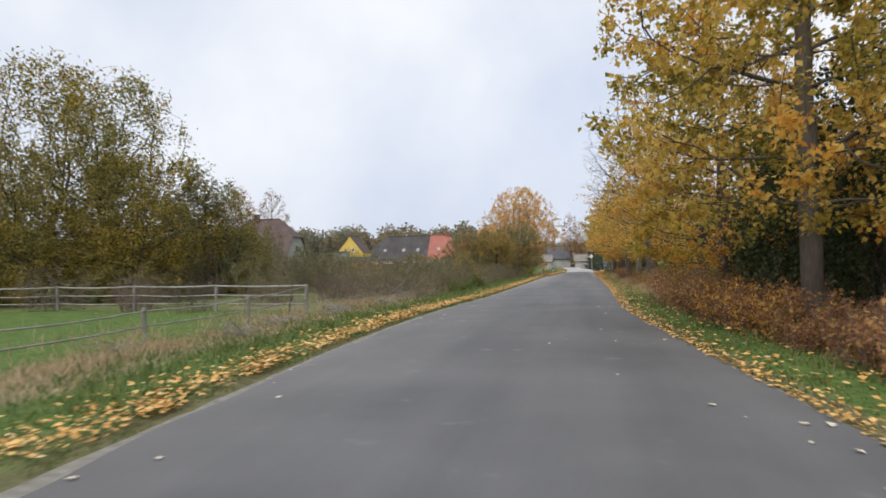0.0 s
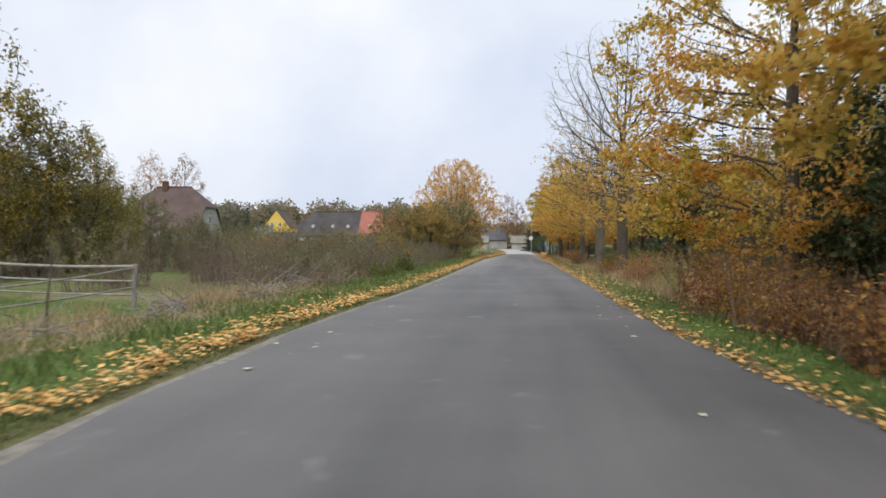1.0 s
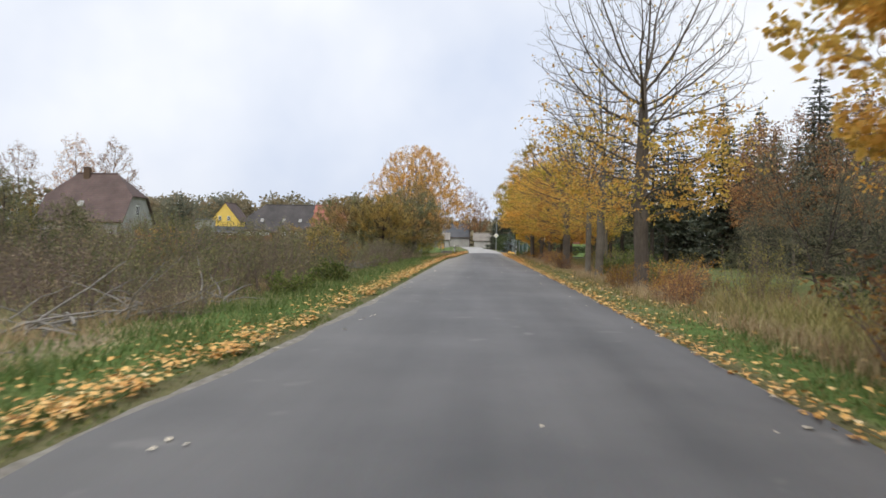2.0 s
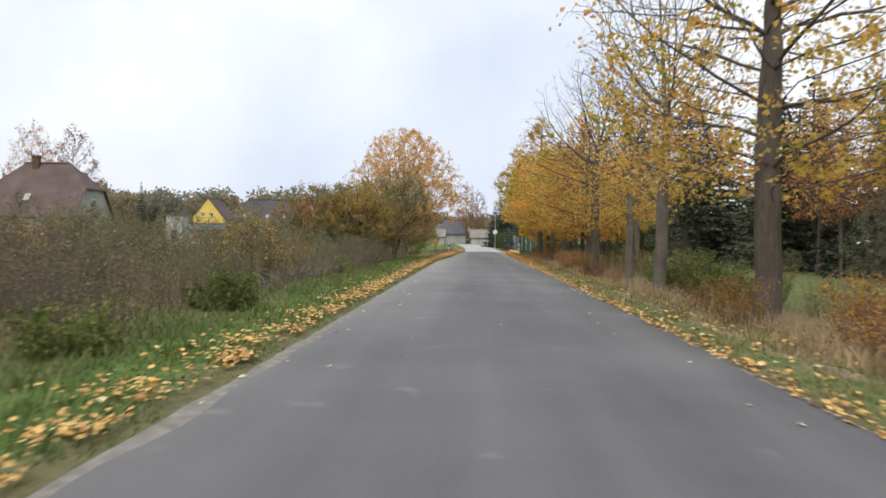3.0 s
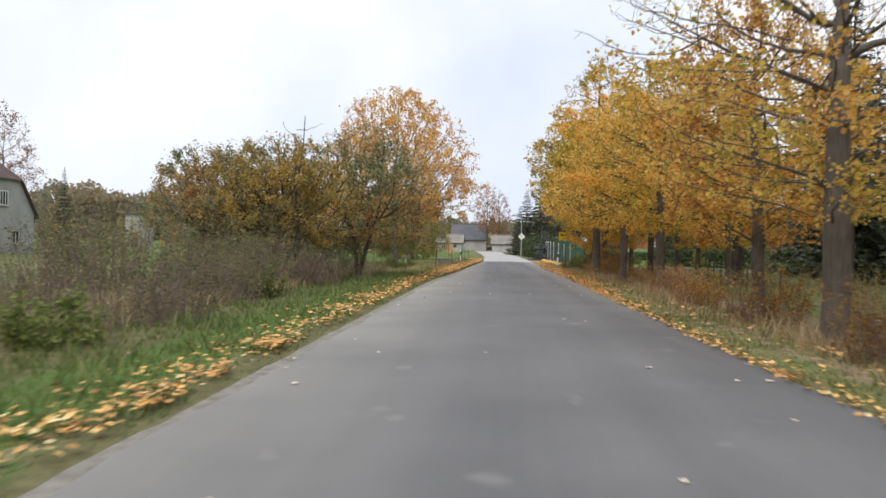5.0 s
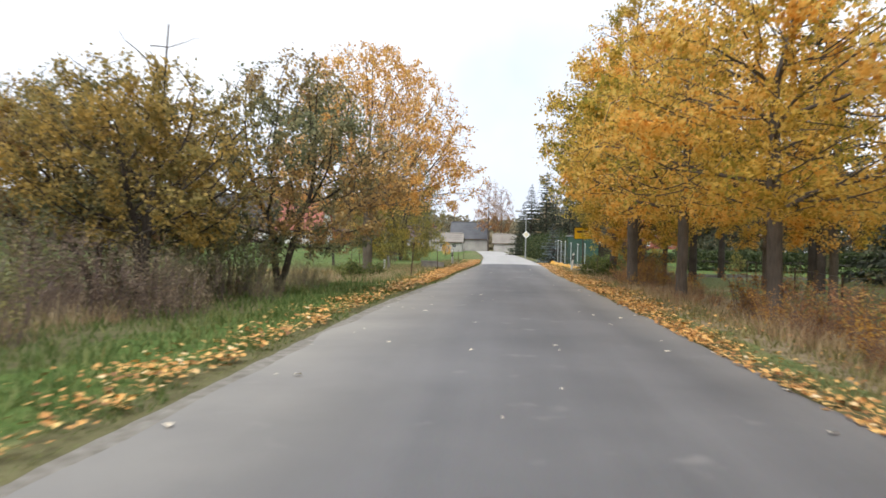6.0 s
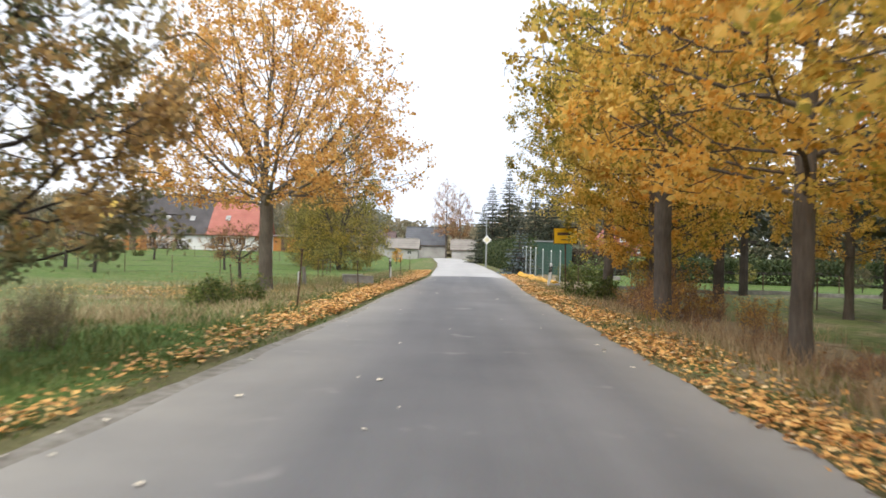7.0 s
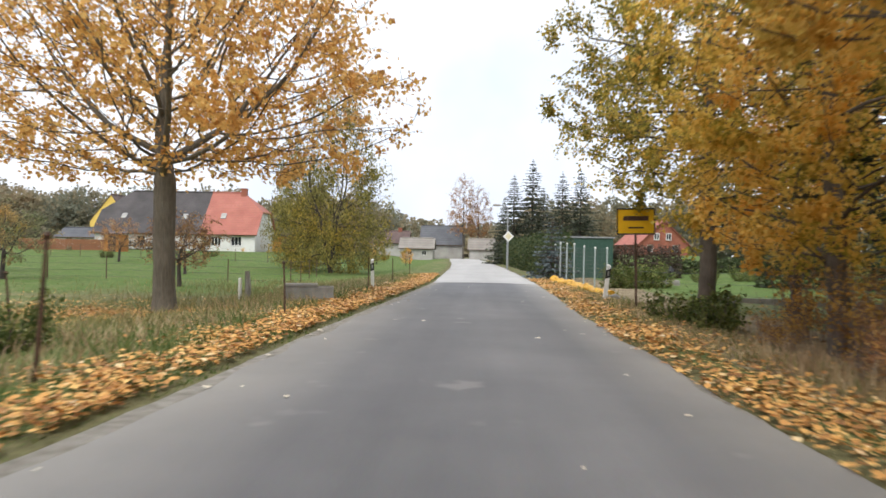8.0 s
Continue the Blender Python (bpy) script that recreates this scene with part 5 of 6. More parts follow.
def window(parent, o, along, w, h, frame_mat="white", bars=1, sill=True):
    """A window set 12 cm back in its wall: frame, glazing bars, pane and sill."""
    a, u = np.array(along, float), np.array((0, 0, 1.0))
    out = -np.cross(u, a)
    o = np.array(o, float) - out * 0.12
    win = new("window")
    win.parent = parent
    rot = Matrix(((a[0], -out[0], 0), (a[1], -out[1], 0), (0, 0, 1))).to_4x4()
    win.matrix_basis = Matrix.Translation(o) @ rot
    t = 0.09
    f = Geo()
    f.box(0, t, 0, 0.07, 0, h).box(w - t, w, 0, 0.07, 0, h).box(t, w - t, 0, 0.07, 0, t).box(t, w - t, 0, 0.07, h - t, h)
    for k in range(bars):
        x = w * (k + 1) / (bars + 1)
        f.box(x - 0.04, x + 0.04, 0.005, 0.06, t, h - t)
    part("frame", f, M[frame_mat], win)
    part("pane", Geo().box(t, w - t, 0.03, 0.042, t, h - t), M["glass"], win)
    if sill:
        part("sill", Geo().box(-0.06, w + 0.06, -0.17, 0.0, -0.06, 0.0), M["plaster_grey"], win)
    return win


def house(name, m, L, D, eave, ridge, wall_mat, roofs, label, hip=(0.0, 0.0), hip_drop=0.5, front=(), east=(), west=(), over=0.35, chimneys=(), skylights=(), frame_mat="white", group="", base=0.8):
    """A house with its ridge along x; its front looks to -y. roofs: (x0, x1, material). hip: how far each end of the ridge is hipped in;
    hip_drop: the share of the roof's height that the hip takes. Openings: x, z, width, height, bars."""
    ob = thing(name, m, label, "house", group)
    x0, x1, y0, y1 = -L / 2, L / 2, -D / 2, D / 2
    g = Geo()
    hole = lambda ws, z=0: [(w[0], w[0] + w[2], w[1] + z, w[1] + w[3] + z) for w in ws]  # noqa: E731
    wall_with_holes(g, L, eave + base, hole(front, base), (x0, y0, -base), (1, 0, 0))
    wall_with_holes(g, L, eave + base, [], (x1, y1, -base), (-1, 0, 0))
    lowe = [w for w in east if w[1] + w[3] < eave]
    loww = [w for w in west if w[1] + w[3] < eave]
    wall_with_holes(g, D, eave + base, hole(lowe, base), (x1, y0, -base), (0, 1, 0))
    wall_with_holes(g, D, eave + base, hole(loww, base), (x0, y1, -base), (0, -1, 0))
    zr = ridge - 0.18
    for x, hp in ((x0, hip[0]), (x1, hip[1])):
        top = zr if hp == 0 else eave + (zr - eave) * (1 - hip_drop)
        k = 0 if hp == 0 else (1 - (top - eave) / (zr - eave))
        ya = D / 2 * k
        c = [(x, y0, eave), (x, y1, eave), (x, ya, top), (x, -ya, top)]
        g.quads([c if x > 0 else c[::-1]])
    part("wall", g, M[wall_mat], ob)
    th = 0.16
    for a, b, rm in roofs:
        for s in (1, -1):
            r = Geo()
            ye, ze = s * (D / 2 + over), eave - over * (ridge - eave) / (D / 2)
            ra, rb = a, b
            ea, eb = a - (over if a == x0 else 0), b + (over if b == x1 else 0)
            ra = a + hip[0] if (a == x0 and hip[0]) else ea
            rb = b - hip[1] if (b == x1 and hip[1]) else eb
            pts = [(ea, ye, ze), (eb, ye, ze)]
            if b == x1 and hip[1]:
                zk = eave + (ridge - eave) * (1 - hip_drop)
                pts.append((eb, s * D / 2 * hip_drop, zk))
            pts += [(rb, 0, ridge), (ra, 0, ridge)]
            if a == x0 and hip[0]:
                zk = eave + (ridge - eave) * (1 - hip_drop)
                pts.append((ea, s * D / 2 * hip_drop, zk))
            top = np.array(pts, float)
            bot = top - [0, 0, th]
            n = len(top)
            if s > 0:
                top, bot = top[::-1], bot[::-1]
            r.add(top, [list(range(n))]).add(bot[::-1], [list(range(n))])
            r.quads([[top[k], bot[k], bot[(k + 1) % n], top[(k + 1) % n]] for k in range(n)])
            roof = part("roof_slope", r, M[rm], ob)
        for end, hp in ((a, hip[0] if a == x0 else 0), (b, hip[1] if b == x1 else 0)):
            if hp:
                sg = 1 if end > 0 else -1
                zk = eave + (ridge - eave) * (1 - hip_drop)
                xe = end + sg * over
                t = np.array([(xe, -D / 2 * hip_drop, zk), (xe, D / 2 * hip_drop, zk), (end - sg * hp, 0, ridge)])
                t = t if sg > 0 else t[::-1]
                r = Geo()
                r.tris([t]).tris([(t - [0, 0, th])[::-1]])
                r.quads([[t[k], t[k] - [0, 0, th], t[(k + 1) % 3] - [0, 0, th], t[(k + 1) % 3]] for k in range(3)])
                part("roof_hip", r, M[rm], ob)
        # ridge tiles
        rr = Geo()
        rx0, rx1 = a + (hip[0] if a == x0 else 0), b - (hip[1] if b == x1 else 0)
        rr.tube([(rx0, 0, ridge + 0.01), (rx1, 0, ridge + 0.01)], [0.13, 0.13], 8)
        part("ridge_cap", rr, M[rm], roof)
        for sx, fr in skylights:
            if a < sx < b:
                win = Geo()
                sl = math.atan2(ridge - eave, D / 2)
                win.box(-0.36, 0.36, -0.48, 0.48, 0, 0.1)
                sk = part("skylight", win, M["galv"], roof)
                sk.matrix_basis = Matrix.Translation((sx, -D / 2 * (1 - fr), eave + (ridge - eave) * fr + 0.01)) @ pose(0, 0, 0, math.degrees(sl))
                # no glass here: the pane's reflected sky is put in as flat pale grey
                part("pane", Geo().box(-0.29, 0.29, -0.41, 0.41, 0.095, 0.112), M["plaster_grey"], sk)
    for w in front:
        window(ob, (x0 + w[0], y0, w[1]), (1, 0, 0), w[2], w[3], frame_mat, w[4])
    for w in lowe:
        window(ob, (x1, y0 + w[0], w[1]), (0, 1, 0), w[2], w[3], frame_mat, w[4])
    for w in loww:
        window(ob, (x0, y1 - w[0], w[1]), (0, -1, 0), w[2], w[3], frame_mat, w[4])
    for w in east:
        if w not in lowe:
            win = window(ob, (x1 + 0.16, y0 + w[0], w[1]), (0, 1, 0), w[2], w[3], frame_mat, w[4])
    for w in west:
        if w not in loww:
            win = window(ob, (x0 - 0.16, y1 - w[0], w[1]), (0, -1, 0), w[2], w[3], frame_mat, w[4])
    for cx, cy, hgt, mt in chimneys:
        c = Geo().box(cx - 0.4, cx + 0.4, cy - 0.3, cy + 0.3, ridge - 1.2 - abs(cy), ridge + hgt).box(cx - 0.46, cx + 0.46, cy - 0.36, cy + 0.36, ridge + hgt, ridge + hgt + 0.12)
        part("chimney", c, M[mt], ob)
    part("gutter", Geo().tube([(x0 - over, y0 - over - 0.06, eave - over * (ridge - eave) / (D / 2) - 0.05), (x1 + over, y0 - over - 0.06, eave - over * (ridge - eave) / (D / 2) - 0.05)], [0.07, 0.07], 6), M["wood_brown"], ob)
    return ob


def zl(x, y):
    return float(land(x, y))


house("farmhouse", pose(-52.0, 120.0, zl(-52.0, 120)), 11.2, 9.4, 4.1, 10.25, "plaster_grey", [(-5.6, 5.6, "roof_brown")], "grey house under a steep brown tiled half-hipped roof", (2.8, 2.8), 0.5,
      front=((1.2, 1.0, 1.2, 1.3, 1), (3.6, 1.0, 1.2, 1.3, 1), (6.4, 1.0, 1.2, 1.3, 1), (8.8, 1.0, 1.2, 1.3, 1)), east=((2.0, 1.0, 1.1, 1.3, 1), (6.2, 1.0, 1.1, 1.3, 1), (4.1, 4.6, 1.2, 1.4, 2)), chimneys=((-1.3, -0.3, 0.75, "wood_brown"),), skylights=((-0.6, 0.3),))
house("long_house", pose(-41.8, 194.5, zl(-41.8, 194.5)), 22.8, 10.0, 2.75, 8.55, "plaster_white", [(-11.4, 3.6, "roof_dark"), (3.6, 11.4, "roof_red")], "long white house, half its tiled roof dark and half red", (3.2, 3.2), 0.5,
      front=((16.6, 0.8, 1.4, 1.3, 2), (19.4, 0.8, 1.5, 1.3, 2), (2.0, 0.8, 1.2, 1.2, 1), (6.0, 0.8, 1.2, 1.2, 1), (10, 0.7, 1.2, 1.2, 1)), chimneys=((8.3, -0.2, 0.5, "brick_wall"),), skylights=((-8.0, 0.35), (-3.0, 0.35), (0.8, 0.35), (6.3, 0.38)))
ye = house("yellow_house", pose(-72.9, 238.5, zl(-72.9, 238.5), 0, 0, -90), 10.0, 8.4, 5.6, 10.8, "plaster_yellow", [(-5, 5, "roof_brown")], "bright yellow gabled house with small windows",
           east=((2.3, 5.6, 0.85, 1.25, 1), (4.85, 5.6, 0.85, 1.25, 1), (1.9, 2.5, 0.9, 1.3, 1), (5.2, 2.5, 0.9, 1.3, 1)), over=0.16)
house("white_cottage", pose(-62.0, 206.0, zl(-62, 206)), 9.0, 6.0, 1.9, 3.3, "plaster_white", [(-4.5, 4.5, "roof_grey")], "low white cottage beside the long house", front=((1.5, 0.6, 1.1, 1.0, 1), (6.0, 0.6, 1.1, 1.0, 1)))
house("barn", pose(-6.9, 246.0, zl(-6.9, 246)), 8.6, 9.0, 3.1, 6.9, "plaster_grey", [(-4.3, 4.3, "roof_grey")], "grey barn with a big grey sheet roof at the lane's end")
house("barn_annex", pose(-11.4, 236.0, zl(-11.4, 236)), 6.4, 6.0, 2.4, 4.3, "plaster_grey", [(-3.2, 3.2, "roof_tan")], "pale low annex before the grey barn", front=((1.4, 0.9, 1.0, 0.9, 1), (4.2, 0.9, 1.0, 0.9, 1)))
house("red_roofed_house", pose(-18.6, 252.0, zl(-18.6, 252)), 8.0, 7.0, 2.9, 5.4, "plaster_grey", [(-4, 4, "roof_brown")], "house with a dull red roof beyond the garden", chimneys=((2.0, 0.0, 0.6, "brick_wall"),))
house("low_shed", pose(1.4, 232.0, zl(1.4, 232)), 4.8, 4.0, 2.2, 4.0, "plaster_grey", [(-2.4, 2.4, "roof_tan")], "low tan-roofed shed at the end of the lane")
house("brick_house", pose(29.6, 214.0, zl(29.6, 214), 0, 0, -82), 11.0, 8.2, 2.0, 5.8, "brick_wall", [(-5.5, 5.5, "roof_red")], "red brick house with a red roof and white windows", east=((2.5, 2.5, 0.9, 1.1, 1), (4.5, 2.5, 0.9, 1.1, 1), (1.4, 0.6, 1.0, 1.1, 1), (5.6, 0.6, 1.0, 1.1, 1)), base=1.2)


def shed(name, m, w, d, h, wall, roof, label, slope=0.15):
    ob = thing(name, m, label, "shed")
    part("wall", Geo().box(-w / 2, w / 2, -d / 2, d / 2, -0.6, h), M[wall], ob)
    r = Geo()
    c = np.array([(-w / 2 - 0.2, -d / 2 - 0.2, h), (w / 2 + 0.2, -d / 2 - 0.2, h), (w / 2 + 0.2, d / 2 + 0.2, h + slope), (-w / 2 - 0.2, d / 2 + 0.2, h + slope)])
    r.quads([c + [0, 0, 0.12], c[::-1]])
    r.quads([[c[k], c[(k + 1) % 4], c[(k + 1) % 4] + [0, 0, 0.12], c[k] + [0, 0, 0.12]] for k in range(4)])
    part("roof", r, M[roof], ob)
    part("door", Geo().box(-0.45, 0.45, -d / 2 - 0.05, -d / 2 + 0.01, 0, min(1.95, h - 0.15)), M["wood_brown"], ob)
    return ob


shed("stone_hut", pose(-48.8, 152, zl(-48.8, 152)), 2.7, 2.7, 4.4, "plaster_grey", "roof_grey", "small pale grey rendered tower hut")
shed("orange_shed", pose(-26.5, 192, zl(-26.5, 192)), 3.4, 3.0, 2.2, "wood_orange", "roof_brown", "orange-stained wooden garden shed", 0.4)
shed("orange_hut", pose(-41.5, 172, zl(-41.5, 172)), 2.0, 2.0, 2.0, "wood_orange", "roof_brown", "small orange wooden hut by the garden fence", 0.2)
board_fence = thing("board_fence", pose(-49, 175, zl(-49, 175)), "reddish wooden board fence round the house garden", "fence")
board = Geo().box(-0.068, 0.068, -0.012, 0.012, -0.15, 1.3, 0.006).mesh("board", M["wood_red"])
for k in range(80):
    b = part("board", board, None, board_fence)
    b.matrix_basis = pose(-6 + k * 0.15, 0, rng.uniform(-0.03, 0.03), 0, rng.uniform(-0.6, 0.6), 0)
for z in (0.3, 1.0):
    part("rail", Geo().box(-6.1, 6.0, 0.014, 0.06, z - 0.045, z + 0.045), M["wood_red"], board_fence)
for k in range(6):
    part("post", Geo().box(-6.1 + k * 2.4, -6.0 + k * 2.4, 0.062, 0.16, -0.3, 1.35, 0.012), M["wood_brown"], board_fence)

# green metal hall with ribbed walls
hall = thing("green_hall", pose(7.4, 138.2, zl(7.4, 138.2)), "green sheet-metal container hall behind a hedge", "container")
part("wall", Geo().box(-2.2, 2.2, -1.3, 1.3, -0.4, 2.7), M["green_sheet"], hall)
rib = Geo().box(-0.04, 0.04, -0.03, 0.0, 0.0, 2.65).mesh("rib", M["green_sheet"])
for k in range(15):
    r = part("rib", rib, None, hall)
    r.location = (-2.1 + k * 0.3, -1.3, 0)
part("roof", Geo().box(-2.3, 2.3, -1.4, 1.4, 2.7, 2.8), M["galv"], hall)


def hedge(name, x0, y0, x1, y1, h, w, mat, label, n, seed, size=0.09):
    rng = np.random.default_rng(seed)
    t = rng.random(n)
    a = rng.uniform(0, 6.283, n)
    rad = rng.uniform(0.62, 1.06, n)
    way = unit(np.array([x1 - x0, y1 - y0, 0.0]))
    side = np.array([-way[1], way[0], 0])
    px, py = x0 + (x1 - x0) * t, y0 + (y1 - y0) * t
    off = np.clip(np.cos(a) * 1.25, -1, 1) * w / 2 * rad
    hh = h * (0.93 + 0.1 * np.sin(t * 37) * np.sin(t * 91))
    z = land(px, py) + hh * np.clip(0.5 + 0.55 * np.sin(a) * 1.2, 0, 1) * rad
    pos = np.stack([px + side[0] * off, py + side[1] * off, z], 1)
    core = Geo()
    L = math.hypot(x1 - x0, y1 - y0)
    ob = thing(name, pose(0, 0, 0), label, "hedge")
    core.tube([(x0 + (x1 - x0) * k / 8, y0 + (y1 - y0) * k / 8, float(land(x0 + (x1 - x0) * k / 8, y0 + (y1 - y0) * k / 8)) + h * 0.42) for k in range(9)], [min(w, h) * 0.1] * 9, 6)
    part("branchwork", core, M["bark_dark"], ob)
    part("foliage", Geo().quads(leaf_quads(rng, pos, size, 0.75)), M[mat], ob)
    return ob


hedge("hedge", 5.0, 128, 4.0, 196, 2.75, 1.7, "hedge", "long clipped green hedge along the lane", 26000, 101, 0.17)
hedge("brown_hedge", 9.6, 138.5, 14.5, 138.5, 2.2, 1.3, "hedge_brown", "clipped dark brown hedge block beside the green hall", 8000, 102, 0.13)
hedge("brown_hedge", -55, 186, -40, 187, 1.3, 1.2, "hedge_brown", "brown garden hedge before the long house", 4000, 104, 0.2)
hedge("meadow_hedge", 15, 126, 52, 119, 1.7, 1.4, "hedge", "green hedge on the far side of the meadow", 17000, 105, 0.24)
hedge("overgrown_hedge", 21.5, 155.5, 70, 128, 6.0, 3.2, "far_green", "tall overgrown hedge behind the gardens", 22000, 106, 0.5)
hedge("garden_hedge", 13, 142, 40, 150, 1.0, 1.2, "hedge", "low green hedge across the meadow", 9000, 103, 0.22)
bs = spruce_geo(62, 2.5, 1.15, 15, 9, 14, 0.03, 0.26)
blue = thing("blue_spruce", at_land(4.35, 125.0, 0, 0, 1.3), "small blue-grey spruce at the hedge's end", "tree")
part("trunk", bs[0], M["bark_dark"], blue)
part("crown", bs[1], M["needle_blue"], blue)

# ---- the paddock fence ----
fence = thing("paddock_fence", pose(0, 0, 0), "weathered grey paddock fence of posts and rails", "fence")
FX = [(-9.0, -6.0), (-8.9, -1.0), (-8.85, 4.2), (-8.85, 9.9), (-8.9, 15.4), (-9.0, 21.2), (-9.3, 27.0)]
BX = [(-13.4, 27.6), (-17.4, 28.1), (-21.5, 28.7), (-25.6, 29.2), (-30, 29.8)]
tall_post = Geo().box(-0.055, 0.055, -0.055, 0.055, -0.35, 1.1, 0.02).mesh("post", M["post_grey"])
low_post = Geo().box(-0.05, 0.05, -0.05, 0.05, -0.35, 0.84, 0.02).mesh("post", M["post_grey"])
for x, y in FX + BX:
    p = part("post", low_post if y < 26 else tall_post, None, fence)
    p.matrix_basis = at_land(x, y, rng.uniform(-8, 8), 0, 1, rng.uniform(-3, 3), rng.uniform(-3, 3))
for run, heights in ((FX, ((0.76, 0.02), (0.4, 0.02))), ([FX[-1]] + BX, ((1.05, 0.04), (0.68, 0.03), (0.34, 0.026)))):
    for (xa, ya), (xb, yb) in zip(run, run[1:]):
        for h, r in heights:
            sag = rng.uniform(0.02, 0.06)
            lift = 0.26 * (h / 0.76) if yb == 27.0 else 0.0
            pts = [(xa + (xb - xa) * t, ya + (yb - ya) * t, float(land(xa, ya)) * (1 - t) + float(land(xb, yb)) * t + h + lift * t - sag * math.sin(math.pi * t)) for t in (0, 0.25, 0.5, 0.75, 1)]
            part("rail", Geo().tube(pts, [r, r * 1.05, r, r * 0.97, r], 7), M["rail_grey"], fence, smooth=True)
sapling = bent(np.random.default_rng(55), (0, 0, -0.1), (0.02, 0, 1), 1.7, 7, 0.1, 0.05)
single("sapling", Geo().tube(sapling, np.linspace(0.03, 0.006, 8), 6), M["bark_pale"], "thin pale leafless sapling beside the paddock fence", "sapling", m=at_land(-7.4, 20.6))

# ---- posts, signs and odds and ends at the village entrance ----


def delineator(x, y, rz, rx, ry):
    ob = thing("delineator_post", at_land(x, y, rz, 0, 1, rx, ry), "white plastic roadside marker post with a black band", "marker post", "roadside marker posts")
    g = Geo()
    a = np.array([(-0.06, -0.06), (0.06, -0.06), (0.035, 0.06), (-0.035, 0.06)])

    def prism(z0, z1, s0, s1):
        lo = np.c_[a * s0, np.full(4, z0)]
        hi = np.c_[a * s1, np.full(4, z1)]
        if z1 > 0.98:
            hi[:2, 2] -= 0.05
        return Geo().add(np.r_[lo, hi], [(3, 2, 1, 0), (4, 5, 6, 7), (0, 1, 5, 4), (1, 2, 6, 5), (2, 3, 7, 6), (3, 0, 4, 7)])

    part("post", prism(-0.3, 1.02, 1.05, 0.95), M["white"], ob)
    band = prism(0.62, 0.87, 1.06, 1.05)
    band.v[0][:, 2] += np.array([-0.03, 0.03, 0.03, -0.03] * 2)
    part("band", band, M["black"], ob, "slanting black band")
    part("reflector", Geo().box(-0.022, 0.022, -0.075, -0.055, 0.68, 0.82), M["galv"], ob)
    return ob


delineator(4.25, 108.2, 8, 0, 7)
delineator(-2.95, 111.6, -4, 0, -2)

sign = thing("town_sign", pose(4.68, 105.8, zl(4.62, 105.8), 0, -1.5, 4), "yellow town sign with black border on a thin post", "road sign")
part("post", Geo().tube([(0, 0.04, -0.4), (0, 0.04, 2.63)], [0.03, 0.03], 10), M["rebar"], sign)
part("panel", Geo().box(-0.5, 0.5, -0.012, 0.012, 1.92, 2.6), M["yellow_sign"], sign)
bd = Geo()
bd.box(-0.5, 0.5, -0.018, -0.0125, 2.565, 2.6).box(-0.5, 0.5, -0.018, -0.0125, 1.92, 1.955).box(-0.5, -0.465, -0.018, -0.0125, 1.955, 2.565).box(0.465, 0.5, -0.018, -0.0125, 1.955, 2.565)
part("border", bd, M["black"], sign)
part("text_bar", Geo().box(-0.33, 0.33, -0.018, -0.0125, 2.28, 2.40), M["rebar"], sign)
part("text_bar", Geo().box(-0.2, 0.2, -0.018, -0.0125, 2.08, 2.12), M["rebar"], sign)

prio = thing("priority_sign", at_land(2.9, 144, 0), "small white and yellow diamond road sign on a pole", "road sign")
part("post", Geo().tube([(0, 0.03, -0.4), (0, 0.03, 2.95)], [0.03, 0.03], 8), M["galv"], prio)
dm = Geo().add([(-0.42, 0, 2.62), (0, 0, 2.2), (0.42, 0, 2.62), (0, 0, 3.04), (-0.42, -0.02, 2.62), (0, -0.02, 2.2), (0.42, -0.02, 2.62), (0, -0.02, 3.04)], [(3, 2, 1, 0), (4, 5, 6, 7), (0, 1, 5, 4), (1, 2, 6, 5), (2, 3, 7, 6), (3, 0, 4, 7)])
part("panel", dm, M["white"], prio)
part("inlay", Geo().add([(-0.27, -0.025, 2.62), (0, -0.025, 2.35), (0.27, -0.025, 2.62), (0, -0.025, 2.89)], [(0, 1, 2, 3)]).add([(-0.27, -0.021, 2.62), (0, -0.021, 2.35), (0.27, -0.021, 2.62), (0, -0.021, 2.89)], [(3, 2, 1, 0)]), M["pale_yellow"], prio)

lamp = thing("street_lamp", at_land(3.1, 151), "slim grey street lamp with a short arm", "street lamp")
part("pole", Geo().tube([(0, 0, -0.3), (0, 0, 2.5), (0, 0, 5.3)], [0.075, 0.06, 0.045], 10), M["galv"], lamp)
part("arm", Geo().tube([(0, 0, 5.25), (-0.3, 0, 5.38), (-0.75, 0, 5.42)], [0.035, 0.03, 0.03], 8), M["galv"], lamp)
part("lamp_head", Geo().tube([(-0.55, 0, 5.40), (-0.75, 0, 5.43), (-1.15, 0, 5.44), (-1.3, 0, 5.42)], [0.05, 0.10, 0.11, 0.04], 8), M["plaster_grey"], lamp)

disc = thing("round_sign", at_land(11.3, 150), "plain white round sign on a grey pole", "road sign")
part("post", Geo().tube([(0, 0.02, -0.3), (0, 0.02, 2.7)], [0.03, 0.03], 8), M["galv"], disc)
part("panel", Geo().tube([(0, -0.005, 2.45), (0, 0.005, 2.45)], [0.3, 0.3], 24), M["white"], disc)

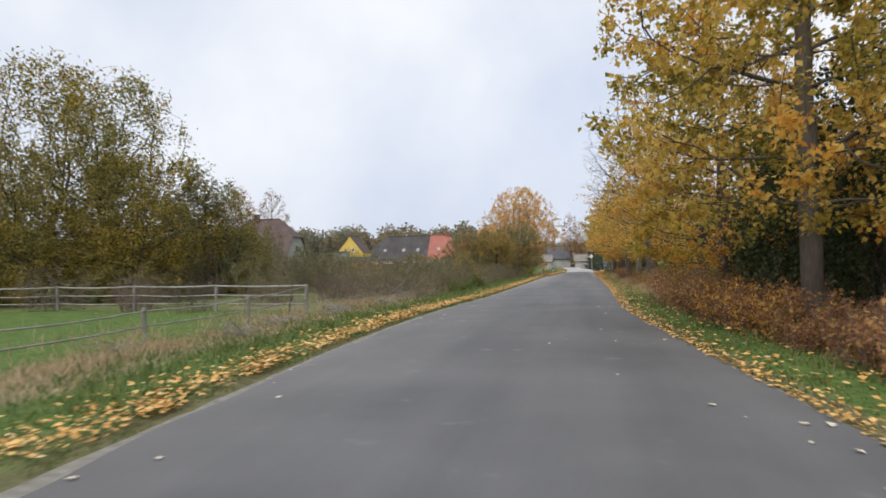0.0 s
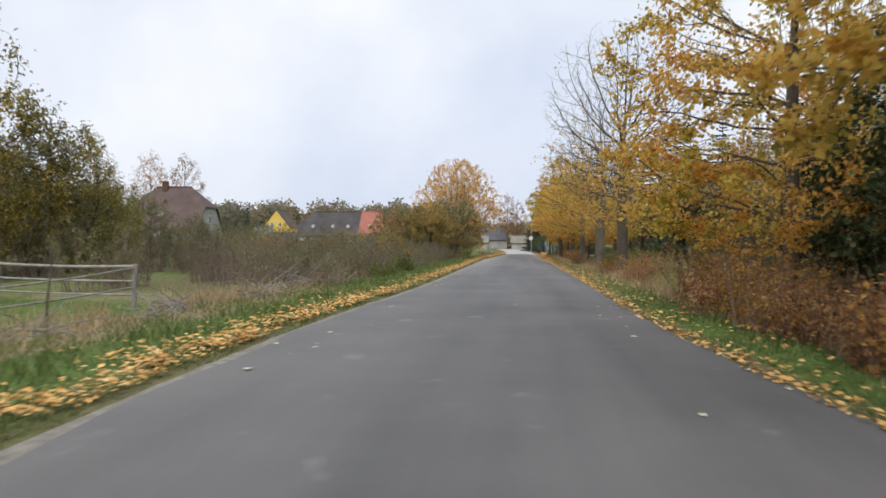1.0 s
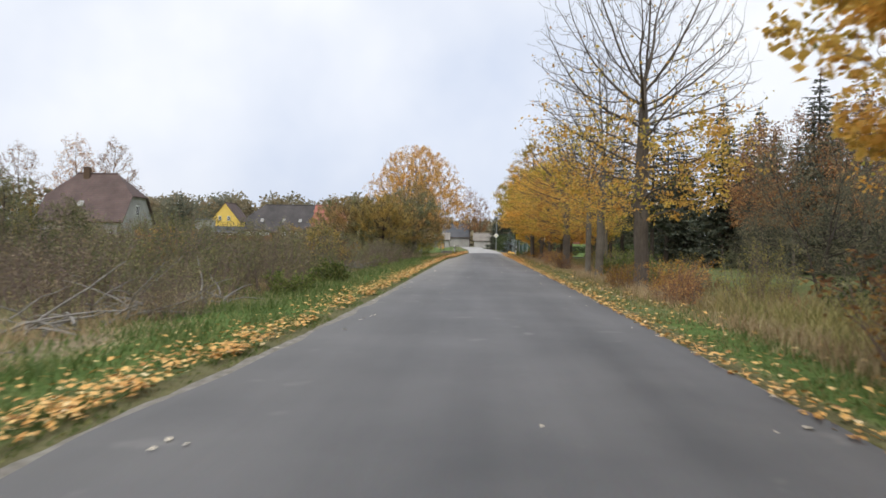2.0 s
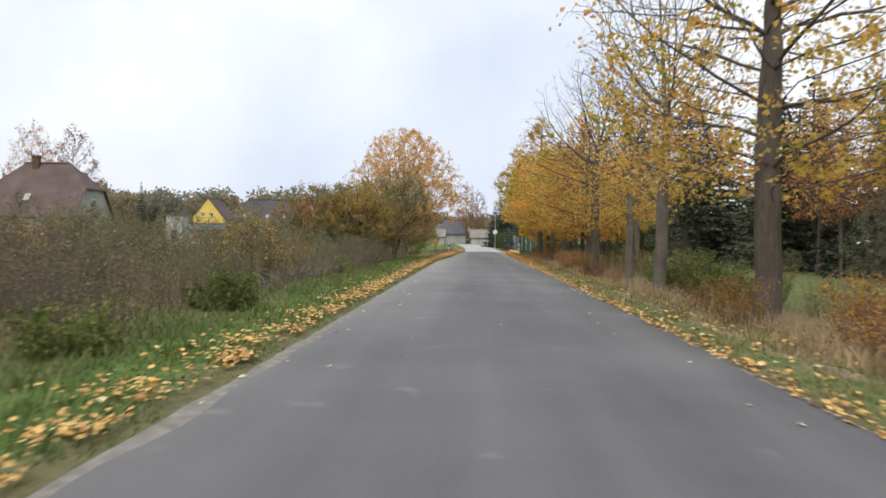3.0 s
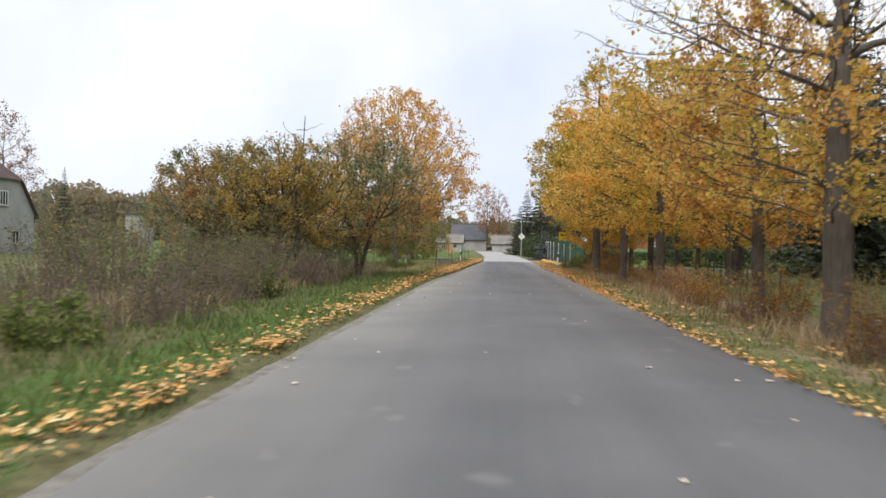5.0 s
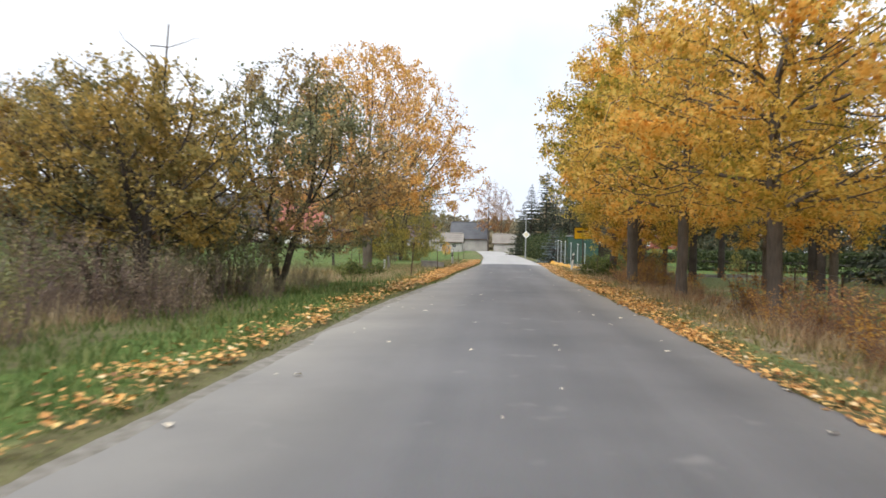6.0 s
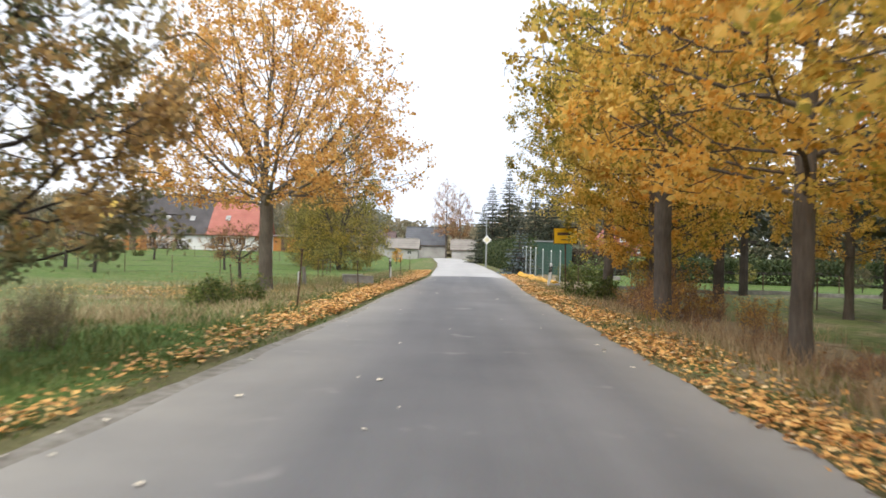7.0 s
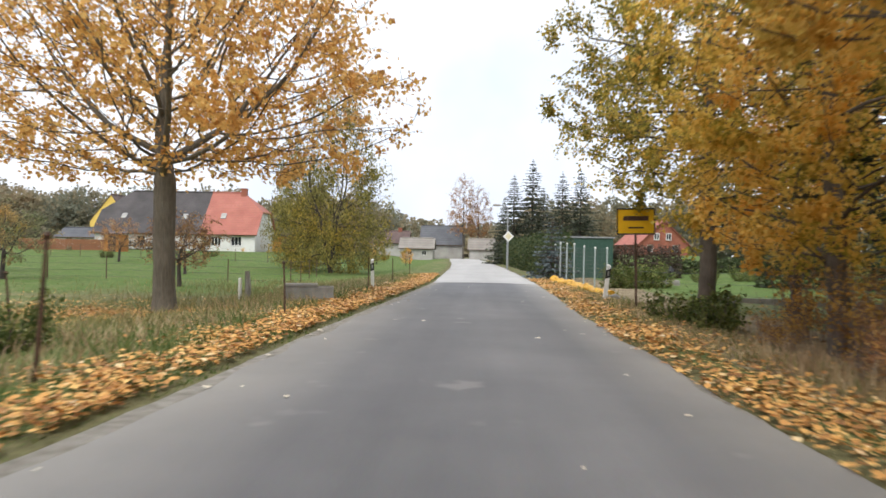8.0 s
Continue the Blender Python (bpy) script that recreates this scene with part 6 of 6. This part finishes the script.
pipe = thing("pipe_post", at_land(4.65, 126.0), "upright pale pipe post with a round cap", "post", "pipe posts in a row")
part("pipe", Geo().tube([(0, 0, -0.3), (0, 0, 1.85)], [0.034, 0.034], 10), M["pipe"], pipe, smooth=True)
part("cap", Geo().tube([(0, 0, 1.85), (0, 0, 1.9), (0, 0, 1.93)], [0.045, 0.045, 0.025], 10), M["white"], pipe)
for x, y in ((4.72, 124.2), (4.82, 122.3), (5.03, 121.2), (5.45, 121), (5.95, 121), (6.5, 121)):
    copy_thing(pipe, at_land(x, y))
net = Geo()
for k in range(9):
    z = 0.2 + k * 0.18
    net.tube([(4.65, 126, z - 0.1), (4.82, 122.3, z - 0.1), (5.03, 121.2, z - 0.1), (6.5, 121, z - 0.1)], [0.006] * 4, 3, False)
for k in range(26):
    x = 4.7 + k * 0.07
    net.tube([(x, 121.25 if x > 5 else 125.5 - (x - 4.65) * 11, -0.1), (x, 121.25 if x > 5 else 125.5 - (x - 4.65) * 11, 1.6)], [0.005] * 2, 3, False)
single("wire_mesh_fence", net, M["wire"], "grey wire mesh strung between pipe posts", "fence")


def lumpy_roll():
    rng = np.random.default_rng(131)
    g, t = Geo(), np.linspace(0, 1, 40)
    for row in range(2):
        x = 4.05 + 0.75 * t + 0.12 * row + rng.normal(0, 0.03, 40)
        y = 121.5 - 10.5 * t + rng.normal(0, 0.03, 40)
        z = land(x, y) + 0.07 + 0.06 * (row == 1) + rng.normal(0, 0.03, 40)
        g.tube(np.stack([x, y, z], 1), 0.1 + 0.05 * np.sin(t * 95 + row * 2) * rng.uniform(0.2, 1, 40), 9)
    return g


single("yellow_sheeting", lumpy_roll(), M["tarp"], "crumpled roll of orange-yellow sheeting along the verge", "sheeting", smooth=True)


def stone_geo(seed, s):
    rng = np.random.default_rng(seed)
    bm = bmesh.new()
    bmesh.ops.create_icosphere(bm, subdivisions=2, radius=s)
    for v in bm.verts:
        v.co *= 1 + 0.22 * noise.noise(v.co * (1.6 / s) + Vector((seed, 0, 0)))
        v.co.z *= 0.65
    me = bpy.data.meshes.new("stone")
    bm.to_mesh(me)
    bm.free()
    me.materials.append(M["concrete"])
    return me


for k, (x, y, s) in enumerate(((4.55, 109.6, 0.16), (4.85, 109.9, 0.2), (4.7, 110.6, 0.15), (5.15, 110.2, 0.13), (5.0, 111.3, 0.17))):
    ob = new("stone", stone_geo(k, s))
    ob.matrix_basis = at_land(x, y, k * 50, s * 0.35)
    tagged(ob, "rounded pale field stone on the verge", "stone", "field stones by the marker post")

# rusty stakes and wire along the garden
STAKES = [(-3.5, 93.0, 1.35, 4), (-3.0, 100.1, 1.0, -2), (-2.85, 109.7, 1.0, 1), (-2.85, 116.5, 0.95, 0), (-2.8, 123.6, 0.95, 0), (-6.2, 96.9, 1.1, -5)]
stake = None
for x, y, h, ry in STAKES:
    if stake is None:
        stake = thing("garden_stake", at_land(x, y, 0, 0, 1, 0, ry), "rusty iron stake in the grass", "stake", "rusty stakes along the garden")
        part("rod", Geo().tube([(0, 0, -0.3), (0.01, 0, 0.6), (0, 0, 1.35)], [0.024, 0.022, 0.02], 8), M["rebar"], stake)
        part("knob", Geo().tube([(0, 0, 1.34), (0, 0, 1.37), (0, 0, 1.4)], [0.03, 0.042, 0.02], 8), M["rebar"], stake)
    else:
        copy_thing(stake, at_land(x, y, 0, 0, 1, 0, ry) @ Matrix.Diagonal((0.85, 0.85, h / 1.35, 1)))
stub = thing("garden_post", at_land(-7.2, 110.6), "short white-painted post beside a grey stub", "post")
part("post", Geo().box(-0.05, 0.05, -0.05, 0.05, -0.3, 0.72, 0.015), M["white"], stub)
part("stub", Geo().tube([(0.22, 0.1, -0.2), (0.24, 0.1, 0.4), (0.2, 0.1, 0.95)], [0.11, 0.1, 0.08], 9), M["post_grey"], stub)

slab = thing("concrete_trough", at_land(-3.7, 105.3, 12), "old grey concrete trough in the long grass", "trough")
tr = Geo()
tr.box(-0.6, 0.6, -0.32, -0.24, -0.1, 0.4, 0.02).box(-0.6, 0.6, 0.24, 0.32, -0.1, 0.4, 0.02).box(-0.6, -0.52, -0.24, 0.24, -0.1, 0.4).box(0.52, 0.6, -0.24, 0.24, -0.1, 0.4).box(-0.52, 0.52, -0.24, 0.24, -0.1, 0.12)
part("basin", tr, M["concrete"], slab)
part("lid", Geo().box(-0.62, 0.2, -0.34, 0.34, 0.4, 0.46, 0.015), M["concrete"], slab)


def wire_fence(name, pts, h, label, gap=3.2, rows=4):
    ob = thing(name, pose(0, 0, 0), label, "fence", "wire garden fences")
    post_me = Geo().tube([(0, 0, -0.3), (0, 0, h)], [0.03, 0.026], 7).mesh("post", M["wood_brown"])
    for (xa, ya), (xb, yb) in zip(pts, pts[1:]):
        n = max(1, round(math.hypot(xb - xa, yb - ya) / gap))
        for k in range(n + 1):
            t = k / n
            p = part("post", post_me, None, ob)
            p.matrix_basis = at_land(xa + (xb - xa) * t, ya + (yb - ya) * t)
        for r in range(rows):
            z = 0.12 + (h - 0.18) * r / (rows - 1)
            line = [(xa + (xb - xa) * k / 6, ya + (yb - ya) * k / 6, float(land(xa + (xb - xa) * k / 6, ya + (yb - ya) * k / 6)) + z) for k in range(7)]
            part("wire", Geo().tube(line, [0.006] * 7, 3, False), M["wire"], ob)
    return ob


wire_fence("wire_fence", [(-8.5, 122.5), (-34, 124.5)], 1.15, "thin wire fence with dark posts across the gardens")
wire_fence("wire_fence", [(-9, 152), (-40, 156)], 1.15, "thin wire fence with dark posts across the gardens")
wire_fence("wire_fence", [(-9.5, 133), (-8.5, 122.5)], 1.1, "thin wire fence with dark posts beside the garden")
wire_fence("wire_fence", [(6.8, 116), (12, 113.5), (26, 111.5)], 1.0, "thin wire fence with dark posts along the meadow", 3.6, 3)
wire_fence("wire_fence", [(8.5, 60), (9, 84), (13, 104)], 1.1, "thin wire fence with dark posts behind the lindens", 3.6, 3)

# the garden pump, a path and the low plank at the meadow
pump = thing("garden_pump", at_land(11.2, 128.2), "small black cast-iron garden pump on a stone", "pump")
part("base", Geo().box(-0.45, 0.45, -0.3, 0.3, -0.2, 0.28, 0.03), M["concrete"], pump)
part("body", Geo().tube([(0, 0, 0.28), (0, 0, 0.34), (0, 0, 0.7), (0, 0, 0.76), (0, 0, 0.95), (0, 0, 1.08)], [0.2, 0.17, 0.16, 0.2, 0.09, 0.03], 12), M["black"], pump)
part("handle", Geo().tube([(0.05, 0, 0.9), (0.4, 0, 0.8), (0.55, 0, 0.55)], [0.025, 0.022, 0.02], 7), M["black"], pump)
plank = thing("plank_edging", pose(0, 0, 0), "long pale plank edging laid along the meadow", "plank")
for k in range(7):
    x0, y0 = 8.0 + k * 3.0, 112.2 - k * 0.55
    b = part("plank", Geo().box(-1.48, 1.48, -0.03, 0.03, -0.05, 0.16, 0.008), M["rail_grey"], plank)
    b.matrix_basis = at_land(x0 + 1.5, y0 - 0.27, -10.4)


def branch_pile(seed, n, r, m):
    """Bent dead branches thrown on one another, each a part of its own."""
    rng = np.random.default_rng(seed)
    pile = thing("branch_pile", m, "heap of pale dead branches beside the verge", "brush pile", "heaps of dead wood")
    for _ in range(n):
        a, d = rng.uniform(0, 6.283), rng.uniform(0, r)
        line = bent(rng, (math.cos(a) * d, math.sin(a) * d, rng.uniform(0.02, 0.35)), [math.cos(a + 2) + rng.normal(0, 0.4), math.sin(a + 2) + rng.normal(0, 0.4), rng.uniform(0.0, 0.7)], rng.uniform(0.6, 1.9), 5, -0.3, 0.16)
        line[:, 2] = np.maximum(line[:, 2], 0.02)
        part("branch", Geo().tube(line, np.linspace(1, 0.35, 6) * rng.uniform(0.012, 0.035), 5), M["post_grey"], pile)
    return pile


heap = branch_pile(401, 22, 0.8, at_land(-6.6, 33.2))
for x, y, rz, s in ((-6.6, 36.3, 150, 1.0), (-7.4, 35.3, 10, 1.1), (-7.6, 31.8, 70, 1.1), (-6.2, 51.5, 200, 0.8), (-6.5, 56.8, 120, 0.9), (-7.0, 24.5, 20, 0.6), (-6.6, 18.0, 250, 0.55), (-5.8, 14.2, 300, 0.5), (-6.9, 16.3, 40, 0.6), (-7.3, 20.0, 110, 0.7), (-6.5, 22.4, 190, 0.6), (-7.6, 25.8, 260, 0.8), (-6.3, 27.8, 330, 0.7), (-7.9, 12.8, 80, 0.55)):
    copy_thing(heap, at_land(x, y, rz, 0, s))

# ---- grass, straw and fallen leaves ----


def blades(rng, x, y, h, w, lean=0.35):
    """Single bent grass blades, two triangles each."""
    n = len(x)
    z = land(x, y)
    base = np.stack([x, y, z - 0.02], 1)
    a = rng.uniform(0, 6.283, n)
    side = np.stack([np.cos(a), np.sin(a), np.zeros(n)], 1) * (w * rng.uniform(0.6, 1.3, n))[:, None]
    tilt = np.stack([rng.normal(0, lean, n), rng.normal(0, lean, n), np.ones(n)], 1)
    hh = (h * rng.uniform(0.5, 1.25, n))[:, None]
    mid = base + unit(tilt) * hh * 0.55
    tip = mid + unit(tilt * [1.9, 1.9, 0.8]) * hh * 0.5
    return np.stack([base - side, base + side, mid + side * 0.7, mid - side * 0.7, tip], 1)


def blade_geo(groups):
    v = np.concatenate(groups)
    k = np.arange(len(v))[:, None] * 5
    g = Geo().add(v.reshape(-1, 3), k + [0, 1, 2, 3])
    g.f.append(k + [3, 2, 4])
    return g


rng = np.random.default_rng(201)
q, dry = [], []
for side in (-1, 1):
    n = 82000 if side < 0 else 42000
    y = rng.uniform(2, 128, n) if side < 0 else rng.uniform(2, 124, n)
    d = rng.gamma(1.5, 1.25 if side < 0 else 0.8, n) + 0.22
    keep = d < (5.2 if side < 0 else 3.0)
    y, d = y[keep], d[keep]
    near = rng.random(len(d)) < 0.3
    d[near] = rng.uniform(0.06, 0.6, near.sum())
    x = (road_right(y) + d) if side > 0 else (road_left(y) - d)
    hgt = (0.06 + 0.13 * step(d, 0.3, 1.6)) * (0.7 + 0.6 * (np.sin(y * 1.7) * np.sin(x * 2.3) > 0.1))
    faded = (side > 0) & (y + rng.normal(0, 5, len(y)) > 32)
    for pick, store in ((~faded, q), (faded, dry)):
        if pick.any():
            store.append(blades(rng, x[pick], y[pick], hgt[pick], 0.009 + 0.008 * rng.random(pick.sum())))
single("verge_grass", blade_geo(q), M["grass"], "short green grass on the road verges", "grass", kind="stuff")

q = []
n = 24000
y = rng.uniform(6, 96, n)
x = road_right(y) + 1.1 + 0.5 * step(30 - y, 0, 10) + rng.gamma(2.0, 0.75, n)
q.append(blades(rng, x, y, 0.16 + 0.26 * (np.sin(y * 0.8 + 1) * np.sin(x * 1.3 + y * 0.23) > 0.1), np.full(n, 0.009), 0.25))
n = 5000
y = rng.uniform(94, 112, n)
x = road_right(y) + 0.9 + rng.gamma(2.0, 0.8, n)
q.append(blades(rng, x, y, np.full(n, 0.16), np.full(n, 0.009), 0.4))
n = 16000
y = rng.uniform(4, 92, n)
x = road_left(y) - 3.1 - rng.gamma(1.6, 1.3, n)
q.append(blades(rng, x, y, 0.18 + 0.34 * (np.sin(y * 0.5) * np.sin(x * 0.9 + y * 0.3) > 0.05), np.full(n, 0.009), 0.4))
n = 7000
y = rng.uniform(88, 122, n)
x = road_left(y) - 1.2 - rng.gamma(1.8, 1.2, n)
q.append(blades(rng, x, y, np.full(n, 0.28), np.full(n, 0.009), 0.4))
n = 9000
y = rng.uniform(98, 124, n)
x = road_left(y) - 1.6 - rng.gamma(2.2, 2.0, n)
dry.append(blades(rng, x, y, 0.2 + 0.16 * (np.sin(y * 0.9) * np.sin(x * 0.7) > 0), np.full(n, 0.01), 0.4))
n = 9000
y = rng.uniform(5, 34, n)
x = road_left(y) - 1.9 - rng.uniform(0, 3.8, n)
keep = np.sin(y * 0.7) * np.sin(x * 1.1 + y * 0.4) > -0.45
x, y = x[keep], y[keep]
q.append(blades(rng, x, y, np.full(len(x), 0.3), np.full(len(x), 0.008), 1.6))
single("faded_grass", blade_geo(dry), M["grass_dry"], "yellowing unmown grass along the verge and the garden", "grass", kind="stuff")
single("dry_grass", blade_geo(q), M["straw"], "tall dry straw-coloured grass and weeds", "grass", kind="stuff")

n = 15000
y = rng.uniform(7, 44, n)
x = road_right(y) + 2.4 + rng.gamma(2.2, 0.9, n)
keep = np.sin(y * 0.55 + 0.6) * np.sin(x * 0.9 + y * 0.2) > -0.35
x, y = x[keep], y[keep]
single("reeds", blade_geo([blades(rng, x, y, 0.4 + 0.35 * (np.sin(y * 0.9 + x) > 0), np.full(len(x), 0.013), 0.3)]), M["reed"], "tall olive and straw-yellow reeds in the ditch", "reeds", kind="stuff")

# drifts of fallen leaves along both edges and under the maple


def lying(rng, x, y, z, size, tilt=0.2):
    n = len(x)
    pos = np.stack([x, y, z], 1)
    nrm = unit(np.stack([rng.normal(0, tilt, n), rng.normal(0, tilt, n), np.ones(n)], 1))
    way = unit(np.cross(nrm, rng.normal(size=(n, 3))))
    side = np.cross(nrm, way)
    s = (size * rng.uniform(0.55, 1.3, n))[:, None]
    curl = nrm * s * rng.uniform(0.02, 0.22, (n, 1))
    return np.stack([pos - way * s * 0.5, pos + side * s * 0.42 + curl, pos + way * s * 0.5 + curl * 0.5, pos - side * s * 0.42 + curl * 0.6], 1)


q = []
n = 52000
y = rng.uniform(0, 128, n)
clump = np.sin(y * 2.1 + 1.7 * np.sin(y * 0.83)) * np.sin(y * 0.67 + 1.0) + 0.5 * np.sin(y * 5.3)
keep = rng.random(n) < 0.1 + 0.14 * step(y, 34, 24) + 0.62 * step(clump, -0.1, 0.8) * (0.5 + 0.5 * step(y, 80, 100)) + 0.6 * step(y, 82, 95)
y = y[keep]
d = 0.17 + np.abs(rng.normal(0.28, 0.25, len(y)) + 0.16 * np.sin(y * 1.9)) * (1 + 0.5 * step(y, 82, 92)) + 0.9 * (rng.random(len(y)) < 0.12) * rng.random(len(y))
x = road_left(y) - d
q.append(lying(rng, x, y, land(x, y) + rng.uniform(0.03, 0.12, len(y)), 0.085))
n = 46000
y = rng.uniform(0, 124, n)
keep = rng.random(n) < 0.11 + 0.79 * step(y, 66, 84) * (0.6 + 0.4 * np.sin(y * 1.1))
y = y[keep]
d = np.abs(rng.normal(0.06, 0.26 + 0.06 * step(y, 70, 86), len(y))) + 0.9 * step(y, 70, 88) * rng.random(len(y)) ** 1.4 - 0.08
x = road_right(y) + d
q.append(lying(rng, x, y, np.maximum(land(x, y), -0.02) + rng.uniform(0.012, 0.06, len(y)), 0.085))
n = 7000
a, r = rng.uniform(0, 6.283, n), np.abs(rng.normal(0, 3.4, n))
x, y = -8.6 + np.cos(a) * r * 1.5, 104.5 + np.sin(a) * r * 0.95
keep = x < road_left(y) - 0.2
x, y = x[keep], y[keep]
q.append(lying(rng, x, y, land(x, y) + rng.uniform(0.01, 0.05, len(x)), 0.085))
n = 2400
y = rng.uniform(4, 104, n)
x = road_right(y) + rng.uniform(0.4, 4.0, n)
q.append(lying(rng, x, y, land(x, y) + rng.uniform(0.02, 0.12, n), 0.10))
q = np.concatenate(q)
far_end = q[:, 0, 1] + 14 * np.random.default_rng(207).normal(size=len(q)) * 0.6 > 62
single("fallen_leaves", Geo().quads(q[~far_end]), M["fallen"], "drifts of fallen yellow linden leaves on the verges", "leaves", kind="stuff")
single("fallen_maple_leaves", Geo().quads(q[far_end]), M["fallen_maple"], "drifts of fallen peach and orange leaves near the maple", "leaves", kind="stuff")

# single leaves lying on the asphalt
lf = []
for k in range(6):
    r2 = np.random.default_rng(300 + k)
    lf.append(Geo().quads(lying(r2, np.zeros(1), np.zeros(1), np.full(1, 0.006), 0.1, 0.03)).mesh("fallen_leaf", M["fallen_pale"]))
rng = np.random.default_rng(310)
for k in range(230):
    y = rng.uniform(0, 116)
    u = rng.random() if rng.random() < 0.45 else rng.choice([0.06, 0.93]) + rng.normal(0, 0.06)
    u = min(0.985, max(0.015, u))
    x = float(road_left(y)) * (1 - u) + float(road_right(y)) * u
    ob = part("fallen_leaf", lf[k % 6], None, road)
    ob.matrix_basis = pose(x, y, -0.012 + 0.035 * (1 - (2 * u - 1) ** 2) + 0.006, 0, 0, rng.uniform(0, 360)) @ Matrix.Scale(rng.uniform(0.55, 1.1), 4)
